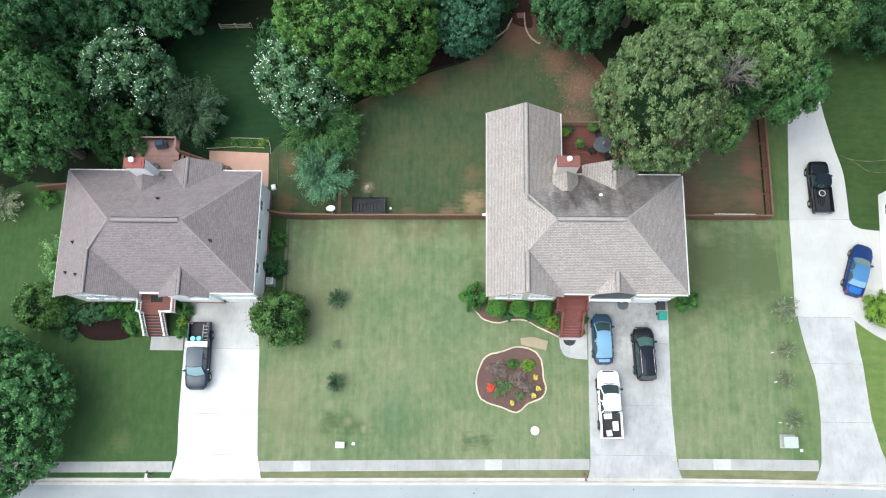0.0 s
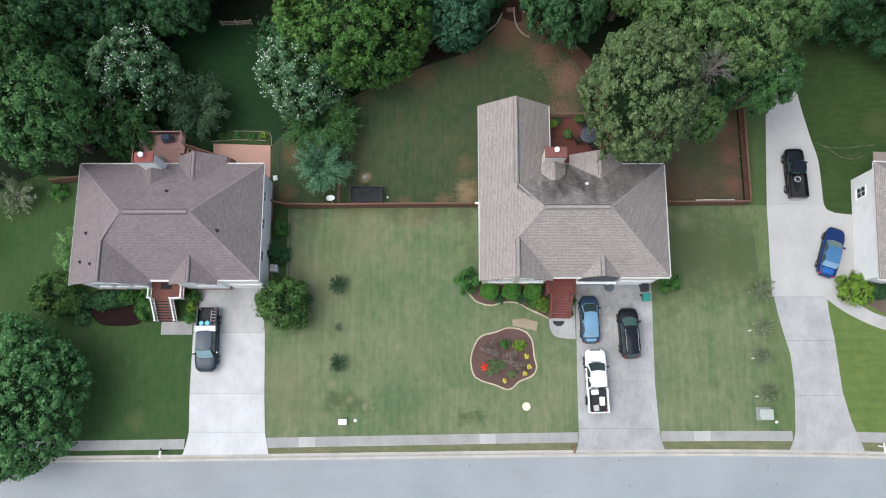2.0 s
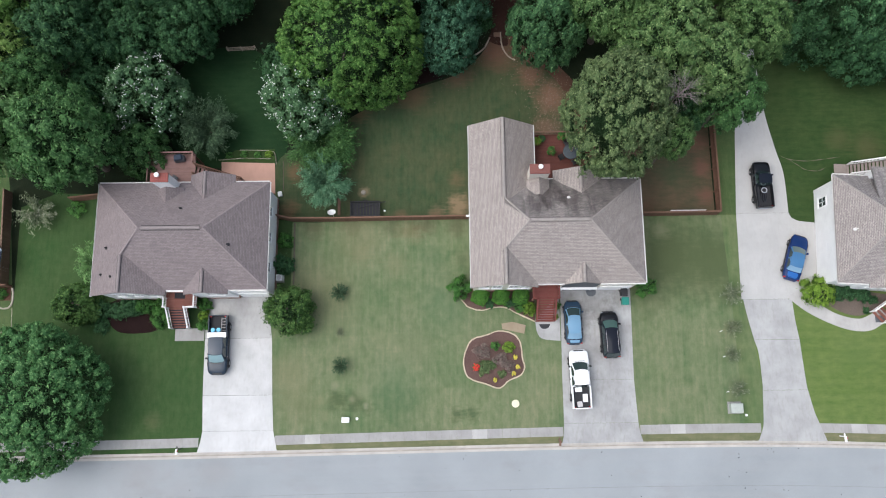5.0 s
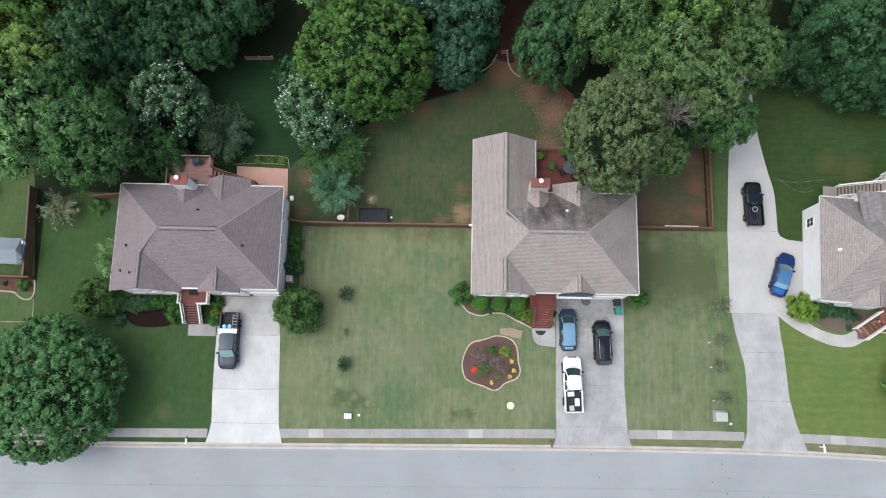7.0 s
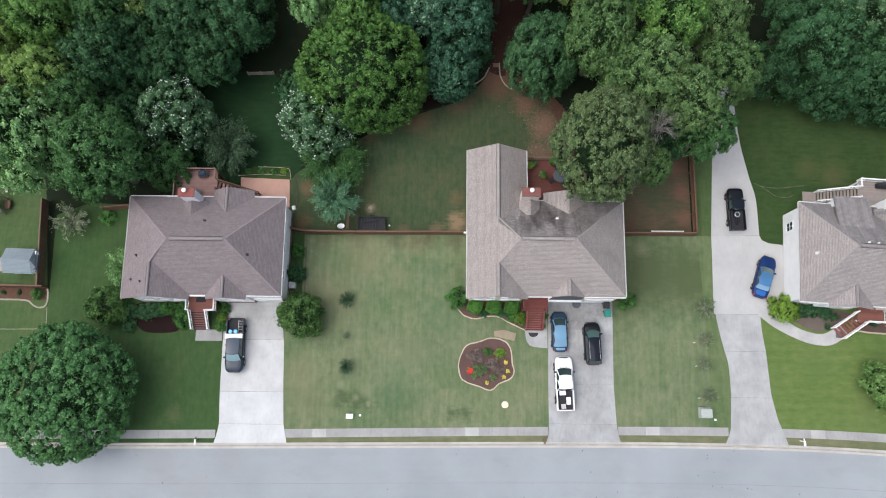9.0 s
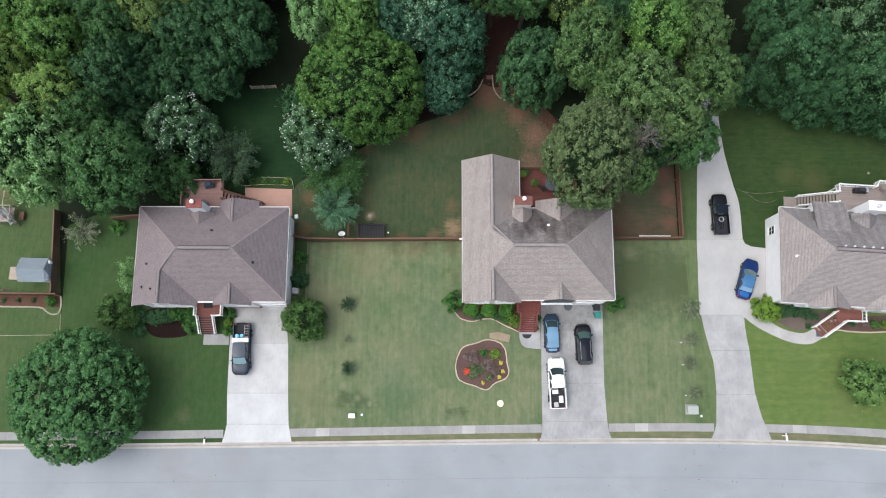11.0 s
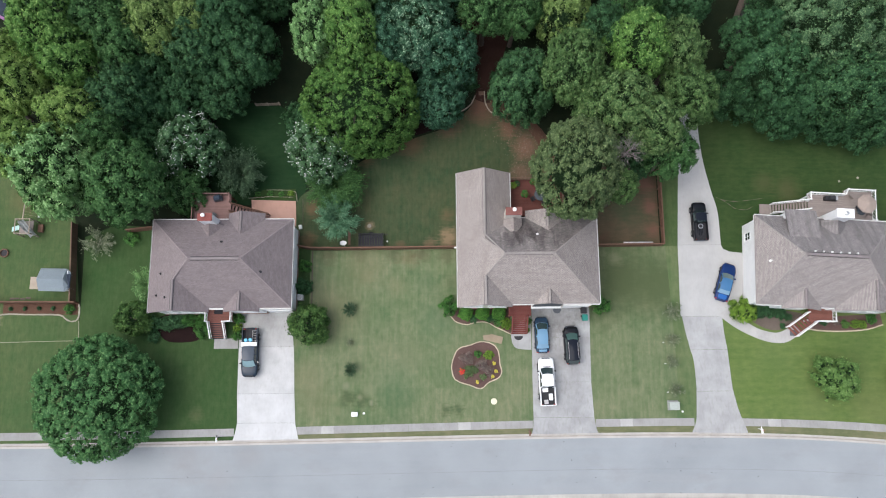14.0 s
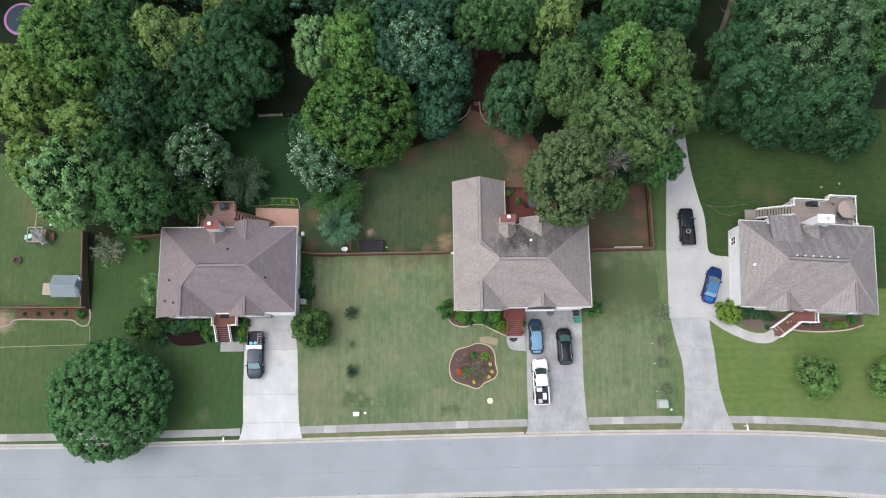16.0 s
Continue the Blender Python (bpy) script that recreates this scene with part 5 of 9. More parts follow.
for a, b in (((0.0, 0.0, 5.08), (0.0, 16.3, 5.08)), ((16.73, 0.35, 5.08), (16.73, 10.65, 5.08)), ((6.44, 10.7, 5.08), (6.44, 16.3, 5.08)), ((7.0, 10.7, 5.08), (8.3, 10.7, 5.08)), ((12.9, 10.7, 5.08), (16.7, 10.7, 5.08)), ((12.4, 0.3, 5.08), (16.7, 0.3, 5.08)), ((6.42, 0.3, 5.08), (8.95, 0.3, 5.08))):
    gutter(H2, a, b, M["gutter"])
for x in (1.4, 2.6, 4.2, 5.3):
    window(H2, (x, 0.35, 3.3), 0.85, 1.5, "-y")
for y in (3.0, 7.5, 12.5):
    window(H2, (0.35, y, 3.2), 0.9, 1.3, "-x")
window(H2, (16.35, 5.0, 3.2), 0.9, 1.3, "x")
window(H2, (6.05, 13.5, 4.0), 1.0, 1.1, "x")
window(H2, (14.5, 10.3, 3.6), 1.2, 1.3, "y")
garage_door(H2, 9.4, 12.2, 0.42, M["slate"])
garage_door(H2, 13.0, 15.9, 0.42, M["white_plastic"])
front_door(H2, 7.6, 0.97, 1.72)
chimney(H2, 5.65, 7.45, 10.35, 11.2, 0.0, 8.25, M["siding_tan"], M["brown_cap"], [(6.6, 10.9)])
vent_pipe(H2, 9.35, 8.3, 7.05, False)
bm = bmesh.new()
box(bm, -0.34, 7.2, 4.1, 0.33, 7.4, 4.3, 0.03)
part("satellite_bracket", bm, M["white_plastic"], H2)

porch = thing("porch", (8.85, 8.5), 0, "red stained board porch with brown rails and steps", "porch")
boards(porch, 0.0, 2.6, 0.0, 1.6, 1.7, M["red_wood"])
steps(porch, (1.32, 0.0), (0, -2.1), 1.7, 9, 1.7, M["red_wood"], M["brown_cap"], 0.88)
railing(porch, [(0.05, 1.0), (0.05, 0.05), (0.42, 0.0)], 1.7, M["red_wood"])
railing(porch, [(2.55, 1.5), (2.55, 0.05), (2.25, 0.0)], 1.7, M["red_wood"])
railing(porch, [(0.42, 0.0, 1.7), (0.42, -2.0, 0.2)], 0, M["red_wood"])
railing(porch, [(2.25, 0.0, 1.7), (2.25, -2.0, 0.2)], 0, M["red_wood"])
for x, y in ((0.15, 0.15), (2.45, 0.15), (0.15, 1.4), (2.45, 1.4)):
    part("pier", boxed(x - 0.1, y - 0.1, 0, x + 0.1, y + 0.1, 1.66), M["brick"], porch)
solid("door_mat", prism(bmesh.new(), [(10.15 + 0.55 * math.cos(a), 6.2 + 0.5 * math.sin(a)) for a in np.linspace(math.pi, 2 * math.pi, 9)], 0.048, 0.07), M["dark"], "dark half-round mat below the steps", "mat")

deck = thing("deck", (9.15, 20.7), 0, "rust red wooden deck with a rail in the house corner", "deck")
boards(deck, 0.0, 6.6, 0.0, 4.6, 3.0, M["deck_rust"])
railing(deck, [(0.0, 4.55), (3.9, 4.55)], 3.0, M["fence_old"])
railing(deck, [(5.0, 4.55), (6.55, 4.55), (6.55, 0.3)], 3.0, M["fence_old"])
for x in (0.15, 3.3, 6.4):
    for y in (0.3, 4.4):
        part("post", boxed(x - 0.08, y - 0.08, 0, x + 0.08, y + 0.08, 2.95), M["fence_wood"], deck)
ramp = thing("stairs", (13.6, 25.3), 0, "brown timber stairs from the deck into the backyard", "stairs")
steps(ramp, (0.0, 0.0), (0.0, 3.0), 1.0, 12, 2.9, M["fence_old"], M["dark"])
railing(ramp, [(-0.5, 0.1, 2.9), (-0.5, 2.9, 0.2)], 0, M["fence_old"], gap=0.3)

# the ash-roofed house, turned a little
T3 = -3.6
H3 = thing("house", (37.8, 9.5), T3, "white sided house with an ash-grey shingle roof", "house")
roof_part(H3, [M["shingle_3"], M["shingle_3s"]], "ash-grey asphalt shingle roof", hip, 0.0, 16.72, 0.0, 10.75, 4.7, 4.2, 11.4, 5.55, 8.55, back=1)
roof_part(H3, [M["shingle_3"], M["shingle_3s"]], "ash-grey asphalt shingle roof", gable, 9.25, 16.75, 13.0, -0.35, 4.2, 4.7, 7.12)
roof_part(H3, [M["shingle_3"], M["shingle_3s"]], "ash-grey asphalt shingle roof", gable, 3.0, 7.6, 5.3, -0.4, 2.9, 4.7, 6.05)
bm = bmesh.new()
roof_slab(bm, [(3.2, 11.4, 5.75), (6.9, 11.4, 5.75), (6.9, 7.6, 6.9), (3.2, 7.6, 6.9)], bm.loops.layers.uv.new("UVMap"), 0.2, 1)
part("shed_roof", bm, [M["shingle_3"], M["shingle_3s"]], H3)
roof_part(H3, [M["shingle_3"], M["shingle_3s"]], "ash-grey asphalt shingle roof", gable, 7.6, 10.4, 9.0, 8.5, 10.3, 5.5, 6.6, 1)
ridge_cap(H3, (4.4, 5.55, 8.55), (11.4, 5.55, 8.55), M["vent"])
ridge_cap(H3, (13.0, -0.3, 7.12), (13.0, 3.2, 7.12), M["vent"], 0.12)
ridge_cap(H3, (5.3, -0.35, 6.05), (5.3, 1.95, 6.05), M["vent"], 0.12)
hip_caps(H3, [((0.05, 0.05, 4.72), (4.2, 5.55, 8.53)), ((0.05, 10.7, 4.72), (4.2, 5.55, 8.53)), ((16.7, 10.7, 4.72), (11.4, 5.55, 8.53)), ((13.1, 3.4, 7.15), (11.4, 5.55, 8.53))], M["cap_3"])
part("wall", prism(bmesh.new(), [(0.35, 0.35), (3.2, 0.35), (3.2, 0.1), (7.3, 0.1), (7.3, 0.9), (9.6, 0.9), (9.6, 0.1), (16.4, 0.1), (16.4, 10.4), (0.35, 10.4)], 0.0, 4.57), M["siding"], H3, "white lap siding walls")
gable_wall("gable_end", H3, 9.6, 16.4, 13.0, 0.1, 4.55, 6.75, M["siding"])
gable_wall("gable_end", H3, 3.3, 7.3, 5.3, 0.05, 4.55, 5.7, M["siding"])
part("bay_wall", boxed(3.4, 10.4, 0.0, 6.7, 11.1, 5.6), M["siding"], H3)
soffit(H3, 0.0, 16.72, 0.0, 10.75, 4.7)
for a, b in (((0.0, 0.0, 4.63), (0.0, 10.75, 4.63)), ((16.76, -0.3, 4.63), (16.76, 10.75, 4.63)), ((0.0, 10.8, 4.63), (3.2, 10.8, 4.63)), ((6.95, 10.8, 4.63), (16.7, 10.8, 4.63)), ((0.0, -0.05, 4.63), (3.0, -0.05, 4.63)), ((7.6, -0.05, 4.63), (9.2, -0.05, 4.63))):
    gutter(H3, a, b, M["gutter"])
window(H3, (0.35, 8.7, 1.75), 0.9, 1.4, "-x")
for x in (4.4, 6.1, 11.0, 13.0, 15.0):
    window(H3, (x, 0.1, 3.0), 0.9, 1.4, "-y")
for x in (1.8, 8.0, 14.5):
    window(H3, (x, 10.4, 3.5), 0.9, 1.2, "y")
front_door(H3, 8.4, 0.87, 1.62)
for y0, y1 in ((2.6, 5.0),):
    d = part("garage_door", boxed(0.338, y0, 0.06, 0.37, y1, 2.15), M["siding"], H3, "white panelled side garage door")
    for r in range(4):
        part("panel", boxed(0.332, y0 + 0.1, 0.12 + r * 0.51, 0.337, y1 - 0.1, 0.52 + r * 0.51), M["siding"], d)
chimney(H3, 8.3, 10.2, 10.2, 11.2, 0.0, 7.9, M["siding"], M["white_plastic"], [(9.6, 10.85), (9.2, 10.6)])
for k in range(6):
    part("roof_light", boxed(5.2 + k * 0.97, 5.82, 8.3, 5.38 + k * 0.97, 6.0, 8.56, 0.03), M["gutter"], H3, "small white square roof vent")
vent_pipe(H3, 1.3, 5.0, 5.9, False)

porch = thing("porch", (37.8, 9.5), T3, "terracotta board porch with white rails and diagonal steps", "porch")
boards(porch, 7.6, 10.6, -1.35, 0.85, 1.6, M["porch_terra"])
steps(porch, (7.75, -0.9), (-1.75, -1.75), 1.5, 7, 1.6, M["porch_terra"], M["dark"])
railing(porch, [(10.5, 0.0), (10.5, -1.3), (8.4, -1.35)], 1.6, M["trim"])
railing(porch, [(8.4, -1.4, 1.6), (6.55, -3.2, 0.15)], 0, M["trim"])
railing(porch, [(7.3, -0.35, 1.6), (5.45, -2.1, 0.15)], 0, M["trim"])
for x, y in ((7.8, -1.2), (10.4, -1.2), (7.8, 0.6), (10.4, 0.6)):
    part("pier", boxed(x - 0.1, y - 0.1, 0, x + 0.1, y + 0.1, 1.56), M["trim"], porch)

deck = thing("deck", (37.8, 9.5), T3, "weathered grey wooden deck with white rails", "deck")
boards(deck, 7.3, 11.7, 10.9, 14.25, 3.0, M["deck_grey"])
boards(deck, 11.7, 15.2, 10.9, 14.9, 3.0, M["deck_grey"])
railing(deck, [(7.3, 13.3), (7.3, 14.2), (11.6, 14.2), (11.9, 14.85), (15.15, 14.85), (15.15, 11.0)], 3.0, M["trim"])
for x in (7.5, 10.0, 12.8, 15.0):
    for y in (11.3, 14.05):
        part("post", boxed(x - 0.08, y - 0.08, 0, x + 0.08, y + 0.08, 2.95), M["trim"], deck)
ramp = thing("stairs", (37.8, 9.5), T3, "grey timber stairs with white rails down from the deck", "stairs")
steps(ramp, (7.3, 12.75), (-3.5, 0.0), 1.15, 13, 2.95, M["deck_grey"], M["fence_old"], 0.9)
railing(ramp, [(7.25, 13.35, 2.95), (3.9, 13.35, 0.2)], 0, M["trim"], gap=0.3)
railing(ramp, [(7.25, 12.15, 2.95), (3.9, 12.15, 0.2)], 0, M["trim"], gap=0.3)
part("landing", boxed(2.6, 12.1, 0.0, 3.85, 13.4, 0.12), M["deck_grey"], ramp)


# ---- trees and shrubs ----
def leaf_cloud(name, seed, lobes, count, size, mat, fine=0.5, droop=0.0, ball=(0.15, 0.27), wave=1.0):
    """A crown of radius 1 and half height 1 about its centre: leaves in sprays over billowing lobes. Each leaf is a small pointed blade."""
    rng = np.random.default_rng(seed)
    # lobes over a dome, with an uneven outline
    k = np.arange(lobes)
    z = 1.0 - 1.38 * (k + 0.3) / lobes
    a = k * 2.399963 + rng.normal(0, 0.3, lobes)
    rad = np.sqrt(np.clip(1 - z * z, 0, 1))
    lr = rng.uniform(*ball, lobes) * np.where(rng.random(lobes) < 0.25, 0.7, 1.0)
    deep = 1.25 * (ball[0] + ball[1]) / 2
    way = np.stack([rad * np.cos(a), rad * np.sin(a), z], 1) + rng.normal(0, 0.55 * math.sqrt(2.7 / lobes), (lobes, 3))
    way /= np.linalg.norm(way, axis=1)[:, None]
    q = rng.normal(0, 1, (6, 3))
    f = np.array([2.6, 3.4, 4.6, 5.8, 7.0, 8.4])
    billow = 1 + (np.sin(way @ (q / np.linalg.norm(q, axis=1)[:, None] * f[:, None]).T + rng.uniform(0, 6.28, 6)) * np.array([0.012, 0.022, 0.040, 0.050, 0.050, 0.045]) * wave).sum(1)
    reach = (rng.uniform(1.05 - deep, 1.05, lobes) - lr * 0.9) * np.clip(billow, 0.8, 1.1)
    cen = way * reach[:, None]
    # sprays over every lobe, leaves over every spray
    sprays = int(lobes * 11)
    own = rng.choice(lobes, sprays, p=lr ** 2 / (lr ** 2).sum())
    out = cen / np.linalg.norm(cen, axis=1)[:, None]
    d = rng.normal(0, 1, (sprays, 3)) + out[own] * 1.1 + np.array([0, 0, 0.45])
    d /= np.linalg.norm(d, axis=1)[:, None]
    sc = cen[own] + d * (lr[own] * rng.uniform(0.70, 1.05, sprays))[:, None]
    sr = lr[own] * rng.uniform(0.24, 0.46, sprays)
    which = rng.choice(sprays, count, p=sr ** 1.5 / (sr ** 1.5).sum())
    e = rng.normal(0, 1, (count, 3)) + d[which] * 0.7 + np.array([0, 0, 0.25])
    e /= np.linalg.norm(e, axis=1)[:, None]
    p = sc[which] + e * (sr[which] * rng.uniform(0.5, 1.1, count))[:, None]
    inner = rng.random(count) < 0.28
    p[inner] = cen[own[which[inner]]] * rng.uniform(0.90, 1.0, (inner.sum(), 1)) + rng.normal(0, 0.7, (inner.sum(), 3)) * lr[own[which[inner]]][:, None]
    p[:, 2] -= droop * np.hypot(p[:, 0], p[:, 1]) ** 2
    nrm = e * 0.4 + d[which] * 1.0 + rng.normal(0, fine * 0.5, (count, 3)) + np.array([0, 0, 0.15])
    nrm /= np.linalg.norm(nrm, axis=1)[:, None]
    t = np.cross(nrm, rng.normal(0, 1, (count, 3)))
    t /= np.linalg.norm(t, axis=1)[:, None]
    s = size * rng.uniform(0.6, 1.35, count)[:, None]
    return blades(name, p, t, nrm, s, s * 0.5, mat), cen, lr


def blades(name, p, t, nrm, s, w, mat):
    """One mesh of pointed leaves at p, along t, of length s and half width w."""
    b = np.cross(nrm, t)
    verts = np.stack([p - t * s * 0.9 - b * w, p - t * s * 0.7 + b * w + nrm * s * 0.1, p + t * s - nrm * s * 0.15], 1).reshape(-1, 3)
    me = bpy.data.meshes.new(name)
    nf = len(p)
    me.vertices.add(3 * nf)
    me.vertices.foreach_set("co", verts.ravel())
    me.loops.add(3 * nf)
    me.loops.foreach_set("vertex_index", np.arange(3 * nf))
    me.polygons.add(nf)
    me.polygons.foreach_set("loop_start", np.arange(nf) * 3)
    me.update(calc_edges=True)
    me.materials.append(mat)
    return me


def hedge_cloud(name, seed, count, size, mat):
    """A clipped hedge shrub: a rounded block of small leaves."""
    rng = np.random.default_rng(seed)
    d = rng.normal(0, 1, (count, 3))
    d[:, 2] = np.abs(d[:, 2]) - 0.45 * rng.random(count)
    d /= (np.abs(d) ** 5).sum(1)[:, None] ** 0.2
    bump = 1 + 0.07 * np.sin(7 * d[:, :1] + 2) * np.cos(6 * d[:, 1:2]) + rng.normal(0, 0.035, (count, 1))
    p = d * bump * rng.uniform(0.86, 1.0, (count, 1))
    nrm = d ** 3 + rng.normal(0, 0.4, (count, 3)) + np.array([0, 0, 0.2])
    nrm /= np.linalg.norm(nrm, axis=1)[:, None]
    t = np.cross(nrm, rng.normal(0, 1, (count, 3)))
    t /= np.linalg.norm(t, axis=1)[:, None]
    s = size * rng.uniform(0.6, 1.35, count)[:, None]
    return blades(name, p, t, nrm, s, s * 0.5, mat)


def fountain_cloud(name, seed, branches, count, size, mat, arch=0.55):
    """An airy crown: narrow leaves along branches that rise from the middle and arch outwards."""
    rng = np.random.default_rng(seed)
    a = np.arange(branches) * 2.399963 + rng.normal(0, 0.2, branches)
    far = rng.uniform(0.55, 1.08, branches)
    lift = rng.uniform(0.15, 1.25, branches) * (1.25 - 0.6 * far)
    k = rng.integers(0, branches, count)
    u = rng.uniform(0.0, 1.0, count) ** 0.75
    side = rng.normal(0, 1, (count, 3)) * 0.05 * (0.4 + u)[:, None]
    p = np.stack([np.cos(a[k]) * far[k] * u, np.sin(a[k]) * far[k] * u, -0.45 + lift[k] * (1.9 * u - arch * 1.7 * u * u) + 0.35 * u], 1) + side
    t = np.stack([np.cos(a[k]), np.sin(a[k]), 0.5 - u], 1) + rng.normal(0, 0.55, (count, 3))
    t /= np.linalg.norm(t, axis=1)[:, None]
    nrm = np.array([0, 0, 1.0]) + rng.normal(0, 0.35, (count, 3))
    nrm -= t * (nrm * t).sum(1)[:, None]
    nrm /= np.linalg.norm(nrm, axis=1)[:, None]
    s = size * rng.uniform(0.6, 1.3, count)[:, None]
    return blades(name, p, t, nrm, s, s * 0.26, mat)


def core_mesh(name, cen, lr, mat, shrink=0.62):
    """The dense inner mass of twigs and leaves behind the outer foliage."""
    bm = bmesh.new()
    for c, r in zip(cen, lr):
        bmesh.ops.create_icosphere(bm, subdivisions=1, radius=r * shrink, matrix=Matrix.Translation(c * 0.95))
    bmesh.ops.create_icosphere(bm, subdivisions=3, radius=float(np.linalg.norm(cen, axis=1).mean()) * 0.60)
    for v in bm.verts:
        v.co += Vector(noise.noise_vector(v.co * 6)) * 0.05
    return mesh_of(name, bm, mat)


def trunk_mesh(name, seed, limbs=7):
    """A tapered trunk with limbs, one unit high and to be scaled."""
    rng = random.Random(seed)
    bm = bmesh.new()
    base, last = Vector((0, 0, -0.02)), 0.055
    for k in range(4):
        nxt = Vector((rng.uniform(-0.03, 0.03), rng.uniform(-0.03, 0.03), 0.17 * (k + 1)))
        tube(bm, base, nxt, last, last * 0.8, 9)
        base, last = nxt, last * 0.8
    for k in range(limbs):
        a = 2.4 * k + rng.uniform(-0.3, 0.3)
        z = 0.28 + 0.30 * k / limbs
        out = rng.uniform(0.16, 0.26)
        m = Vector((math.cos(a) * out * 0.5, math.sin(a) * out * 0.5, z + 0.07))
        e = Vector((math.cos(a) * out, math.sin(a) * out, z + 0.14))
        tube(bm, Vector((0, 0, z)), m, 0.022, 0.015, 6)
        tube(bm, m, e, 0.015, 0.005, 6)
        tube(bm, m, e + Vector((rng.uniform(-0.1, 0.1), rng.uniform(-0.1, 0.1), 0.03)), 0.011, 0.004, 5)
    return mesh_of(name, bm, M["bark"])


CROWN = {}


def crown_kind(key, kind, seed, lobes, count, size, fine=0.5, droop=0.0, ball=(0.15, 0.27), wave=1.0):
    me, cen, lr = leaf_cloud("crown", seed, lobes, count, size, LEAF[kind], fine, droop, ball, wave)
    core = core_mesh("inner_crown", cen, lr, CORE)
    CROWN.setdefault(key, []).append((me, core, cen, lr))


# crowns of tall trees, in a middle and a broad size
for kind, seed in (("bright", 14), ("green", 11), ("yellow", 31), ("blue", 41), ("olive", 51), ("dark", 61), ("sage", 71), ("grove", 76), ("pale", 21), ("gold", 24), ("pale_sage", 27)):
    for k in range(2):
        crown_kind(kind, kind, seed + k, 150 + 30 * k, 24000, 0.0325, 0.5, 0.0, (0.10, 0.17))
crown_kind("broad_grove", "grey", 201, 420, 58000, 0.0205, 0.5, 0.0, (0.06, 0.11))
crown_kind("broad_yellow", "yellow", 211, 760, 70000, 0.0200, 0.6, 0.0, (0.040, 0.070), 0.35)
crown_kind("broad_oak", "olive", 203, 440, 58000, 0.0225, 0.55, 0.0, (0.055, 0.10))
crown_kind("young", "young_leaf", 36, 60, 9000, 0.048, 0.75, 0.06, (0.12, 0.25))
crown_kind("lawn_tree", "drive_leaf", 33, 70, 13000, 0.045, 0.75, 0.05, (0.13, 0.27))
crown_kind("maple", "maple", 30, 600, 70000, 0.0195, 0.55, 0.0, (0.045, 0.080), 0.6)
crown_kind("magnolia", "magnolia", 204, 120, 17000, 0.040, 0.4, 0.0, (0.10, 0.17))
crown_kind("magnolia", "magnolia", 205, 140, 17000, 0.040, 0.4, 0.0, (0.10, 0.16))
crown_kind("feather", "feather", 71, 90, 22000, 0.034, 0.8, 0.16, (0.10, 0.20))
crown_kind("myrtle", "myrtle", 206, 130, 15000, 0.042, 0.6, 0.06, (0.09, 0.16))
for kind, sets in dict(shrub=[(81, 30, 9000, 0.042), (82, 26, 8000, 0.046)], lime=[(91, 44, 9000, 0.042)], rose=[(95, 26, 1100, 0.070)]).items():
    for q in sets:
        crown_kind(kind, kind, *q, 0.5, 0.0, (0.17, 0.30))
for kind, seed in (("bright", 110), ("green", 111), ("blue", 112), ("olive", 113), ("dark", 114), ("yellow", 115)):
    crown_kind("far_" + kind, kind, seed, 60, 5000, 0.050)
    crown_kind("small_" + kind, kind, seed + 20, 26, 4600, 0.062, 0.6, 0.0, (0.18, 0.34))
for key, kind, seed, branches, count, size in (("fountain_dull", "dull", 175, 90, 9000, 0.060), ("fountain_sapling", "dull", 178, 44, 1700, 0.105), ("fountain_pale", "sapling", 179, 34, 1100, 0.10), ("fountain_wall", "pale", 180, 46, 3600, 0.085), ("fountain_teal", "teal", 176, 64, 8500, 0.062), ("fountain_fern", "fern", 177, 150, 15000, 0.056)):
    CROWN[key] = [(fountain_cloud("crown", seed, branches, count, size, LEAF[kind]), None, None, None)]
for seed in (301, 302, 303):
    bm = bmesh.new()
    bmesh.ops.create_cube(bm, size=1.62)
    bmesh.ops.bevel(bm, geom=bm.edges[:], offset=0.25, segments=2, affect="EDGES")
    CROWN.setdefault("hedge", []).append((hedge_cloud("crown", seed, 5200, 0.062, LEAF["hedge"]), mesh_of("inner_crown", bm, CORE), None, None))
TRUNKS = [trunk_mesh("trunk", 5 + i) for i in range(3)]
TREE_COUNT = [0]


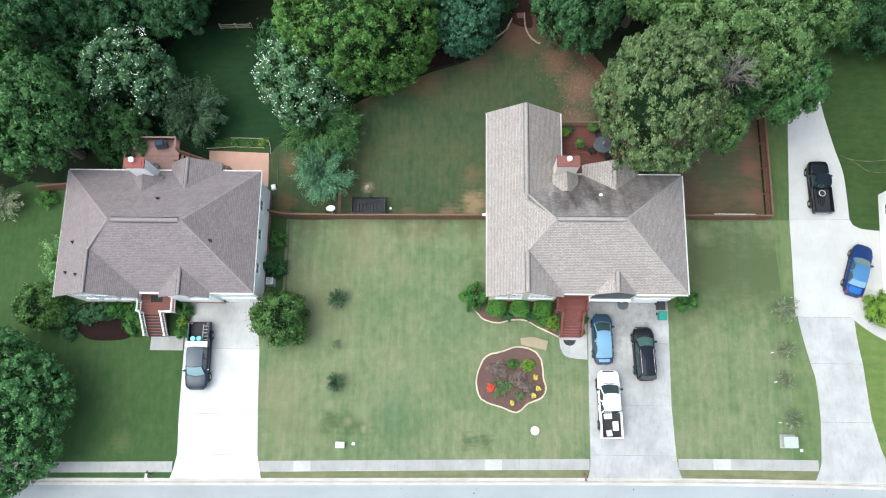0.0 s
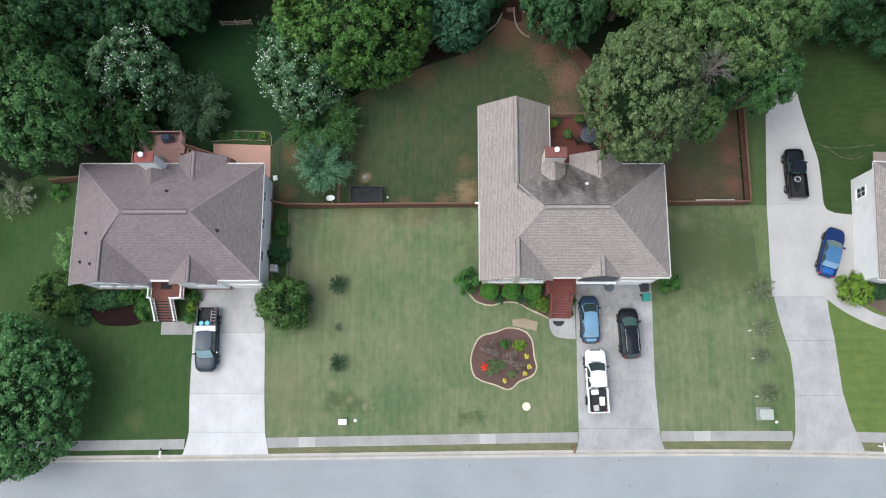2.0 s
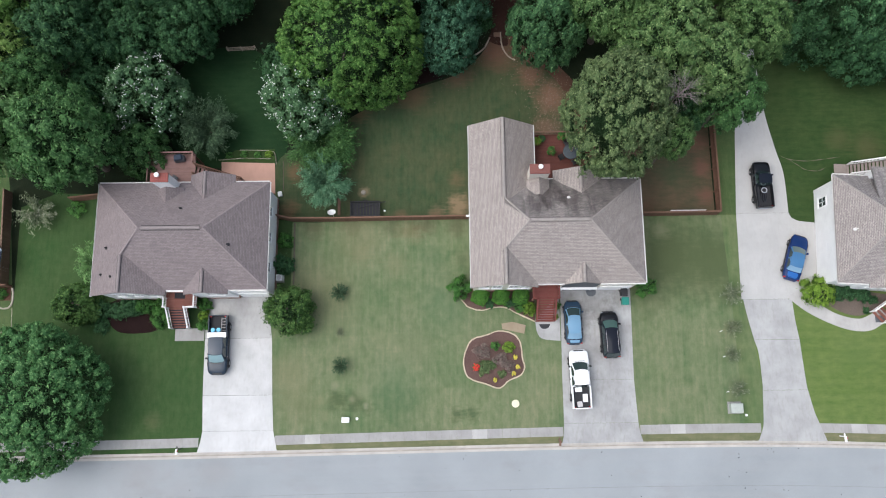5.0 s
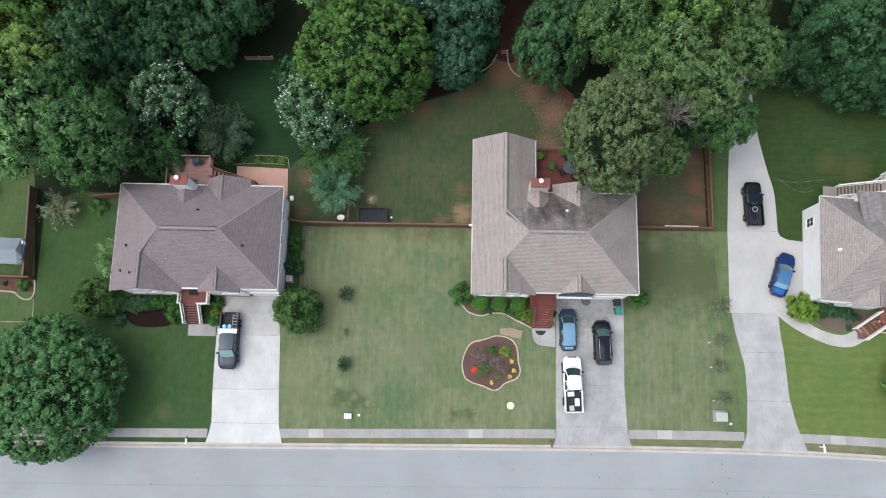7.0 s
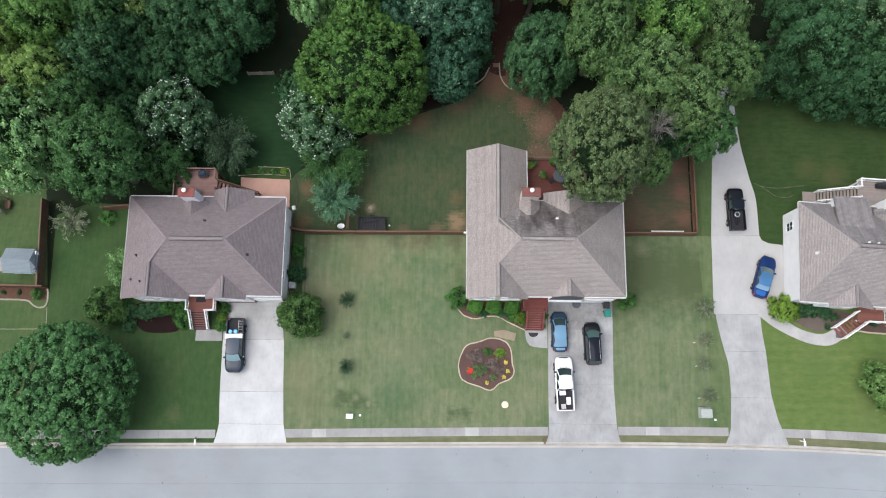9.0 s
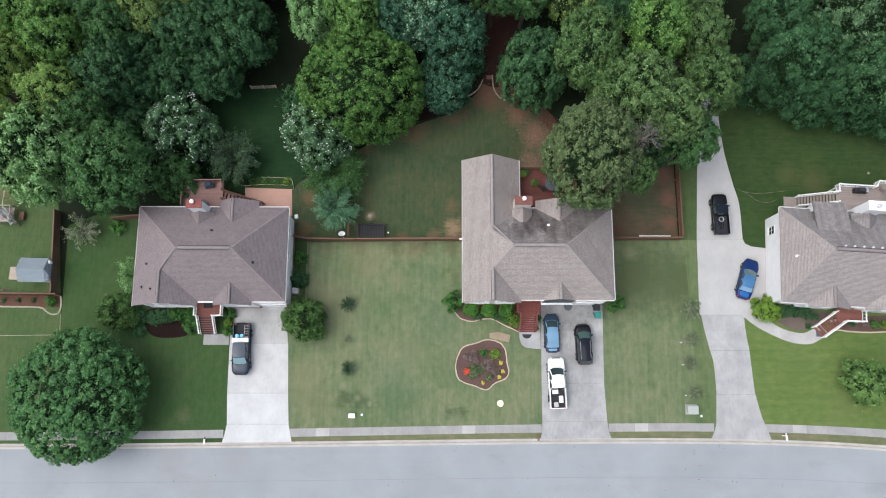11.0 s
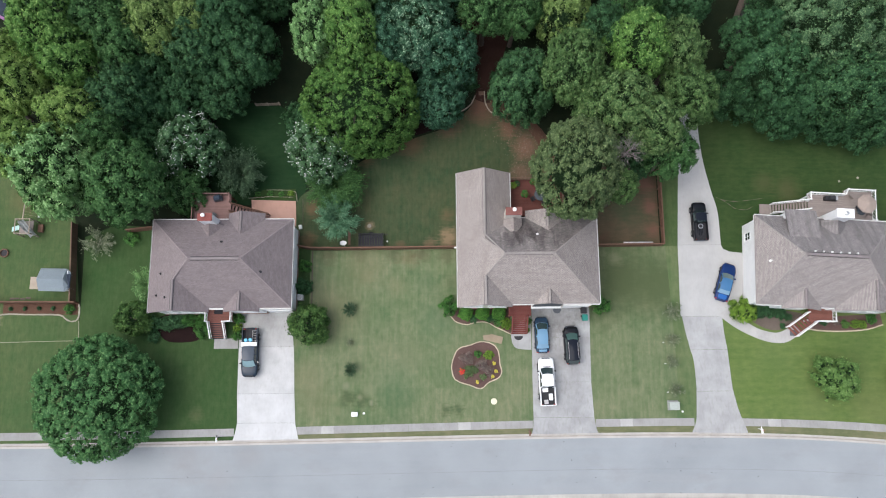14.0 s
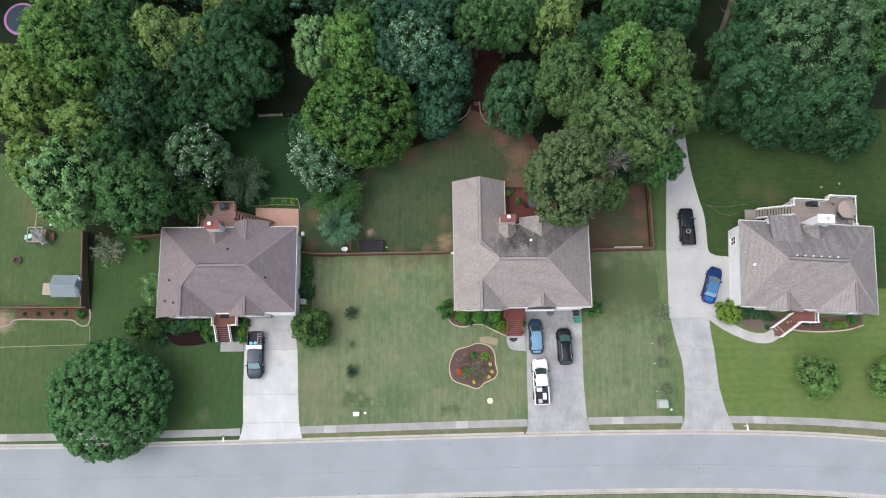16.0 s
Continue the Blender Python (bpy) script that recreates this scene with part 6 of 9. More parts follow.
def tree(x, y, r, top, kind, low=None, label="", category="tree", name="tree", group="", squash=1.0, flowers=0, turn=0.0):
    """A tree or shrub: r is the crown's radius, top its height, low the crown's lower edge."""
    k = TREE_COUNT[0]
    TREE_COUNT[0] += 1
    low = top * 0.30 if low is None else low
    t = thing(name, (x, y), 0, label, category, group)
    me, core, cen, lr = CROWN[kind][k % len(CROWN[kind])]
    h = (top - low) / 1.45
    cz = top - h
    m = Matrix.Translation((0, 0, cz)) @ Matrix.Rotation(turn, 4, "Z") @ Matrix.Diagonal((r * 1.02, r * 1.02 * squash, h, 1)) @ Matrix.Rotation(k * 1.7, 4, "Z")
    share("crown", me, t, m)
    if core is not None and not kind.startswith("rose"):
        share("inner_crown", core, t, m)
    tall = top * (0.42 if kind.startswith("fountain") else 1.0)
    share("trunk", TRUNKS[k % 3], t, Matrix.Rotation(k * 1.1, 4, "Z") @ Matrix.Diagonal((min(tall, r * 2.2), min(tall, r * 2.2), tall, 1)))
    if flowers:
        rng = np.random.default_rng(k)
        bm = bmesh.new()
        for i in range(flowers):
            j = rng.integers(len(cen))
            d = rng.normal(0, 1, 3) + cen[j] / np.linalg.norm(cen[j]) * 1.3 + np.array([0, 0, 0.3])
            d /= np.linalg.norm(d)
            q = m @ Vector(cen[j] + d * lr[j] * 1.12)
            up = Vector(d) * 0.16
            for k2 in range(3):
                o = up * (k2 / 3.0) + Vector(rng.normal(0, 0.03, 3))
                bmesh.ops.create_icosphere(bm, subdivisions=1, radius=0.048 - 0.011 * k2, matrix=Matrix.Translation(q + o))
        part("blossoms", bm, M["white_flower"], t, "clusters of small white blossoms")
    return t


# x, y, radius, depth over width, top, foot of the crown
FRONT = ((-39.1, -0.75, 6.75, 0.98, 9.4, 1.6, "maple", "large round dark green maple on the front lawn"),
         (-15.3, 7.7, 2.5, 1.05, 4.6, 0.5, "lawn_tree", "small rounded green tree beside the drive"),
         (47.5, 0.8, 2.65, 1.0, 4.8, 0.8, "young", "young green ornamental tree on the front lawn"),
         (56.6, 0.6, 2.5, 1.0, 4.8, 0.8, "young", "young green ornamental tree on the front lawn"))
# The dark kind puts shade from taller neighbours into screened trees' leaf colour.
WOODS = (
    (-43.4, 25.0, 4.60, 1.33, 15.1, 5.5, "pale", "tall pale green broadleaf tree at the woods' edge"),
    (-35.5, 23.2, 4.19, 1.29, 14.7, 6.1, "green", "round green broadleaf tree beside the deck"),
    (-37.3, 34.6, 3.82, 0.95, 12.6, 5.7, "grove", "blue-tinged green broadleaf tree in the woods"),
    (-37.1, 40.3, 2.89, 1.13, 13.2, 7.3, "green", "mid-green broadleaf tree in the woods"),
    (-42.9, 38.7, 3.77, 1.04, 14.5, 7.4, "bright", "bright green broadleaf tree in the woods"),
    (-45.4, 42.2, 3.97, 1.02, 16.7, 9.3, "bright", "bright green broadleaf tree in the woods"),
    (-48.6, 35.4, 3.11, 1.15, 13.6, 7.2, "gold", "yellow-green broadleaf tree in the woods"),
    (-42.5, 31.9, 3.74, 0.80, 13.4, 7.0, "gold", "yellow-green broadleaf tree in the woods"),
    (-47.3, 27.4, 3.04, 1.14, 14.0, 7.8, "gold", "yellow-green broadleaf tree in the woods"),
    (-39.2, 29.6, 2.85, 0.96, 12.1, 6.7, "green", "mid-green broadleaf tree in the woods"),
    (-33.4, 43.0, 3.39, 1.13, 14.9, 8.1, "feather", "pale feathery-leaved tree in the woods"),
    (-28.3, 40.6, 4.02, 1.04, 12.6, 5.1, "grove", "blue-tinged green broadleaf tree in the woods"),
    (-22.9, 40.2, 3.91, 1.15, 12.1, 4.4, "dark", "dark green tree in the woods, shade in its leaf colour"),
    (-25.1, 43.9, 3.87, 0.86, 13.0, 6.3, "dark", "dark green tree in the woods, shade in its leaf colour"),
    (-25.8, 36.0, 3.13, 1.02, 9.3, 3.3, "dark", "dark green tree in the woods, shade in its leaf colour"),
    (-31.0, 35.6, 3.42, 0.89, 8.8, 2.6, "dark", "dark green tree in the woods, shade in its leaf colour"),
    (-34.8, 34.2, 2.87, 1.11, 8.4, 2.6, "dark", "dark green tree in the woods, shade in its leaf colour"),
    (-35.9, 29.8, 2.73, 0.94, 7.4, 2.2, "dark", "dark green tree in the woods, shade in its leaf colour"),
    (-34.4, 37.9, 2.71, 1.07, 9.8, 4.3, "dark", "dark green tree in the woods, shade in its leaf colour"),
    (-39.9, 43.3, 3.69, 0.89, 14.0, 7.4, "green", "mid-green broadleaf tree in the woods"),
    (-29.1, 43.4, 2.64, 1.09, 13.0, 7.6, "feather", "pale feathery-leaved tree in the woods"),
    (-8.9, 34.0, 7.25, 0.87, 14.0, 1.7, "broad_yellow", "large yellow-green tree overhanging the backyard"),
    (-14.0, 41.4, 2.87, 1.38, 14.4, 8.0, "pale", "pale green broadleaf tree in the woods"),
    (-9.9, 41.3, 3.24, 1.34, 15.3, 8.2, "bright", "bright green broadleaf tree in the woods"),
    (-5.8, 40.8, 3.07, 1.45, 12.6, 5.6, "blue", "blue-green broadleaf tree in the woods"),
    (-1.7, 41.7, 3.57, 1.24, 14.0, 6.6, "magnolia", "blue-green magnolia-like tree with pale leaf tips"),
    (1.4, 39.6, 3.6, 1.19, 12.1, 4.5, "blue", "blue-green broadleaf tree in the woods"),
    (0.4, 35.0, 3.56, 0.94, 8.8, 2.3, "blue", "blue-green broadleaf tree in the woods"),
    (6.2, 44.8, 3.3, 1.0, 14.0, 7.4, "green", "mid-green broadleaf tree in the woods"),
    (9.9, 44.6, 2.85, 1.1, 13.0, 7.0, "green", "mid-green broadleaf tree in the woods"),
    (10.75, 36.1, 3.9, 1.24, 11.6, 3.4, "grove", "dark green tree beside the woodland path"),
    (16.3, 37.0, 3.63, 1.26, 14.9, 7.4, "sage", "sage yellow broadleaf tree in the woods"),
    (23.8, 39.2, 3.85, 1.04, 16.0, 8.7, "bright", "bright green broadleaf tree in the woods"),
    (29.0, 39.0, 2.86, 1.32, 14.0, 7.7, "pale_sage", "pale sage-green broadleaf tree in the woods"),
    (20.1, 42.0, 2.62, 1.08, 13.5, 8.2, "dark", "dark green broadleaf tree in the woods"),
    (21.3, 31.5, 4.20, 1.06, 15.6, 7.7, "pale_sage", "sage yellow broadleaf tree in the woods"),
    (25.1, 29.2, 2.88, 1.28, 15.3, 9.1, "pale_sage", "sage yellow broadleaf tree in the woods"),
    (29.7, 33.5, 2.97, 1.38, 13.8, 7.1, "sage", "sage yellow broadleaf tree in the woods"),
    (27.7, 27.3, 2.99, 1.14, 11.7, 5.6, "green", "mid-green broadleaf tree in the woods"),
    (18.8, 34.3, 2.99, 1.16, 13.0, 6.9, "sage", "sage yellow broadleaf tree in the woods"),
    (16.15, 24.3, 3.95, 1.62, 17.3, 7.6, "broad_oak", "tall grey-green oak leaning over the deck"),
    (21.6, 22.6, 1.71, 1.21, 12.1, 7.8, "sage", "grey-green tree beside the side yard"),
    (24.8, 27.3, 2.29, 1.10, 7.9, 3.1, "dark", "dark green tree in the woods, shade in its leaf colour"),
    # Light is in the leaf colours here: paler tall crown, darker skirt trees.
    (46.9, 41.4, 7.1, 0.92, 16.9, 4.5, "broad_grove", "tall green tree in the grove behind the lawn"),
    (40.4, 36.9, 4.64, 1.01, 13.5, 5.1, "dark", "tall dark green tree in the grove behind the lawn"),
    (48.6, 34.6, 4.67, 0.95, 14.9, 6.7, "grove", "tall green tree in the grove behind the lawn"),
    (43.1, 33.7, 3.85, 0.87, 8.4, 1.7, "dark", "dark green low tree in the grove"),
    (49.7, 33.0, 4.29, 0.75, 8.0, 1.0, "dark", "dark green low tree in the grove"),
    (37.4, 36.1, 2.93, 1.26, 7.4, 1.1, "dark", "dark green low tree in the grove"),
    (53.9, 32.0, 3.85, 0.75, 7.9, 1.5, "dark", "dark green low tree in the grove"),
    (38.7, 40.9, 3.47, 1.16, 12.6, 5.6, "dark", "dark green tree in the grove"),
    (53.8, 42.3, 4.68, 1.23, 14.4, 5.1, "green", "tall green tree in the grove behind the lawn"),
    (44.8, 35.1, 4.28, 0.86, 11.6, 4.2, "dark", "tall dark green tree in the grove behind the lawn"),
    (-52.1, 40.4, 2.9, 1.0, 11.0, 5.0, "gold", "yellow-green broadleaf tree in the woods"),
    (-52.4, 34.6, 2.7, 1.1, 10.0, 4.0, "gold", "yellow-green broadleaf tree in the woods"),
    (15.8, 44.6, 3.26, 1.17, 13.0, 6.4, "feather", "pale feathery-leaved tree in the woods"),
    (12.1, 47.3, 3.16, 1.13, 12.1, 5.7, "green", "mid-green broadleaf tree in the woods"),
    (24.8, 46.7, 3.12, 0.98, 13.0, 7.1, "green", "mid-green broadleaf tree in the woods"),
    (30.7, 46.8, 3.75, 1.00, 12.1, 5.1, "dark", "dark green tree in the woods, shade in its leaf colour"),
    (-4.0, 46.9, 4.01, 0.89, 12.6, 5.6, "blue", "blue-green broadleaf tree in the woods"),
    (0.6, 46.7, 3.13, 1.08, 12.6, 6.4, "blue", "blue-green broadleaf tree in the woods"),
    (-21.5, 48.7, 3.25, 0.99, 9.3, 3.2, "dark", "dark green tree in the woods, shade in its leaf colour"),
    (-26.7, 48.5, 3.06, 0.93, 10.2, 4.5, "feather", "pale feathery-leaved tree in the woods"),
    (-39.8, 48.6, 3.46, 1.00, 11.6, 5.1, "green", "mid-green broadleaf tree in the woods"),
    (-8.7, 47.1, 3.15, 1.08, 12.1, 5.9, "green", "mid-green broadleaf tree in the woods"),
    (42.5, 46.9, 3.79, 0.95, 11.2, 4.3, "dark", "dark green tree in the woods, shade in its leaf colour"),
)
for x, y, r, squash, top, low, kind, label in FRONT:
    tree(x, y, r, top, kind, low, label, squash=squash)
for x, y, r, squash, top, low, kind, label in WOODS:
    tree(x, y, r * 0.97, top, kind, low, label, group="grove" if "grove" in label else "woods", squash=squash, turn=0.42 if kind == "broad_oak" else 0.0)
# farther woods
rng_w = random.Random(4)
for row, y in enumerate((53.0, 59.0)):
    for k in range(17):
        x = -66 + 8.2 * k + rng_w.uniform(-2, 2) + (4 if row % 2 else 0)
        kind = rng_w.choice(("green", "green", "blue", "dark", "olive", "yellow")) if x > -36 else rng_w.choice(("bright", "green", "bright"))
        if -62 < x < -52.5 or (row == 0 and (3.5 < x < 8.5 or 37 < x < 42.5)):
            continue
        tree(x, y + rng_w.uniform(-1.5, 1.5), rng_w.uniform(4.0, 5.6), rng_w.uniform(11, 15), "far_" + kind, 3.0, "green broadleaf tree in the far woods", group="far woods")
# flowering and small trees behind the houses
tree(-30.6, 24.0, 2.9, 6.5, "green", 0.6, "leafy green tree leaning over the deck rail", squash=0.85)
tree(-30.4, 29.6, 3.9, 8.0, "myrtle", 1.6, "crape myrtle with white blossoms", squash=1.12, flowers=430)
tree(-14.0, 29.1, 4.2, 8.5, "myrtle", 2.0, "crape myrtle with white blossoms", squash=0.91, flowers=430)
tree(-24.4, 26.7, 3.0, 4.6, "fountain_dull", 0.4, "dull grey-green spreading shrub by the deck stairs", "shrub", "shrub")
tree(-12.4, 25.0, 3.7, 4.4, "fountain_fern", 0.4, "leafy green shrub beside the back lawn", "shrub", "shrub")
tree(-12.1, 20.7, 2.7, 5.0, "fountain_teal", 0.8, "small blue-green tree by the fence")
for x, y, r in ((4.6, 39.3, 1.3), (8.3, 39.6, 1.2)):
    tree(x, y, r, 1.6, "small_dark", 0.1, "dark green shrub beside the woodland path", "shrub", "shrub")
tree(-17.0, 33.5, 2.4, 5.0, "small_dark", 0.3, "dark green shrub at the lawn's edge", "shrub", "shrub")
tree(-35.5, 12.7, 1.45, 3.6, "fountain_wall", 0.2, "pale grey-green shrub beside the wall", "shrub", "shrub", squash=1.45)
tree(-36.8, 8.6, 2.3, 3.6, "lawn_tree", 0.2, "spreading yellow-green shrub at the house corner", "shrub", "shrub")
tree(-34.7, 7.9, 1.1, 1.6, "small_dark", 0.1, "dark green shrub under the front windows", "shrub", "shrub")
tree(-42.0, 18.2, 2.1, 2.6, "fountain_pale", 0.2, "straggly brownish half-bare shrub by the fence", "shrub", "shrub")
tree(-38.2, 18.7, 1.0, 0.8, "shrub", 0.1, "low green shrub by the fence", "shrub", "shrub")
tree(-16.4, 12.4, 1.2, 1.8, "small_dark", 0.1, "dark green shrub beside the wall", "shrub", "shrub")
tree(-16.2, 15.0, 0.9, 1.4, "shrub", 0.1, "green shrub beside the wall", "shrub", "shrub")


# ---- vehicles: +y is ahead, the origin lies on the ground below the middle ----
def skin(bm, rings):
    """A closed loft over rings of equal length."""
    vs = [[bm.verts.new(p) for p in ring] for ring in rings]
    n = len(vs[0])
    for a, b in zip(vs, vs[1:]):
        for i in range(n):
            j = (i + 1) % n
            bm.faces.new((a[i], a[j], b[j], b[i]))
    bm.faces.new(vs[0][::-1])
    bm.faces.new(vs[-1])
    bmesh.ops.recalc_face_normals(bm, faces=bm.faces[:])
    return bm


def body_ring(y, w, low, belt, deck):
    half = [(0, low), (w * 0.86, low), (w * 0.97, low + 0.12), (w, (low + belt) / 2 + 0.05), (w * 0.975, belt - 0.06), (w * 0.90, belt + (deck - belt) * 0.35), (w * 0.80, belt + (deck - belt) * 0.8), (w * 0.45, deck - 0.012), (0, deck)]
    return [(x, y, z) for x, z in half] + [(-x, y, z) for x, z in half[-2:0:-1]]


def panel(q, out, thick=0.012, inset=0.08):
    """A pane that follows four corners, a little proud of the surface and inset from its edges."""
    q = [Vector(p) for p in q]
    c = sum(q, Vector()) / 4
    q = [c + (p - c) * (1 - inset) for p in q]
    n = (q[1] - q[0]).cross(q[2] - q[0]).normalized()
    if n.dot(Vector(out)) < 0:
        n = -n
    bm = bmesh.new()
    a = [bm.verts.new(p + n * thick) for p in q]
    b = [bm.verts.new(p - n * 0.01) for p in q]
    bm.faces.new(a)
    bm.faces.new(b[::-1])
    for i in range(4):
        j = (i + 1) % 4
        bm.faces.new((a[i], b[i], b[j], a[j]))
    bmesh.ops.recalc_face_normals(bm, faces=bm.faces[:])
    return bm


def curved_pane(base, top, side, off=0.022):
    """Curved glass between a base and a top line, each (half width, y, z, bulge, crown); side is +1 ahead, -1 behind."""
    bm = bmesh.new()
    rows = []
    for f in (0.07, 0.5, 0.94):
        row = []
        for i in range(9):
            u = (i / 4 - 1) * 0.93
            p = [Vector((h * u, y + side * b * (1 - u * u), z + c * (1 - u * u))) for h, y, z, b, c in (base, top)]
            row.append(bm.verts.new(p[0].lerp(p[1], f) + Vector((0, side * off * 0.7, off))))
        rows.append(row)
    for a, b in zip(rows, rows[1:]):
        for i in range(8):
            bm.faces.new((a[i], a[i + 1], b[i + 1], b[i]))
    bmesh.ops.recalc_face_normals(bm, faces=bm.faces[:])
    bmesh.ops.solidify(bm, geom=bm.faces[:], thickness=0.012)
    return bm


def wheel_mesh(r, w):
    bm = bmesh.new()
    prof = [(r * 0.62, -w / 2), (r * 0.94, -w / 2), (r, -w * 0.36), (r, w * 0.36), (r * 0.94, w / 2), (r * 0.62, w / 2)]
    lathe(bm, prof, 20)
    bm.transform(Matrix.Rotation(radians(90), 4, "Y"))
    rim = bmesh.new()
    lathe(rim, [(r * 0.60, -w * 0.46), (r * 0.60, w * 0.40), (r * 0.50, w * 0.47), (r * 0.18, w * 0.42), (r * 0.12, w * 0.50)], 16)
    for k in range(5):
        a = 2 * math.pi * k / 5
        tube(rim, (0.15 * r * math.cos(a), 0.15 * r * math.sin(a), w * 0.47), (0.52 * r * math.cos(a), 0.52 * r * math.sin(a), w * 0.49), 0.045 * r / 0.33, 0.035, 5)
    rim.transform(Matrix.Rotation(radians(90), 4, "Y"))
    return bm, rim


def vehicle(name, at, turn, L, W, paint, stations, cabin, label, category, wheels, belt=0.86, low=0.28, r=0.33, bed=None, bumper="paint", roof_rails=False, trim_low=True, top="", shield="car_glass", rear="car_glass", boot=""):
    """stations: (place along the length -0.5..0.5, width factor, deck height); cabin: rear base, front base, rear roof, front roof (metres), roof height, panes a side."""
    v = thing(name, at, turn, label, category)
    w = W / 2
    P = M[paint]
    bm = bmesh.new()
    skin(bm, [body_ring(t * L, w * k, low if abs(t) < 0.46 else low + 0.08, min(belt, d - 0.06), d) for t, k, d in stations])
    body = part("body", bm, P, v, smooth=35)
    yb0, yb1, yr0, yr1, zr, panes = cabin
    zb = belt + 0.01
    wb, wr = w * 0.89, w * 0.70
    # cabin with a slightly crowned roof
    bm = bmesh.new()
    def ring(y, half, z, crown, bulge=0.0):
        return [(half, y, z), (half * 0.5, y + bulge * 0.75, z + crown * 0.75), (0, y + bulge, z + crown), (-half * 0.5, y + bulge * 0.75, z + crown * 0.75), (-half, y, z)]
    rows = [ring(yb0, wb * 0.95, zb, 0.0, -0.08), ring(yr0, wr, zr - 0.05, 0.03, -0.06), ring(yr0 * 0.6 + yr1 * 0.4, wr * 1.03, zr, 0.035), ring(yr1, wr * 0.98, zr - 0.03, 0.03, 0.10), ring(yb1, wb * 0.93, zb, 0.02, 0.16)]
    vs = [[bm.verts.new(p) for p in q] for q in rows]
    for a, b in zip(vs, vs[1:]):
        for i in range(4):
            bm.faces.new((a[i], a[i + 1], b[i + 1], b[i]))
    lo = [[bm.verts.new((s * wb, y, zb - 0.06)) for y in (yb0 - 0.02, yr0, yr0 * 0.6 + yr1 * 0.4, yr1, yb1 + 0.02)] for s in (1, -1)]
    for s, col in ((0, 0), (1, 4)):
        for i in range(4):
            bm.faces.new((vs[i][col], vs[i + 1][col], lo[s][i + 1], lo[s][i]))
    bmesh.ops.recalc_face_normals(bm, faces=bm.faces[:])
    part("roof", bm, M[top] if top else P, v, smooth=40)
    g = M["car_glass"]
    part("windshield", curved_pane((wb * 0.93, yb1, zb, 0.16, 0.02), (wr * 0.98, yr1, zr - 0.03, 0.10, 0.03), 1), M[shield], v, "reflective windshield", smooth=50)
    part("rear_window", curved_pane((wb * 0.95, yb0, zb, 0.08, 0.0), (wr, yr0, zr - 0.05, 0.06, 0.03), -1), M[rear], v, smooth=50)
    for s in (1, -1):
        for k in range(panes):
            a0, a1 = k / panes, (k + 1) / panes
            lowy = lambda t: yb0 + (yb1 - 0.08 - yb0) * t
            topy = lambda t: yr0 + (yr1 - yr0) * t
            part("side_window", panel([(s * wb * 0.985, lowy(a0), zb + 0.03), (s * wb * 0.985, lowy(a1), zb + 0.03), (s * wr * 1.0, topy(a1), zr - 0.06), (s * wr * 1.0, topy(a0), zr - 0.06)], (s, 0, 0.4), 0.016, 0.12), g, v)
        bm = boxed(s * (w * 0.93), yb1 - 0.42, belt - 0.02, s * (w + 0.16), yb1 - 0.24, belt + 0.15, 0.03)
        m = part("mirror", bm, P if category == "car" else M["black_plastic"], v)
        part("mirror_glass", boxed(s * (w + 0.02), yb1 - 0.435, belt, s * (w + 0.14), yb1 - 0.421, belt + 0.12), M["chrome"], m)
        part("headlight", boxed(s * w * 0.5, L * 0.452, belt - 0.34, s * w * 0.76, L * 0.482, belt - 0.2, 0.02), M["lamp"], v)
        part("tail_light", boxed(s * w * 0.62, -L * 0.492, belt - 0.22, s * w * 0.88, -L * 0.465, belt - 0.02, 0.02), M["tail"], v)
        part("sill", boxed(s * w * 0.9, -L * 0.24, low - 0.05, s * w * 0.985, L * 0.24, low + 0.06), M["black_plastic"], v)
        for k in range(2):
            part("door_handle", boxed(s * w * 0.97, yb0 + (yb1 - yb0) * (0.28 + 0.36 * k), belt - 0.12, s * (w + 0.02), yb0 + (yb1 - yb0) * (0.28 + 0.36 * k) + 0.18, belt - 0.08), M["black_plastic"], v)
        if roof_rails:
            bm = bmesh.new()
            tube(bm, (s * wr * 0.86, yr0 + 0.15, zr + 0.05), (s * wr * 0.86, yr1 - 0.2, zr + 0.05), 0.016, sides=6)
            part("roof_rail", bm, M["gutter_grey"], v)
    # bonnet and boot lids follow the deck, a little proud of it, with open seams round them
    def deck_at(y):
        t = y / L
        for (t0, k0, d0), (t1, k1, d1) in zip(stations, stations[1:]):
            if t0 <= t <= t1:
                f = (t - t0) / (t1 - t0)
                return w * (k0 + (k1 - k0) * f), d0 + (d1 - d0) * f
    def lid(nm, ya, yb, mat):
        bm = bmesh.new()
        rows = []
        for i in range(6):
            y = ya + (yb - ya) * i / 5
            ww, dd = deck_at(y)
            edge_in = 0.94 if i in (0, 5) else 1.0
            rows.append([bm.verts.new((ww * u * edge_in, y, dd + 0.014 - (0.0 if abs(u) < 0.3 else 0.012 if abs(u) < 0.6 else 0.05))) for u in (-0.76, -0.5, -0.45, 0.0, 0.45, 0.5, 0.76)])
        for a, b in zip(rows, rows[1:]):
            for i in range(6):
                bm.faces.new((a[i], a[i + 1], b[i + 1], b[i]))
        bmesh.ops.recalc_face_normals(bm, faces=bm.faces[:])
        bmesh.ops.solidify(bm, geom=bm.faces[:], thickness=0.02)
        part(nm, bm, mat, v, smooth=50)
    lid("bonnet", yb1 + 0.24, L * 0.462, P)
    if boot:
        lid("boot_lid", -L * 0.47, yb0 - 0.13, M[boot])
    part("grille", boxed(-w * 0.48, L * 0.47, belt - 0.34, w * 0.48, L * 0.492, belt - 0.14, 0.02), M["black_plastic"], v)
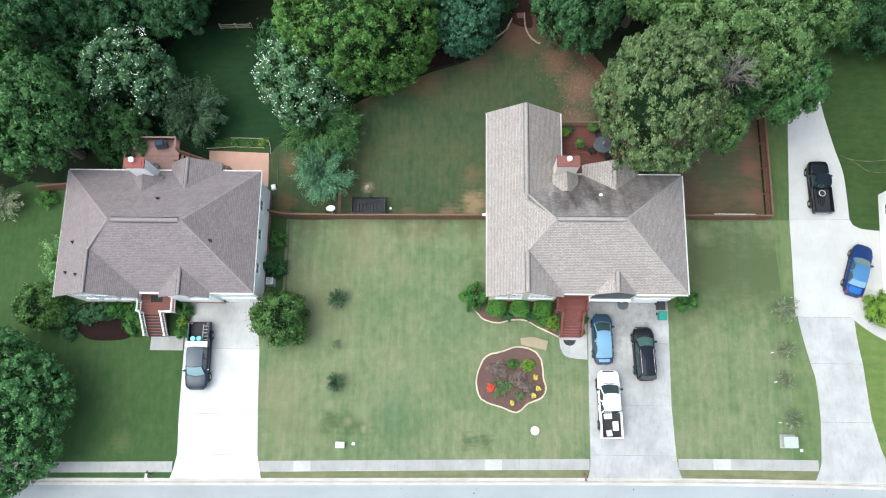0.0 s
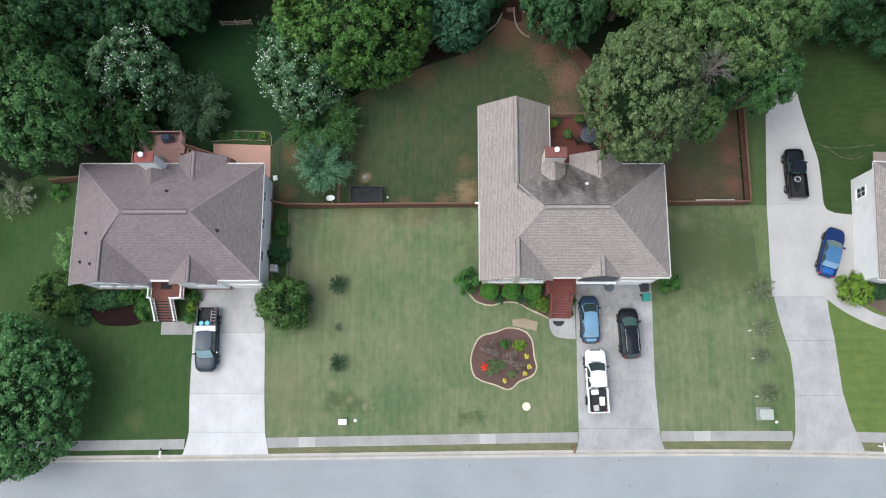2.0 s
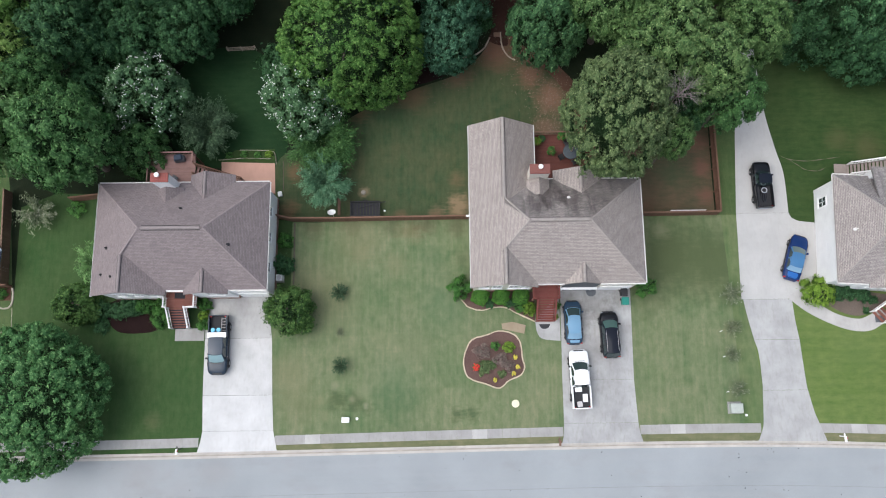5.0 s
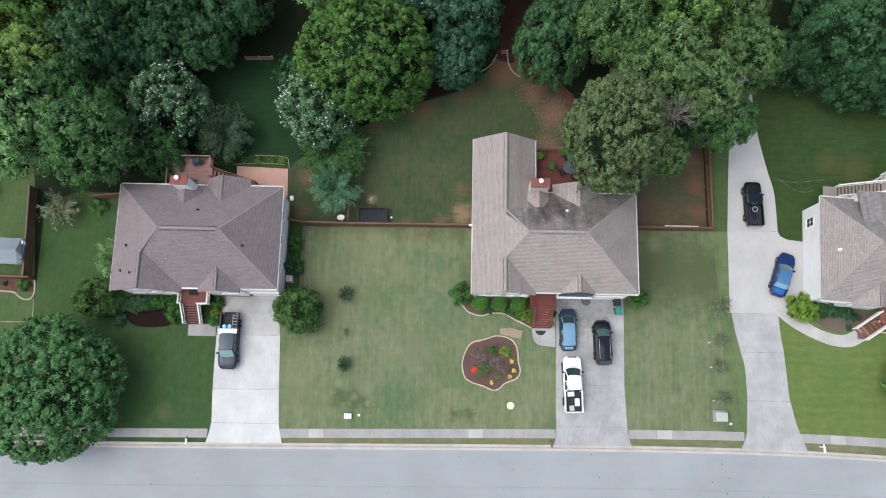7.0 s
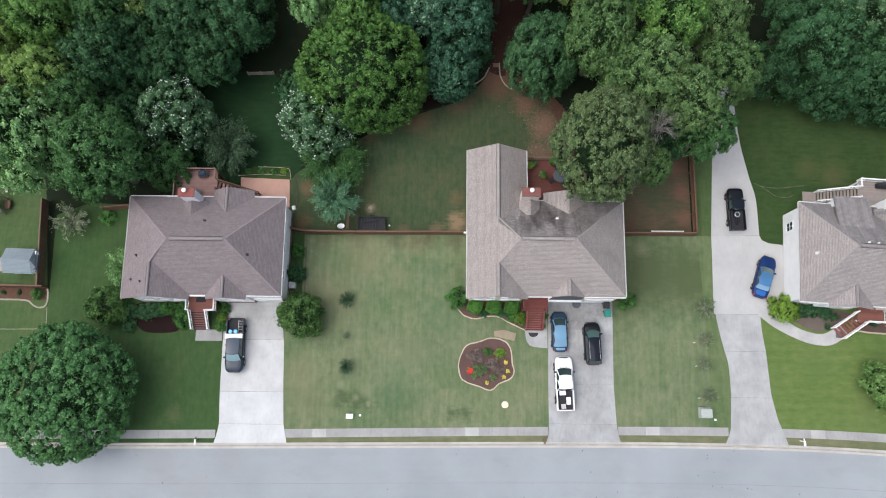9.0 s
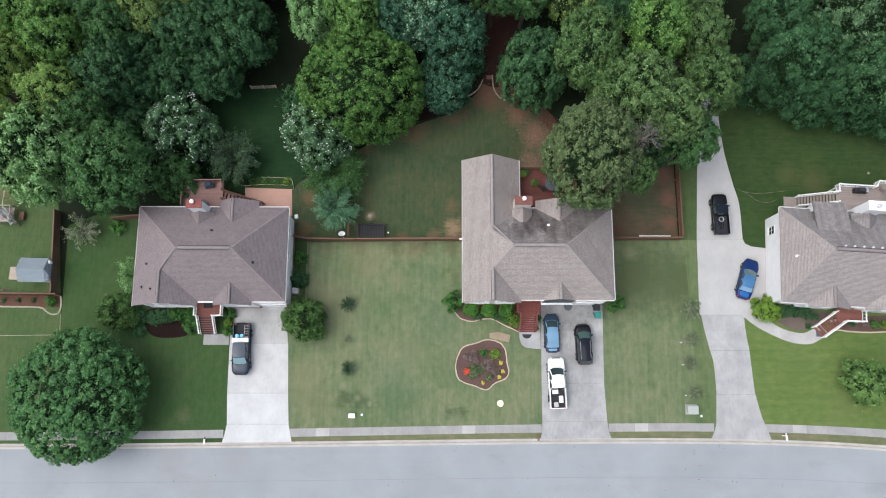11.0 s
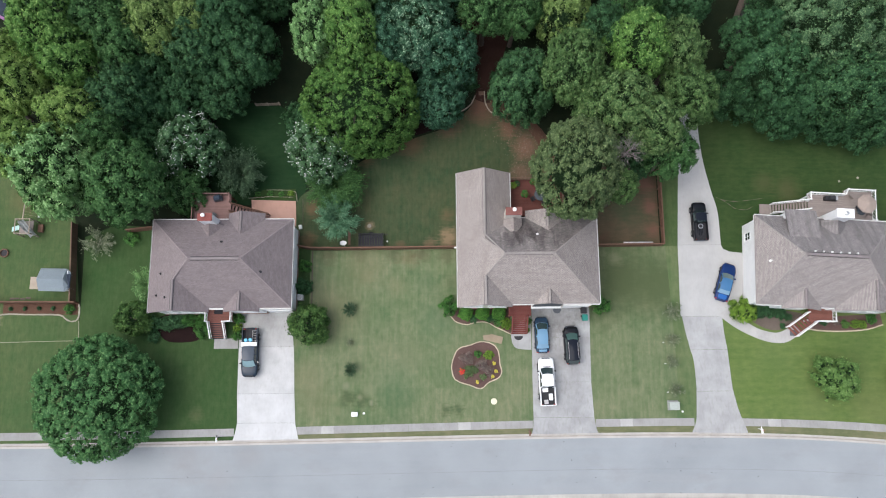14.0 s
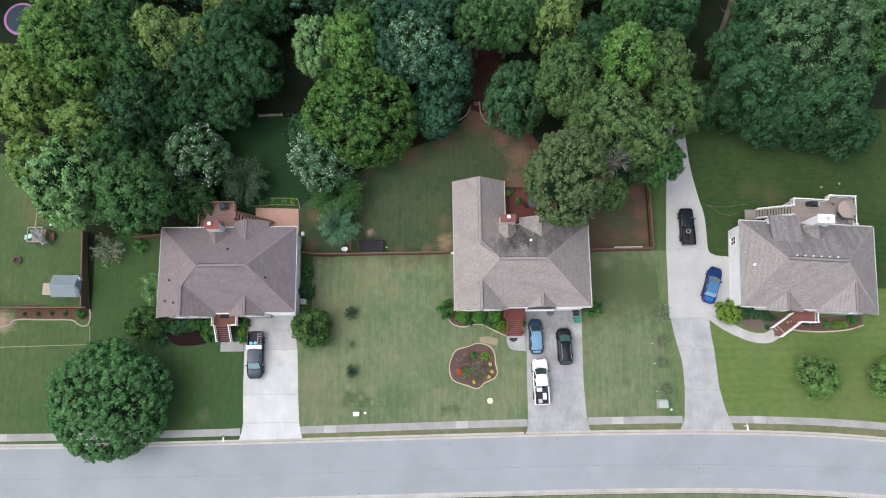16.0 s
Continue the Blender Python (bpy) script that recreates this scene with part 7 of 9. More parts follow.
    for nm, y0, y1 in (("front_bumper", L * 0.478, L * 0.503), ("rear_bumper", -L * 0.508, -L * 0.478)):
        part(nm, boxed(-w * 0.62, y0, low + 0.05, w * 0.62, y1, low + 0.27, 0.03), M[bumper] if bumper in M else P, v)
    bm = boxed(-w * 0.52, yb1 + 0.165, belt + 0.02, w * 0.52, yb1 + 0.225, belt + 0.04)
    part("wiper_cowl", bm, M["black_plastic"], v)
    tyre, rim = wheel_mesh(r, 0.23)
    tm, rm = mesh_of("tyre", tyre, M["rubber"], 40), mesh_of("rim", rim, M["rim"], 40)
    for s in (1, -1):
        for y in wheels:
            t = share("wheel", tm, v, pose(s * (w - 0.07), y, r, 0, 0, 0 if s > 0 else 180))
            share("rim", rm, t)
            bm = bmesh.new()
            arc = [math.pi * k / 12 for k in range(13)]
            q = r + 0.06
            skin(bm, [[(s * (w - 0.01) + dx, y + (q + dr) * math.cos(a), r + (q + dr) * math.sin(a)) for dx, dr in ((-0.03, -0.03), (0.03, -0.03), (0.03, 0.03), (-0.03, 0.03))] for a in arc])
            part("wheel_arch", bm, M["black_plastic"] if trim_low else P, v)
    if bed:
        y0, y1, floor, top, lining = bed
        wi = w * 0.94
        for nm, b in (("bed_side", (-wi, y0, floor, -wi + 0.11, y1, top)), ("bed_side", (wi - 0.11, y0, floor, wi, y1, top)), ("bed_front", (-wi + 0.112, y1 - 0.08, floor, wi - 0.112, y1, top)), ("tailgate", (-wi + 0.112, y0, floor, wi - 0.112, y0 + 0.08, top - 0.01))):
            part(nm, boxed(*b, 0.02), P, v)
        part("bed_floor", boxed(-wi + 0.112, y0 + 0.082, floor - 0.02, wi - 0.112, y1 - 0.082, floor + 0.03), M[lining], v, "dark bed liner")
        for k in range(7):
            x = -wi + 0.25 + k * (2 * wi - 0.5) / 6
            part("bed_rib", boxed(x - 0.03, y0 + 0.1, floor + 0.031, x + 0.03, y1 - 0.1, floor + 0.05), M[lining], v)
    return v


SEDAN = [(-0.50, 0.58, 0.62), (-0.488, 0.77, 0.86), (-0.455, 0.895, 0.97), (-0.36, 0.97, 1.0), (-0.2, 0.995, 0.97), (0.0, 1.0, 0.95), (0.18, 1.0, 0.97), (0.27, 0.985, 0.95), (0.38, 0.94, 0.89), (0.44, 0.865, 0.82), (0.48, 0.70, 0.73), (0.50, 0.46, 0.58)]
CUV = [(-0.50, 0.62, 0.70), (-0.49, 0.79, 0.92), (-0.46, 0.90, 1.02), (-0.3, 0.99, 1.02), (0.0, 1.0, 1.0), (0.2, 1.0, 1.04), (0.29, 0.985, 1.02), (0.40, 0.93, 0.95), (0.455, 0.835, 0.87), (0.484, 0.68, 0.76), (0.50, 0.46, 0.62)]
TRUCK = [(-0.50, 0.90, 0.66), (-0.495, 0.94, 0.72), (-0.3, 0.95, 0.74), (-0.11, 0.96, 0.74), (-0.10, 1.0, 1.08), (0.1, 1.0, 1.06), (0.24, 1.0, 1.1), (0.30, 0.99, 1.1), (0.42, 0.95, 1.04), (0.462, 0.88, 0.97), (0.486, 0.76, 0.86), (0.50, 0.58, 0.68)]

TRUCK_S = [((t if t not in (-0.11, -0.10) else t + 0.085), k, d) for t, k, d in TRUCK]
vehicle("pickup_truck", (13.36, 0.68), 1.5, 5.75, 1.98, "paint_white", TRUCK, (-0.72, 1.55, -0.52, 0.75, 1.86, 2), "white crew-cab pickup truck with boxes in its bed", "pickup truck", (-1.75, 1.78), belt=1.06, low=0.42, r=0.39, bed=(-2.86, -0.66, 0.72, 1.28, "dark"))
vehicle("pickup_truck", (-22.6, 4.42), 180.8, 5.9, 2.0, "paint_charcoal", TRUCK, (-0.78, 1.66, -0.6, 0.95, 1.86, 2), "charcoal pickup truck with a white toolbox across its bed", "pickup truck", (-1.8, 1.83), belt=1.06, low=0.42, r=0.39, bed=(-2.93, -0.7, 0.72, 1.28, "dark"), top="roof_charcoal", shield="shield_pale")
vehicle("pickup_truck", (33.2, 20.35), 0.8, 4.95, 1.86, "paint_black", TRUCK_S, (-0.12, 1.28, 0.0, 0.85, 1.72, 1), "black compact pickup truck with a spare wheel in its bed", "pickup truck", (-1.5, 1.5), belt=1.0, low=0.4, r=0.37, bed=(-2.45, -0.1, 0.70, 1.18, "black_plastic"), bumper="chrome", top="roof_black")
vehicle("sedan", (12.95, 6.3), 1.2, 4.4, 1.74, "paint_navy", SEDAN, (-1.68, 1.32, -1.08, 0.50, 1.42, 2), "steel blue sedan parked on the drive", "car", (-1.3, 1.32), belt=0.9, top="roof_faded", rear="shield_blue", boot="roof_faded")
vehicle("crossover", (16.55, 5.05), 2.2, 4.65, 1.84, "paint_black", CUV, (-2.20, 1.30, -1.88, 0.46, 1.66, 3), "glossy black crossover parked on the drive", "car", (-1.4, 1.4), belt=1.0, low=0.32, r=0.36, roof_rails=True, top="roof_glass", shield="shield_green")
vehicle("sedan", (35.90, 12.65), -18.5, 4.8, 1.82, "paint_blue", SEDAN, (-1.55, 0.95, -1.08, 0.22, 1.44, 2), "bright blue sedan parked at an angle by the garage", "car", (-1.4, 1.42), belt=0.9, top="roof_blue", shield="shield_grey", rear="shield_blue", boot="sky_tint_boot")

# loads in the truck beds
def crate(name, at, size, mat, label, category, turn=0.0):
    x, y, z = size
    c = thing(name, at, turn, label, category)
    bm = boxed(-x / 2, -y / 2, 0, x / 2, y / 2, z * 0.86, 0.015)
    part("body", bm, M[mat], c)
    part("lid", boxed(-x / 2 - 0.012, -y / 2 - 0.012, z * 0.86 + 0.001, x / 2 + 0.012, y / 2 + 0.012, z, 0.015), M[mat], c)
    return c


crate("cooler", (13.1, -0.35, 0.76), (0.62, 0.42, 0.46), "white_plastic", "white plastic cooler in the truck bed", "cooler", 4)
crate("cooler", (13.75, -1.15, 0.76), (0.42, 0.75, 0.4), "white_plastic", "white plastic cooler in the truck bed", "cooler", 2)
crate("storage_box", (13.2, -1.75, 0.76), (0.45, 0.5, 0.35), "gutter_grey", "grey storage box in the truck bed", "box", 8)
crate("toolbox", (-22.62, 5.35, 1.285), (1.86, 0.5, 0.22), "white_plastic", "white truck toolbox lying across the bed", "toolbox", 0.8)
for x, y in ((-23.1, 5.86), (-22.55, 5.88)):
    b = thing("bucket", (x, y, 0.755), 0, "sky blue plastic bucket in the truck bed", "bucket", "buckets")
    bm = lathe(bmesh.new(), [(0.16, 0), (0.2, 0.4), (0.21, 0.42), (0.185, 0.42), (0.15, 0.06)], 16)
    part("pail", bm, M["blue_plastic"], b)
    part("lid", lathe(bmesh.new(), [(0.214, 0.421), (0.214, 0.45), (0.02, 0.455)], 16), M["blue_plastic"], b)
lt = thing("ladder", (-22.1, 6.35, 0.77), 0, "grey metal ladder rack lying in the truck bed", "ladder")
for x in (-0.25, 0.25):
    part("rail", boxed(x - 0.02, -0.7, 0.02, x + 0.02, 0.8, 0.09), M["gutter_grey"], lt)
for k in range(5):
    part("rung", boxed(-0.23, -0.55 + 0.3 * k, 0.03, 0.23, -0.51 + 0.3 * k, 0.07), M["gutter_grey"], lt)
sp = thing("spare_wheel", (33.25, 19.7, 0.735), 0, "spare wheel with a bright rim in the truck bed", "wheel")
ty, ri = wheel_mesh(0.34, 0.22)
for b in (ty, ri):
    b.transform(Matrix.Translation((0, 0, 0.12)) @ Matrix.Rotation(radians(-90), 4, "Y"))
part("tyre", ty, M["rubber"], sp, smooth=40)
ri.free()
rg = bmesh.new()
ringv = [[rg.verts.new(((0.27 + 0.045 * math.cos(b)) * math.cos(a), (0.27 + 0.045 * math.cos(b)) * math.sin(a), 0.235 + 0.03 * math.sin(b))) for b in np.linspace(0, 2 * math.pi, 8, endpoint=False)] for a in np.linspace(0, 2 * math.pi, 28, endpoint=False)]
for i in range(28):
    for j in range(8):
        rg.faces.new((ringv[i][j], ringv[(i + 1) % 28][j], ringv[(i + 1) % 28][(j + 1) % 8], ringv[i][(j + 1) % 8]))
part("rim", rg, M["rim"], sp, "bright ring-shaped rim", smooth=60)


# ---- fences ----
def fence(pts, height, mat, label, gap=0.15, post_gap=2.4):
    """A board fence: rails, posts and each picket."""
    f = thing("fence", (pts[0][0], pts[0][1]), 0, label, "fence")
    o = Vector((pts[0][0], pts[0][1], 0))
    w = gap * 0.95
    pm = mesh_of("picket", box(bmesh.new(), -w / 2, -0.01, 0.03, w / 2, 0.01, height), mat)
    po = mesh_of("post", box(boxed(-0.05, -0.05, 0, 0.05, 0.05, height + 0.03), -0.06, -0.06, height + 0.03, 0.06, 0.06, height + 0.06), mat)
    rng = random.Random(len(pts) + int(height * 10))
    for a, b in zip(pts, pts[1:]):
        a, b = Vector((*a, 0)) - o, Vector((*b, 0)) - o
        d = b - a
        ang = math.atan2(d.y, d.x)
        s = Vector((-math.sin(ang), math.cos(ang), 0))
        n = int(d.length / gap)
        for k in range(n):
            share("picket", pm, f, Matrix.Translation(a + d * ((k + 0.5) / n) - s * 0.045 + Vector((0, 0, rng.uniform(-0.02, 0.02)))) @ Matrix.Rotation(ang + rng.uniform(-0.03, 0.03), 4, "Z"))
        m = max(1, round(d.length / post_gap))
        for k in range(m + 1):
            share("post", po, f, Matrix.Translation(a + d * (k / m) + s * 0.05) @ Matrix.Rotation(ang, 4, "Z"))
        for z in (0.3, height * 0.5, height - 0.2):
            bm = boxed(0, -0.022, z - 0.045, d.length, 0.022, z + 0.045)
            bm.transform(Matrix.Translation(a) @ Matrix.Rotation(ang, 4, "Z"))
            part("rail", bm, mat, f)
        bm = boxed(0, -0.075, height + 0.061, d.length, 0.075, height + 0.09)
        bm.transform(Matrix.Translation(a) @ Matrix.Rotation(ang, 4, "Z"))
        part("cap_board", bm, mat, f)
    return f


fence([(-17.1, 17.5), (-15.6, 17.2), (-11.0, 17.15), (2.7, 17.25)], 1.5, M["fence_wood"], "brown board fence between the two houses")
fence([(19.2, 17.35), (28.42, 17.4), (28.42, 27.2)], 1.5, M["fence_wood"], "brown board fence round the side yard")
fence([(-60.0, 10.8), (-44.3, 10.65)], 1.3, M["fence_wood"], "reddish board fence in front of the shed")
fence([(-44.75, 10.75), (-45.3, 20.6)], 1.5, M["fence_old"], "greyed board fence along the shed's yard")
fence([(-38.6, 19.6), (-35.0, 20.0), (-33.3, 19.7)], 1.5, M["fence_wood"], "brown board fence joining the house corner")
bar = thing("rail_fence", (-21.7, 36.4), 2, "bleached low timber rail fence at the woods", "fence")
for x in (-1.5, 0.0, 1.5):
    part("post", boxed(x - 0.05, -0.05, 0, x + 0.05, 0.05, 1.0), M["log"], bar)
for z in (0.3, 0.6, 0.9):
    part("rail", boxed(-1.6, -0.1, z - 0.05, 1.6, -0.055, z + 0.05), M["log"], bar)
bm = bmesh.new()
tube(bm, (0, 0, 0), (3.7, 0, 0), 0.075, sides=10)
bm.transform(Matrix.Translation((23.7, 17.85, 0.09)))
solid("pipe", bm, M["white_plastic"], "long white plastic pipe lying by the fence", "pipe")


# ---- planting beds ----
def bed(outline, mat, label, z=0.03):
    return solid("planting_bed", sheet(bmesh.new(), outline, -0.03, z), M[mat], label, "planting bed", kind="structure")


def edging(name, pts, mat, label, w=0.16, h=0.11, closed=True, stone=0.0):
    """A row of edging stones along a curve, each a piece."""
    e = thing(name, pts[0], 0, label, "edging")
    o = Vector((*pts[0], 0))
    rng = random.Random(len(pts))
    line = [Vector((*p, 0)) - o for p in (pts + [pts[0]] if closed else pts)]
    acc = []
    for a, b in zip(line, line[1:]):
        n = max(1, round((b - a).length / 0.32))
        acc += [(a.lerp(b, k / n), a.lerp(b, (k + 1) / n)) for k in range(n)]
    for a, b in acc:
        d = b - a
        ang = math.atan2(d.y, d.x)
        bm = boxed(0.006, -w / 2 * rng.uniform(0.85, 1.2), -0.02, d.length - 0.006, w / 2 * rng.uniform(0.85, 1.2), h * rng.uniform(0.8, 1.2), 0.02)
        bm.transform(Matrix.Translation(a) @ Matrix.Rotation(ang + rng.uniform(-0.08, 0.08), 4, "Z"))
        part("stone", bm, mat, e)
    return e


ISLAND = smooth_loop([(1.89, 2.5), (2.1, 3.5), (2.75, 4.7), (4.24, 5.15), (5.5, 5.55), (6.95, 5.25), (7.65, 4.3), (7.8, 2.85), (8.0, 1.85), (7.55, 1.12), (6.4, 0.62), (5.44, -0.12), (4.2, 0.26), (2.75, 0.72), (2.1, 1.3)], True, 3)
bed(ISLAND, "mulch", "reddish mulch island bed in the front lawn")
edging("stone_edging", ISLAND, M["stone"], "tan stone edging round the island bed", 0.13, 0.1)
FRONT = smooth_loop([(1.35, 9.2), (2.13, 8.35), (2.5, 8.0), (3.75, 7.66), (5.0, 7.95), (6.27, 7.92), (7.27, 7.37), (8.5, 6.8), (9.2, 6.45)], False, 4)
bed(FRONT + [(9.2, 9.5), (2.0, 9.8)], "mulch", "reddish mulch bed under the front windows")
edging("stone_edging", FRONT, M["stone"], "tan stone edging along the front bed", 0.13, 0.1, False)
bed(smooth_loop([(-34.4, 7.6), (-33.2, 5.95), (-31.0, 5.7), (-29.2, 6.0), (-28.6, 7.0), (-28.0, 8.8), (-33.5, 9.1)], True, 4), "mulch_dark", "very dark mulch bed under the front windows")
bed(smooth_loop([(38.5, 9.4), (38.6, 8.3), (39.9, 7.3), (41.3, 6.75), (42.6, 6.8), (44.2, 7.6), (45.2, 8.8)], True, 4), "litter", "grey-brown litter bed inside the curved path")
B3 = smooth_loop([(45.4, 6.9), (47.5, 6.6), (50.0, 6.5), (53.0, 6.7), (55.2, 7.3)], False, 4)
bed(B3 + [(55.0, 8.6), (46.4, 8.3)], "mulch", "mulch bed along the white house front")
edging("stone_edging", B3, M["stone"], "tan stone edging along the bed", 0.16, 0.1, False)
bed([(-53.6, 9.35), (-44.3, 9.2), (-44.35, 10.6), (-53.6, 10.75)], "straw", "rusty mulch strip along the board fence")
edging("stone_edging", smooth_loop([(-56.5, 8.2), (-54.4, 8.6), (-53.6, 9.3), (-50.0, 9.25), (-46.6, 9.2), (-45.9, 8.8), (-45.2, 8.4), (-44.4, 8.5), (-44.1, 9.3), (-44.25, 10.5)], False, 3), M["pale_stone"], "pale rubble edging round the mulch strip", 0.17, 0.1, False)
edging("stone_edging", [(-44.1, 8.4), (-43.95, 6.0), (-48.0, 5.95), (-56.0, 5.8)], M["pale_stone"], "low worn pale edging at the lawn's border", 0.07, 0.035, False)
edging("log_edging", smooth_loop([(-2.9, 33.2), (-2.2, 34.3), (-1.3, 35.2)], False, 3), M["log"], "bleached log edging at the woods", 0.22, 0.2, False)
edging("log_edging", smooth_loop([(1.5, 35.25), (2.6, 35.25), (3.8, 35.6), (4.8, 36.5), (5.3, 37.6)], False, 3), M["log"], "curved bleached timber edging by the woodland path", 0.14, 0.12, False)
edging("log_edging", smooth_loop([(6.5, 38.2), (6.6, 36.6), (7.2, 35.4), (8.0, 34.9)], False, 3), M["log"], "curved bleached timber edging by the woodland path", 0.14, 0.12, False)
bed(smooth_loop([(-5.0, 33.4), (-2.6, 32.2), (1.2, 33.8), (0.6, 36.0), (-2.4, 37.0), (-4.8, 35.5)], True, 4), "mulch_dark", "dark mulch under the tree's edge", 0.034)
bed(smooth_loop([(5.2, 37.2), (5.5, 38.6), (4.6, 41.0), (3.6, 45.0), (4.2, 52.0), (10.0, 52.0), (9.6, 45.0), (8.2, 41.0), (7.2, 38.4), (7.2, 36.6)], True, 4), "path_bark", "red-brown bark path into the woods, tree shade in its tone", 0.02)
solid("step_stone", boxed(5.75, 37.65, 0.0, 6.45, 38.15, 0.12, 0.03), M["fence_old"], "single pale timber step where the path leaves the lawn", "step")
bed(smooth_loop([(6.6, 38.6), (9.2, 36.4), (12.6, 34.2), (15.0, 31.0), (15.6, 27.0), (14.2, 25.4), (12.0, 26.5), (12.2, 29.5), (10.4, 33.0), (7.6, 35.6)], True, 4), "straw", "straw-covered ground at the woods' edge", 0.011)
bed([(-23.6, 23.7), (-17.75, 23.55), (-17.8, 25.1), (-22.0, 25.0)], "lawn_shade", "small grassy vegetable bed behind the patio")
edging("bed_border", smooth_loop([(-23.7, 23.9), (-21.0, 24.1), (-18.2, 24.0)], False, 2), M["pale_stone"], "thin pale border of the vegetable bed", 0.06, 0.12, False)
edging("bed_border", smooth_loop([(-21.5, 25.0), (-18.4, 24.9), (-17.75, 24.5), (-17.6, 23.4)], False, 3), M["pale_stone"], "thin pale border of the vegetable bed", 0.06, 0.12, False)
slab = [(5.8, 6.3), (6.9, 6.45), (8.25, 6.1), (8.05, 5.25), (7.0, 5.5), (5.85, 5.75)]
solid("flagstone", prism(bmesh.new(), slab[::-1] if area(slab) < 0 else slab, 0.0, 0.12), M["flagstone"], "sandy flagstone slab lying on the lawn", "flagstone")




# ---- planting ----
def clump(x, y, r, h, kind, label, name="shrub", group="", squash=1.0):
    if "small_" + kind in CROWN:
        kind = "small_" + kind
    return tree(x, y, r, h, kind, 0.02, label, name.replace("_", " "), name, group, squash)


for x in (3.65, 5.72, 7.75):
    clump(x, 9.0, 0.80, 1.25, "hedge", "clipped green hedge shrub under the windows", "hedge_shrub", "clipped hedge shrubs")
for x, y in ((4.6, 8.35), (6.7, 8.4)):
    clump(x, y, 0.6, 0.6, "dark", "low dark green shrub between the hedge shrubs")
clump(8.6, 7.75, 0.75, 1.0, "lime", "yellow-green shrub beside the steps")
clump(7.6, 8.0, 0.65, 0.7, "shrub", "low green shrub in the front bed")
clump(1.7, 9.9, 1.35, 2.2, "shrub", "rounded green shrub at the house corner")
clump(20.3, 9.9, 1.25, 2.0, "shrub", "rounded green shrub by the garage corner")
clump(11.35, 8.0, 0.5, 0.9, "shrub", "small green shrub beside the porch")
clump(11.3, 6.9, 0.3, 0.4, "lime", "small variegated plant beside the steps")
for x, y, r, h, k in ((-33.3, 8.0, 1.0, 1.1, "dark"), (-31.2, 8.35, 0.9, 1.0, "dark"), (-29.6, 8.3, 0.8, 1.1, "shrub"), (-34.6, 6.5, 0.9, 0.8, "dark"), (-32.2, 8.2, 1.2, 1.3, "dark"), (-30.4, 8.5, 0.9, 1.2, "shrub"), (-28.6, 7.2, 1.2, 1.5, "shrub"), (-28.4, 8.4, 0.9, 1.3, "shrub"), (-24.2, 8.5, 0.8, 1.3, "shrub"), (-24.35, 6.5, 0.7, 0.9, "shrub")):
    clump(x, y, r, h, k, "green foundation shrub beside the porch")
clump(-24.3, 7.4, 0.62, 1.1, "lime", "yellow-green spiky plant beside the steps")
clump(37.75, 9.1, 1.7, 1.9, "lime", "rounded lime-green shrub at the garage corner")
for x, y, r, h, k in ((39.8, 9.0, 0.9, 0.9, "dark"), (41.1, 8.9, 0.9, 1.0, "dark"), (42.5, 8.85, 0.9, 0.9, "dark"), (43.5, 8.3, 0.55, 0.5, "dark"), (42.7, 7.2, 0.4, 0.4, "dark"), (49.4, 7.6, 0.5, 0.5, "rose"), (50.4, 7.4, 0.6, 0.5, "yellow"), (51.7, 7.4, 0.6, 0.5, "lime"), (52.6, 7.3, 0.55, 0.5, "lime"), (53.6, 8.0, 0.7, 0.9, "shrub"), (47.8, 7.6, 0.5, 0.5, "dark")):
    clump(x, y, r, h, k, "low shrub in the bed along the white house")
for x, y, r, h, k in ((3.9, 3.5, 0.85, 0.8, "rose"), (5.55, 2.7, 0.85, 0.8, "rose"), (6.45, 2.0, 0.7, 0.65, "rose"), (4.1, 2.0, 0.75, 0.7, "olive"), (5.1, 4.05, 0.5, 0.5, "shrub"), (6.45, 3.9, 0.62, 0.6, "lime"), (3.2, 3.6, 0.5, 0.5, "rose"), (4.8, 2.2, 0.5, 0.5, "olive"), (5.7, 1.3, 0.45, 0.4, "olive"), (3.6, 1.3, 0.3, 0.3, "olive")):
    clump(x, y, r, h, k, {"rose": "bronze-leaved rose bush in the island bed", "lime": "bright green perennial in the island bed"}.get(k, "leafy perennial in the island bed"), "rose_bush" if k == "rose" else "perennial", "island bed plants")


def flowers(x, y, r, mat, label, group="island bed flowers"):
    f = thing("flowers", (x, y), 0, label, "flowers", group)
    rng = random.Random(int(x * 100))
    bm = bmesh.new()
    for _ in range(26):
        a, q = rng.uniform(0, 6.28), r * math.sqrt(rng.random())
        bmesh.ops.create_icosphere(bm, subdivisions=1, radius=rng.uniform(0.05, 0.09), matrix=Matrix.Translation((q * math.cos(a), q * math.sin(a), 0.28 + rng.uniform(0, 0.14))) @ Matrix.Diagonal((1, 1, 0.6, 1)))
    part("petals", bm, M[mat], f)
    me, core, _, _ = CROWN["shrub"][0]
    share("leaves", me, f, Matrix.Translation((0, 0, 0.07)) @ Matrix.Diagonal((r, r, 0.2, 1)))


flowers(3.12, 1.95, 0.38, "red_flower", "scarlet flowers in the island bed")
for x, y in ((7.05, 2.9), (7.3, 1.95), (6.85, 1.3), (5.0, 0.7)):
    flowers(x, y, 0.22, "yellow_flower", "yellow flowers in the island bed")
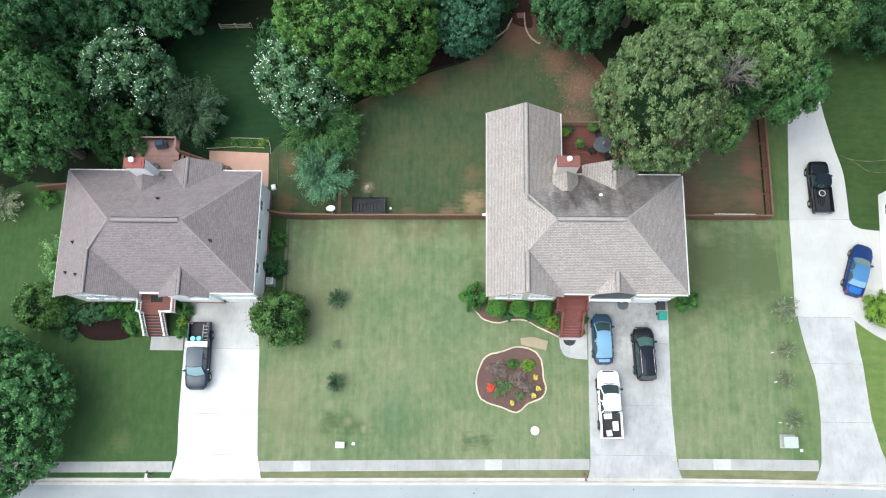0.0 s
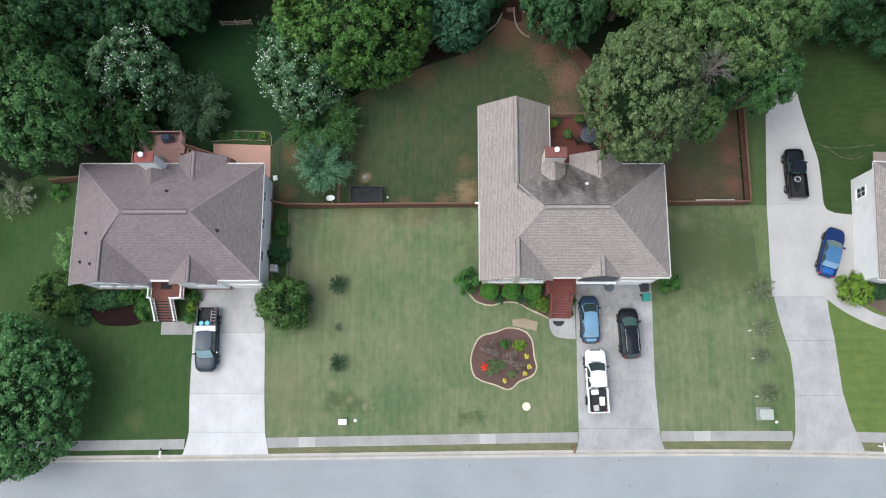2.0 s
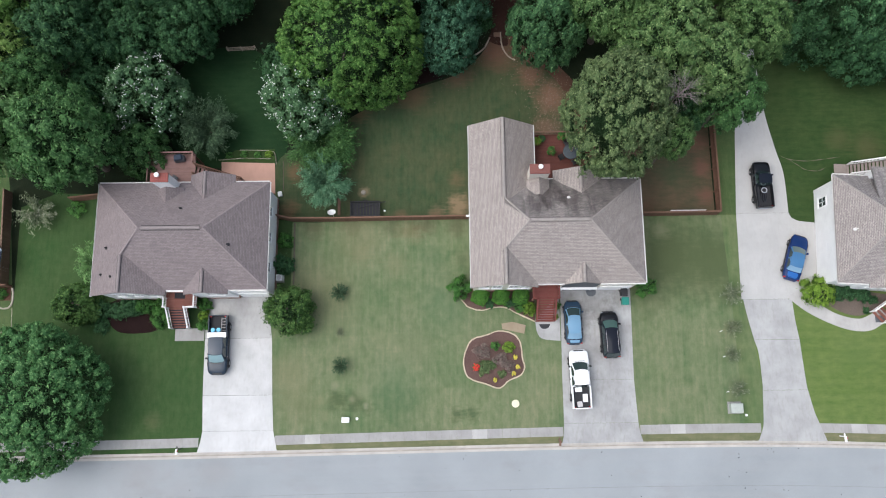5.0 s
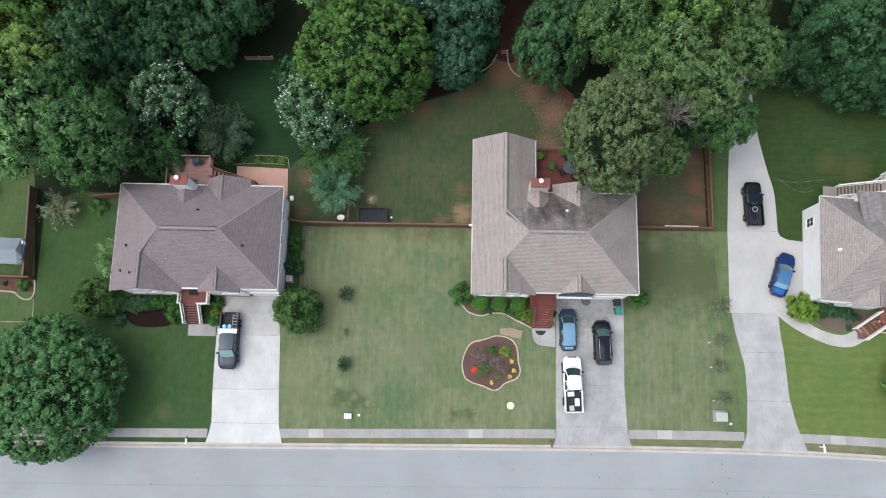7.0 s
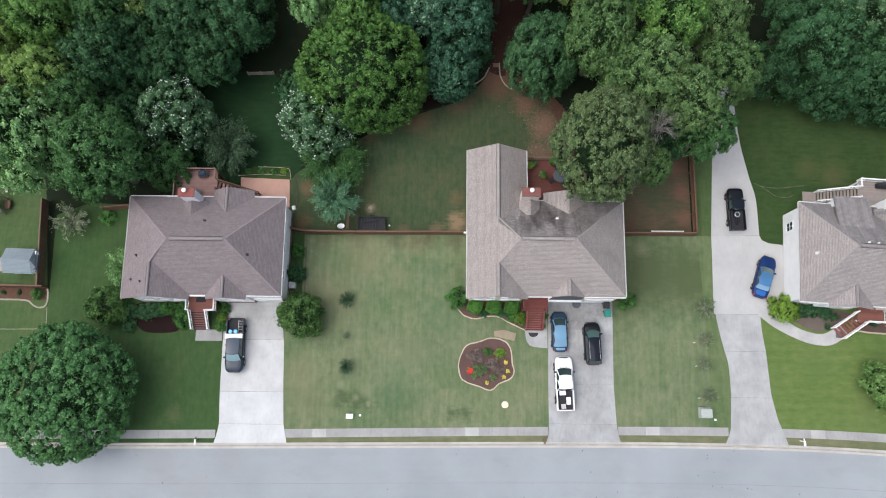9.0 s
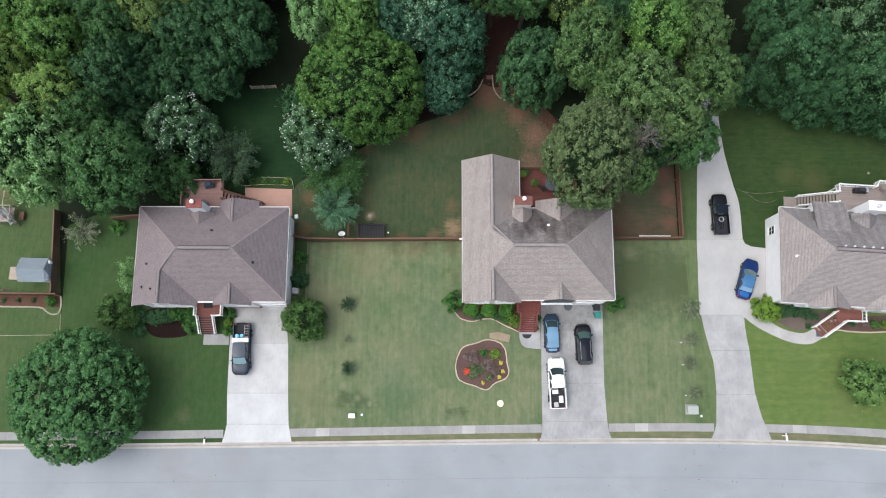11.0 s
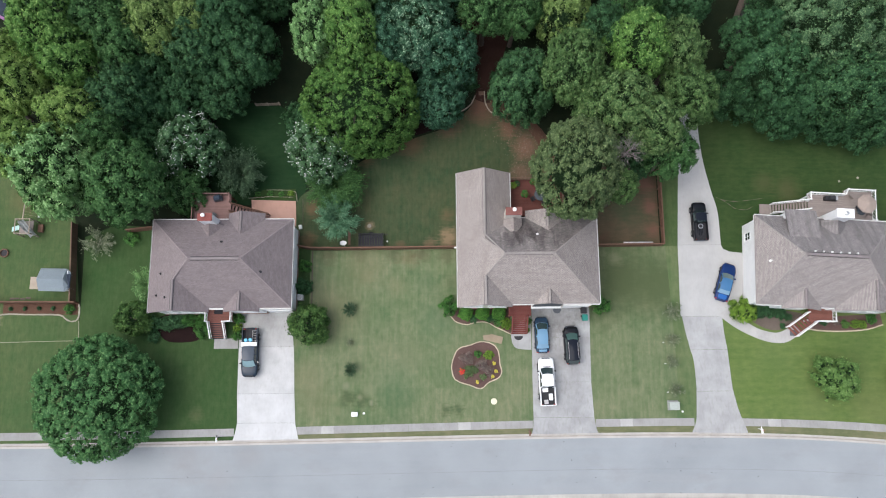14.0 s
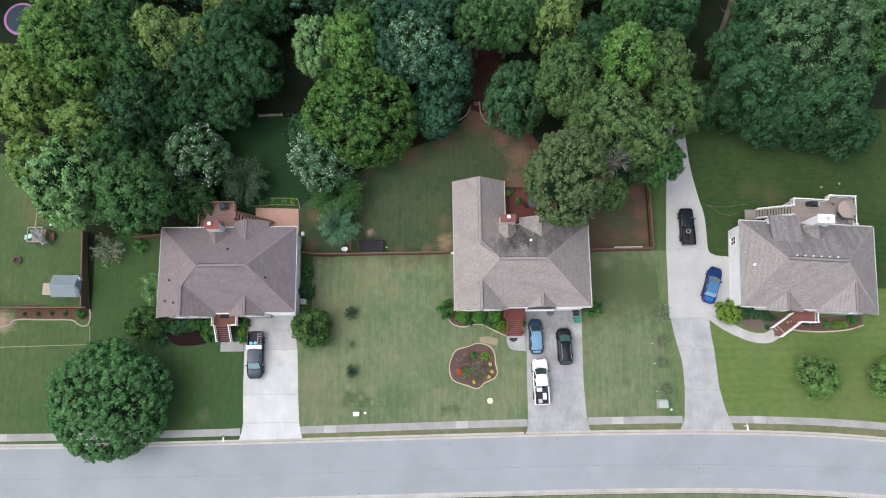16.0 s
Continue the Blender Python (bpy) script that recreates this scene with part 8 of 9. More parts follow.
for x, y, r, h in ((-10.6, 9.6, 0.95, 1.5), (-10.55, 5.55, 0.5, 0.6), (-10.4, 2.2, 0.9, 1.4), (29.2, 9.1, 1.15, 1.7), (28.9, 5.6, 0.9, 1.4), (28.7, 2.9, 0.85, 1.2), (29.1, -0.45, 0.9, 1.3)):
    clump(x, y, r, h, "fountain_pale" if r < 0.55 else "fountain_sapling" if x < 0 else "fountain_pale", "thin young sapling planted in the lawn", "sapling", "saplings")
for x, y in ((27.9, 5.3), (28.0, 2.75), (28.1, -0.7)):
    stake = thing("plant_stake", (x, y), 20, "short white plastic stake beside a sapling", "stake", "stakes")
    part("stake", boxed(-0.13, -0.03, 0.02, 0.13, 0.03, 0.08, 0.015), M["white_plastic"], stake)
    part("peg", boxed(-0.03, -0.03, 0.0, 0.03, 0.03, 0.45, 0.01), M["white_plastic"], stake)
for x, y in ((-22.6, 24.4), (-21.0, 24.5), (-19.6, 24.4), (-18.4, 24.5)):
    clump(x, y, 0.42, 0.4, "lime" if x > -19 else "shrub", "leafy vegetables in the bed", "vegetables", "vegetable bed")
for k in range(5):
    clump(-52.6 + 1.75 * k, 10.0, 0.3, 0.35, "dark", "small dark plant in the mulch strip", "perennial", "mulch strip plants")
clump(-45.2, 9.9, 0.7, 0.8, "shrub", "green plant at the end of the mulch strip")
for k in range(7):
    flowers(20.0 + 0.12 * (k % 3), 13.0 + 0.55 * k, 0.16 + 0.06 * (k % 2), "pale_flower", "small pale flowers along the house wall", "wall flowers")

# bare crown among the trees and the leaning trunk
bare = thing("bare_tree", (21.2, 25.6), 0, "bare grey dead branches among the green crowns", "tree")
rng_b = random.Random(9)
bm = bmesh.new()
tube(bm, (0, 0, 0), (0, 0, 12.4), 0.16, 0.08, 8)
part("trunk", bm, M["bark"], bare)
for k in range(46):
    a, e = rng_b.uniform(0, 6.28), rng_b.uniform(0.5, 2.0)
    bm = bmesh.new()
    p, q = Vector((0, 0, rng_b.uniform(11.2, 12.4))), Vector((math.cos(a) * e * 0.6, math.sin(a) * e * 0.6, rng_b.uniform(13.0, 14.0)))
    tube(bm, p, q, 0.016, 0.010, 5)
    for _ in range(5):
        tube(bm, q, q + Vector((math.cos(a) * e * 0.5 + rng_b.uniform(-0.5, 0.5), math.sin(a) * e * 0.5 + rng_b.uniform(-0.5, 0.5), rng_b.uniform(-0.1, 0.8))), 0.009, 0.004, 4)
    part("branch", bm, M["twig"], bare)
lean = thing("dead_trunk", (40.2, 46.2), 0, "tall bare grey trunk leaning in the woods", "tree")
bm = bmesh.new()
tube(bm, (0, 0, 0), (0.4, 2.6, 5.0), 0.55, 0.48, 12)
tube(bm, (0.4, 2.6, 5.0), (0.9, 4.6, 9.0), 0.48, 0.34, 12)
part("trunk", bm, M["bark_dark"], lean)

# ---- yard things ----
def lid_disc(x, y):
    return solid("manhole_lid", lathe(bmesh.new(), [(0.38, 0.0), (0.38, 0.06), (0.35, 0.09), (0.1, 0.1)], 28, (x, y, 0.01)), M["cream"], "round cream-coloured cover in the lawn", "cover")


lid_disc(6.98, -1.65)
mb = thing("meter_box", (-9.85, -3.05), 0, "white utility box in the lawn", "utility box")
part("case", boxed(-0.36, -0.24, 0, 0.36, 0.24, 0.36, 0.04), M["white_plastic"], mb)
part("lid", boxed(-0.38, -0.26, 0.361, 0.38, 0.26, 0.41, 0.02), M["white_plastic"], mb)
solid("valve_cover", lathe(bmesh.new(), [(0.14, 0), (0.14, 0.05), (0.05, 0.06)], 14, (-8.75, -2.95, 0.01)), M["white_plastic"], "small round white valve cover", "cover")
solid("valve_cover", lathe(bmesh.new(), [(0.13, 0), (0.13, 0.1), (0.05, 0.12)], 14, (29.75, -3.0, 0.01)), M["white_plastic"], "small round white valve cover", "cover")
tb = thing("transformer", (28.6, -2.2), 0, "grey-green utility transformer on a concrete pad", "transformer")
part("pad", boxed(-0.64, -0.64, 0, 0.68, 0.52, 0.12, 0.02), M["walk_concrete"], tb)
part("cabinet", boxed(-0.55, -0.55, 0.121, 0.6, 0.32, 0.75, 0.03), M["util"], tb)
part("hood", boxed(-0.58, -0.58, 0.751, 0.63, 0.36, 0.8, 0.02), M["util"], tb)


def mailbox(x, y, mat, label, case="white_plastic"):
    m = thing("mailbox", (x, y), 0, label, "mailbox", "mailboxes")
    part("post", boxed(-0.05, -0.05, 0, 0.05, 0.05, 1.15), M[mat], m)
    part("arm", boxed(-0.05, -0.35, 0.92, 0.05, 0.3, 1.0), M[mat], m)
    bm = bmesh.new()
    ring = [(0.09 * math.cos(a), 0.09 * math.sin(a)) for a in np.linspace(0, math.pi, 7)]
    prof = [(-0.1, 0.0), (0.1, 0.0)] + [(x_ * 1.1, 0.12 + z_) for x_, z_ in ring]
    skin(bm, [[(px_, -0.5, 1.02 + pz_) for px_, pz_ in prof], [(px_, 0.05, 1.02 + pz_) for px_, pz_ in prof]])
    b = part("box", bm, M[case], m)
    part("flag", boxed(0.115, -0.2, 1.1, 0.125, -0.02, 1.26), M["tail"], b)


mailbox(-26.1, -5.65, "black_plastic", "white mailbox on a dark post by the kerb")
mailbox(38.75, -5.1, "trim", "white mailbox with a cross post by the kerb")
mailbox(11.1, -5.2, "fence_old", "small mailbox on a brown post by the drive", "fence_old")


def bin_(x, y, mat, label):
    b = thing("wheelie_bin", (x, y), 0, label, "bin", "bins")
    bm = bmesh.new()
    skin(bm, [[(s * u, t * v, z) for s, t in ((-1, -1), (1, -1), (1, 1), (-1, 1))] for u, v, z in ((0.24, 0.27, 0.08), (0.31, 0.36, 1.0))])
    part("body", bm, M[mat], b)
    part("lid", boxed(-0.34, -0.40, 1.001, 0.34, 0.38, 1.07, 0.03), M[mat], b)
    for s in (-1, 1):
        t = bmesh.new()
        tube(t, (s * 0.27, 0.27, 0.12), (s * 0.33, 0.27, 0.12), 0.12, sides=12)
        part("wheel", t, M["rubber"], b)


bin_(18.15, 9.25, "black_plastic", "black wheelie bin beside the garage")
bin_(18.25, 8.35, "teal_plastic", "teal green wheelie bin beside the garage")


def condenser(x, y, label="white air conditioner unit beside the wall"):
    a = thing("air_conditioner", (x, y), 0, label, "air conditioner", "air conditioners")
    part("case", boxed(-0.33, -0.33, 0.05, 0.33, 0.33, 0.8, 0.04), M["gutter"], a)
    part("fan_grille", lathe(bmesh.new(), [(0.26, 0.801), (0.26, 0.83), (0.06, 0.84)], 18), M["gutter_grey"], a)
    part("pad", boxed(-0.4, -0.4, 0, 0.4, 0.4, 0.05), M["walk_concrete"], a)


condenser(-16.75, 11.15)
post = thing("drain_box", (-17.05, 20.1), 12, "small white plastic box beside the patio corner", "box")
part("box", boxed(-0.22, -0.26, 0.0, 0.2, 0.26, 0.3, 0.04), M["white_plastic"], post)
part("lid", boxed(-0.17, -0.2, 0.3, 0.15, 0.2, 0.34, 0.03), M["trim"], post)
solid("drain_pipe", tube(bmesh.new(), (-16.75, 20.4, 0.07), (-16.85, 23.7, 0.07), 0.032), M["litter"], "thin pale pipe lying along the grass", "pipe")
di = thing("satellite_dish", (-11.4, 17.62), 0, "white satellite dish on a short pole", "satellite dish")
bm = bmesh.new()
tube(bm, (0, 0, 0), (0, 0, 1.5), 0.03, sides=8)
part("pole", bm, M["steel"], di)
bm = bmesh.new()
lathe(bm, [(0.05, 0.0), (0.25, 0.05), (0.42, 0.15), (0.42, 0.17), (0.25, 0.075), (0.05, 0.025)], 20)
bm.transform(Matrix.Translation((0, 0, 1.5)) @ Matrix.Rotation(radians(-35), 4, "X"))
part("dish", bm, M["white_plastic"], di)
tr = thing("trailer", (-8.1, 18.3), 0, "low black slatted utility trailer by the fence", "trailer")
part("frame", box(box(box(boxed(-1.55, -0.8, 0.4, 1.55, -0.72, 0.75), -1.55, 0.72, 0.4, 1.55, 0.8, 0.75), -1.55, -0.72, 0.4, -1.47, 0.72, 0.75), 1.47, -0.72, 0.4, 1.55, 0.72, 0.75), M["black_plastic"], tr)
for k in range(9):
    part("slat", boxed(-1.45 + k * 0.325, -0.71, 0.42, -1.19 + k * 0.325, 0.71, 0.46), M["dark"], tr)
bm = bmesh.new()
tube(bm, (1.5, 0.7, 0.5), (2.15, 0.75, 0.45), 0.04, sides=6)
tube(bm, (-0.7, 0.0, 0.8), (1.3, 0.5, 0.85), 0.05, sides=6)
part("drawbar", bm, M["black_plastic"], tr)
tyre, rim = wheel_mesh(0.28, 0.18)
tm_, rm_ = mesh_of("tyre", tyre, M["rubber"], 40), mesh_of("rim", rim, M["rim"], 40)
for s in (1, -1):
    w_ = share("wheel", tm_, tr, pose(0, s * 0.9, 0.28, 0, 0, 90 * s))
    share("rim", rm_, w_)
solid("stump", lathe(bmesh.new(), [(0.27, 0.0), (0.21, 0.10), (0.19, 0.20), (0.05, 0.21)], 11, (-8.35, 20.2, 0.01)), M["pale_stone"], "pale cut tree stump in a bare patch", "stump")
# Flat board added as a stand-in for an upright brown strip.
solid("plank", boxed(-11.02, 17.75, 0.02, -10.72, 19.7, 0.07, 0.01), M["fence_old"], "flat brown board, stand-in for a brown upright", "plank")
solid("plastic_disc", lathe(bmesh.new(), [(0.11, 0.0), (0.11, 0.03), (0.03, 0.035)], 12, (-6.1, 18.2, 0.02)), M["white_plastic"], "small white plastic disc lying in the grass", "disc")


def pot(x, y, z, r, kind, label):
    p = thing("potted_plant", (x, y, z), 0, label, "potted plant", "potted plants")
    part("pot", lathe(bmesh.new(), [(r * 0.6, 0), (r * 0.85, r * 1.3), (r * 0.92, r * 1.35), (r * 0.78, r * 1.35), (r * 0.7, r * 1.1)], 16), M["terracotta"], p)
    me, core, _, _ = CROWN[kind][0]
    m = Matrix.Translation((0, 0, r * 2.1)) @ Matrix.Diagonal((r * 1.7, r * 1.7, r * 1.1, 1))
    share("leaves", me, p, m)
    return p


pot(12.1, 24.85, 3.0, 0.3, "shrub", "leafy green plant in a pot on the deck")
pot(11.0, 23.3, 3.0, 0.3, "shrub", "leafy green plant in a pot on the deck")
pot(9.6, 24.4, 3.0, 0.28, "lime", "light green plant in a pot on the deck")
pot(10.1, 24.7, 3.0, 0.22, "dark", "dark green plant in a pot on the deck")


def chair(x, y, z, turn, mat, label):
    c = thing("patio_chair", (x, y, z), turn, label, "chair", "patio chairs")
    part("seat", boxed(-0.26, -0.26, 0.40, 0.26, 0.26, 0.45, 0.02), M[mat], c)
    part("backrest", boxed(-0.26, -0.30, 0.46, 0.26, -0.25, 0.92, 0.02), M[mat], c)
    for sx in (-0.22, 0.22):
        for sy in (-0.22, 0.22):
            part("leg", boxed(sx - 0.02, sy - 0.02, 0, sx + 0.02, sy + 0.02, 0.399), M[mat], c)
        part("armrest", boxed(sx - 0.03, -0.25, 0.62, sx + 0.03, 0.24, 0.65), M[mat], c)


def round_table(x, y, z, r, top, label):
    t = thing("patio_table", (x, y, z), 0, label, "table")
    part("tabletop", lathe(bmesh.new(), [(r, 0.70), (r, 0.735), (r * 0.96, 0.745), (0.05, 0.746)], 28), M[top], t)
    part("rim", lathe(bmesh.new(), [(r * 1.03, 0.69), (r * 1.03, 0.73), (r * 1.005, 0.73), (r * 1.005, 0.69)], 28), M["black_plastic"], t)
    for k in range(4):
        a = k * math.pi / 2 + 0.6
        bm = bmesh.new()
        tube(bm, (math.cos(a) * r * 0.6, math.sin(a) * r * 0.6, 0), (math.cos(a) * r * 0.75, math.sin(a) * r * 0.75, 0.69), 0.03, sides=8)
        part("leg", bm, M["black_plastic"], t)
    return t


t_ = round_table(12.95, 23.2, 3.0, 0.78, "slate_canvas", "round blue-grey glass table with a folded parasol")
bm = bmesh.new()
tube(bm, (0, 0, 0.1), (0.0, 0.0, 2.2), 0.025, sides=8)
tube(bm, (0, 0, 1.0), (0, 0, 2.15), 0.11, 0.05, 10)
part("folded_parasol", bm, M["tan_canvas"], t_)
for a in (0.3, 1.9, 3.6, 5.1):
    chair(12.95 + 1.05 * math.cos(a), 23.2 + 1.05 * math.sin(a), 3.0, math.degrees(a) + 90, "black_plastic", "dark metal patio chair at the round table")
gr = thing("grill", (-26.6, 23.0, 3.0), 10, "dark covered barbecue grill on the deck", "grill")
part("cart", boxed(-0.5, -0.28, 0.1, 0.5, 0.28, 0.75, 0.03), M["slate"], gr)
part("hood", boxed(-0.42, -0.32, 0.751, 0.42, 0.32, 1.1, 0.12), M["net"], gr)
chair(-28.9, 22.9, 3.0, 30, "util", "pale grey-green patio chair on the deck")
chair(-27.0, 20.9, 3.0, 150, "slate", "dark patio chair beside the chimney")

# on the grey deck of the ash-roofed house
def on3(u, v):
    a = radians(T3)
    return 37.8 + u * math.cos(a) - v * math.sin(a), 9.5 + u * math.sin(a) + v * math.cos(a)


um = thing("parasol", (*on3(13.45, 12.8), 3.0), 15, "open tan canvas parasol on the deck", "parasol")
bm = bmesh.new()
tube(bm, (0, 0, 0), (0, 0, 2.5), 0.03, sides=8)
part("pole", bm, M["gutter_grey"], um)
bm = bmesh.new()
apex = bm.verts.new((0, 0, 2.55))
ringv = [bm.verts.new((1.2 * math.cos(2 * math.pi * k / 8), 1.2 * math.sin(2 * math.pi * k / 8), 2.02)) for k in range(8)]
lowv = [bm.verts.new((1.19 * math.cos(2 * math.pi * k / 8), 1.19 * math.sin(2 * math.pi * k / 8), 1.9)) for k in range(8)]
for k in range(8):
    j = (k + 1) % 8
    bm.faces.new((apex, ringv[k], ringv[j]))
    bm.faces.new((ringv[k], lowv[k], lowv[j], ringv[j]))
part("canopy", bm, M["tan_canvas"], um)
for k in range(8):
    bm = bmesh.new()
    tube(bm, (0, 0, 2.5), (1.18 * math.cos(2 * math.pi * k / 8), 1.18 * math.sin(2 * math.pi * k / 8), 2.0), 0.012, sides=5)
    part("rib", bm, M["gutter_grey"], um)
part("base", lathe(bmesh.new(), [(0.3, 0), (0.28, 0.06), (0.06, 0.1)], 16), M["black_plastic"], um)
round_table(*on3(13.45, 12.2), 3.0, 0.5, "slate_canvas", "round table under the parasol")
for u, v, t in ((12.28, 11.90, 200), (12.48, 14.10, 320), (14.48, 11.60, 150), (14.58, 14.50, 30)):
    chair(*on3(u, v), 3.0, t, "deck_grey", "weathered grey timber patio chair on the deck")
bn = thing("grill", (*on3(9.9, 13.65), 3.0), T3, "long black barbecue grill against the rail", "grill")
part("cart", boxed(-0.75, -0.25, 0.1, 0.75, 0.25, 0.8, 0.03), M["black_plastic"], bn)
part("hood", boxed(-0.4, -0.27, 0.801, 0.4, 0.27, 1.1, 0.1), M["dark"], bn)
part("side_shelf", boxed(0.42, -0.24, 0.801, 0.74, 0.24, 0.84), M["steel"], bn)
condenser(*on3(16.9, 11.8), "white air conditioner unit behind the house")
for k, (u, v) in enumerate(((12.9, 17.0), (15.3, 17.6))):
    x, y = on3(u, v)
    solid("garden_stone", lathe(bmesh.new(), [(0.14, 0), (0.16, 0.04), (0.11, 0.08), (0.03, 0.09)], 9, (x, y, 0.0)), M["pale_stone"], "small pale stone on the lawn", "stone", "garden stones")
solid("door_mat", boxed(43.6, 6.0, 0.053, 44.6, 6.7, 0.07), M["slate"], "blue-grey mat at the foot of the steps", "mat")

solid("door_mat", lathe(bmesh.new(), [(0.5, 0.0), (0.5, 0.02), (0.1, 0.022)], 20, (15.0, 9.45, 0.05)), M["slate"], "round dark mat on the drive before the garage", "mat")

# ---- the neighbouring yard ----
sh = thing("shed", (-46.7, 13.3), -1.5, "small garden shed with a blue-grey shingle roof", "shed")
part("wall", boxed(-1.4, -1.15, 0, 1.75, 1.15, 2.05), M["siding"], sh)
gable_wall_bm = bmesh.new()
uvl = gable_wall_bm.loops.layers.uv.new("UVMap")
roof_slab(gable_wall_bm, [(-1.65, -1.4, 2.0), (1.55, -1.4, 2.0), (1.55, 0.0, 2.75), (-1.65, 0.0, 2.75)], uvl, 0.08)
part("roof", gable_wall_bm, M["shed_roof"], sh)
b_ = bmesh.new()
roof_slab(b_, [(1.55, 1.4, 2.0), (-1.65, 1.4, 2.0), (-1.65, 0.0, 2.75), (1.55, 0.0, 2.75)], b_.loops.layers.uv.new("UVMap"), 0.08)
part("roof", b_, M["shed_roof"], sh)
b_ = bmesh.new()
roof_slab(b_, [(1.56, -1.4, 2.0), (2.1, -0.9, 1.95), (2.1, 0.9, 1.95), (1.56, 1.4, 2.0), (1.56, 0.0, 2.7)], b_.loops.layers.uv.new("UVMap"), 0.06)
part("end_roof", b_, M["shed_roof"], sh)
part("door", boxed(1.751, -0.55, 0.1, 1.8, 0.55, 1.9), M["net"], sh, "dark shed door")
part("door_hood", boxed(1.62, -0.95, 1.96, 2.14, 0.75, 2.12, 0.05), M["net"], sh, "dark slate hood above the shed door")
part("ramp", prism(bmesh.new(), [(-3.75, -0.95), (-1.401, -0.95), (-1.401, 0.55), (-3.75, 0.55)], 0.0, 0.25), M["log"], sh, "pale timber ramp")
ps = thing("playset", (-51.0, 20.0), 0, "timber climbing frame with a pale slide and tarp", "playset")
for x, y in ((-0.9, -0.9), (0.9, -0.9), (-0.9, 0.9), (0.9, 0.9)):
    part("post", boxed(x - 0.06, y - 0.06, 0, x + 0.06, y + 0.06, 2.3), M["log"], ps)
for x0, y0, x1, y1 in ((-0.9, -0.9, 0.9, -0.9), (-0.9, 0.9, 0.9, 0.9), (-0.9, -0.9, -0.9, 0.9), (0.9, -0.9, 0.9, 0.9)):
    bm = bmesh.new()
    tube(bm, (x0, y0, 2.25), (x1, y1, 2.25), 0.06, sides=6)
    part("beam", bm, M["log"], ps)
part("platform", boxed(-0.85, -0.85, 1.2, 0.85, 0.85, 1.28), M["deck_grey"], ps)
bm = bmesh.new()
tube(bm, (0, 0.9, 2.25), (0.1, 3.4, 2.25), 0.07, sides=6)
tube(bm, (0.1, 3.4, 2.25), (-0.5, 3.5, 0), 0.05, sides=6)
tube(bm, (0.1, 3.4, 2.25), (0.7, 3.5, 0), 0.05, sides=6)
part("swing_beam", bm, M["log"], ps)
for y in (1.7, 2.6):
    s_ = part("swing_seat", boxed(0.85, y - 0.2, 0.45, 1.1, y + 0.2, 0.49), M["white_plastic"], ps)
    bm = bmesh.new()
    for q in (-0.18, 0.18):
        tube(bm, (0.97, y + q, 0.49), (0.05, y + q, 2.2), 0.01, sides=4)
    part("rope", bm, M["log"], s_)
bm = bmesh.new()
skin(bm, [[(x, y_, z + dz) for y_, dz in ((-0.3, 0.12), (-0.26, 0.0), (0.26, 0.0), (0.3, 0.12), (0.24, 0.03), (-0.24, 0.03))] for x, z in ((-0.9, 1.25), (-1.5, 0.85), (-2.1, 0.35), (-2.4, 0.2))])
part("slide", bm, M["teal_slide"], ps)
bm = bmesh.new()
grid = [[bm.verts.new((-0.75 + 0.24 * i + 0.34 * j + 0.05 * math.sin(2 * j), 0.55 - 0.46 * j + 0.12 * i, 2.05 + 0.16 * math.sin(i * 2.1 + 0.6 + j) - 0.15 * j)) for j in range(5)] for i in range(4)]
for i in range(3):
    for j in range(4):
        bm.faces.new((grid[i][j], grid[i + 1][j], grid[i + 1][j + 1], grid[i][j + 1]))
bmesh.ops.solidify(bm, geom=bm.faces[:], thickness=0.02)
part("tarp", bm, M["tarp"], ps, "sagging pale striped tarp")
part("ladder", boxed(0.95, -0.4, 0.1, 1.6, 0.6, 0.5, 0.05), M["fence_wood"], ps)
fp = thing("fire_pit", (-54.1, 17.0), 0, "round rusty fire pit on the lawn", "fire pit")
part("ring", lathe(bmesh.new(), [(0.55, 0), (0.55, 0.3), (0.45, 0.3), (0.44, 0.05)], 18), M["fence_wood"], fp)
part("ash", lathe(bmesh.new(), [(0.43, 0.05), (0.43, 0.12), (0.05, 0.14)], 16), M["dark"], fp)
tp = thing("trampoline", (-56.3, 50.6), 0, "round trampoline with a dark mat and mauve rim", "trampoline")
part("mat", lathe(bmesh.new(), [(2.05, 0.86), (2.05, 0.88), (0.2, 0.87)], 32), M["net"], tp)
part("pad", lathe(bmesh.new(), [(2.06, 0.70), (2.38, 0.72), (2.38, 0.84), (2.06, 0.85)], 32), M["pink"], tp)
for k in range(6):
    a = k * math.pi / 3
    bm = bmesh.new()
    tube(bm, (2.3 * math.cos(a), 2.3 * math.sin(a), 0), (2.3 * math.cos(a), 2.3 * math.sin(a), 0.77), 0.03, sides=8)
    part("leg", bm, M["steel"], tp)
for k, (x, y) in enumerate(((-52.0, 11.3), (-51.3, 11.2), (-50.6, 11.3), (-52.6, 11.2))):
    solid("garden_stone", boxed(x - 0.3, y - 0.12, 0.0, x + 0.3, y + 0.08 + 0.04 * k, 0.1, 0.04), M["litter"], "flat grey rubble stone behind the fence", "stone", "garden stones")

# weathered timber border between the two front lawns
edging("timber_edging", [(-15.45, 17.0), (-15.42, 13.8), (-15.4, 10.2)], M["litter"], "low weathered timber border between two lawns", 0.13, 0.05, False)

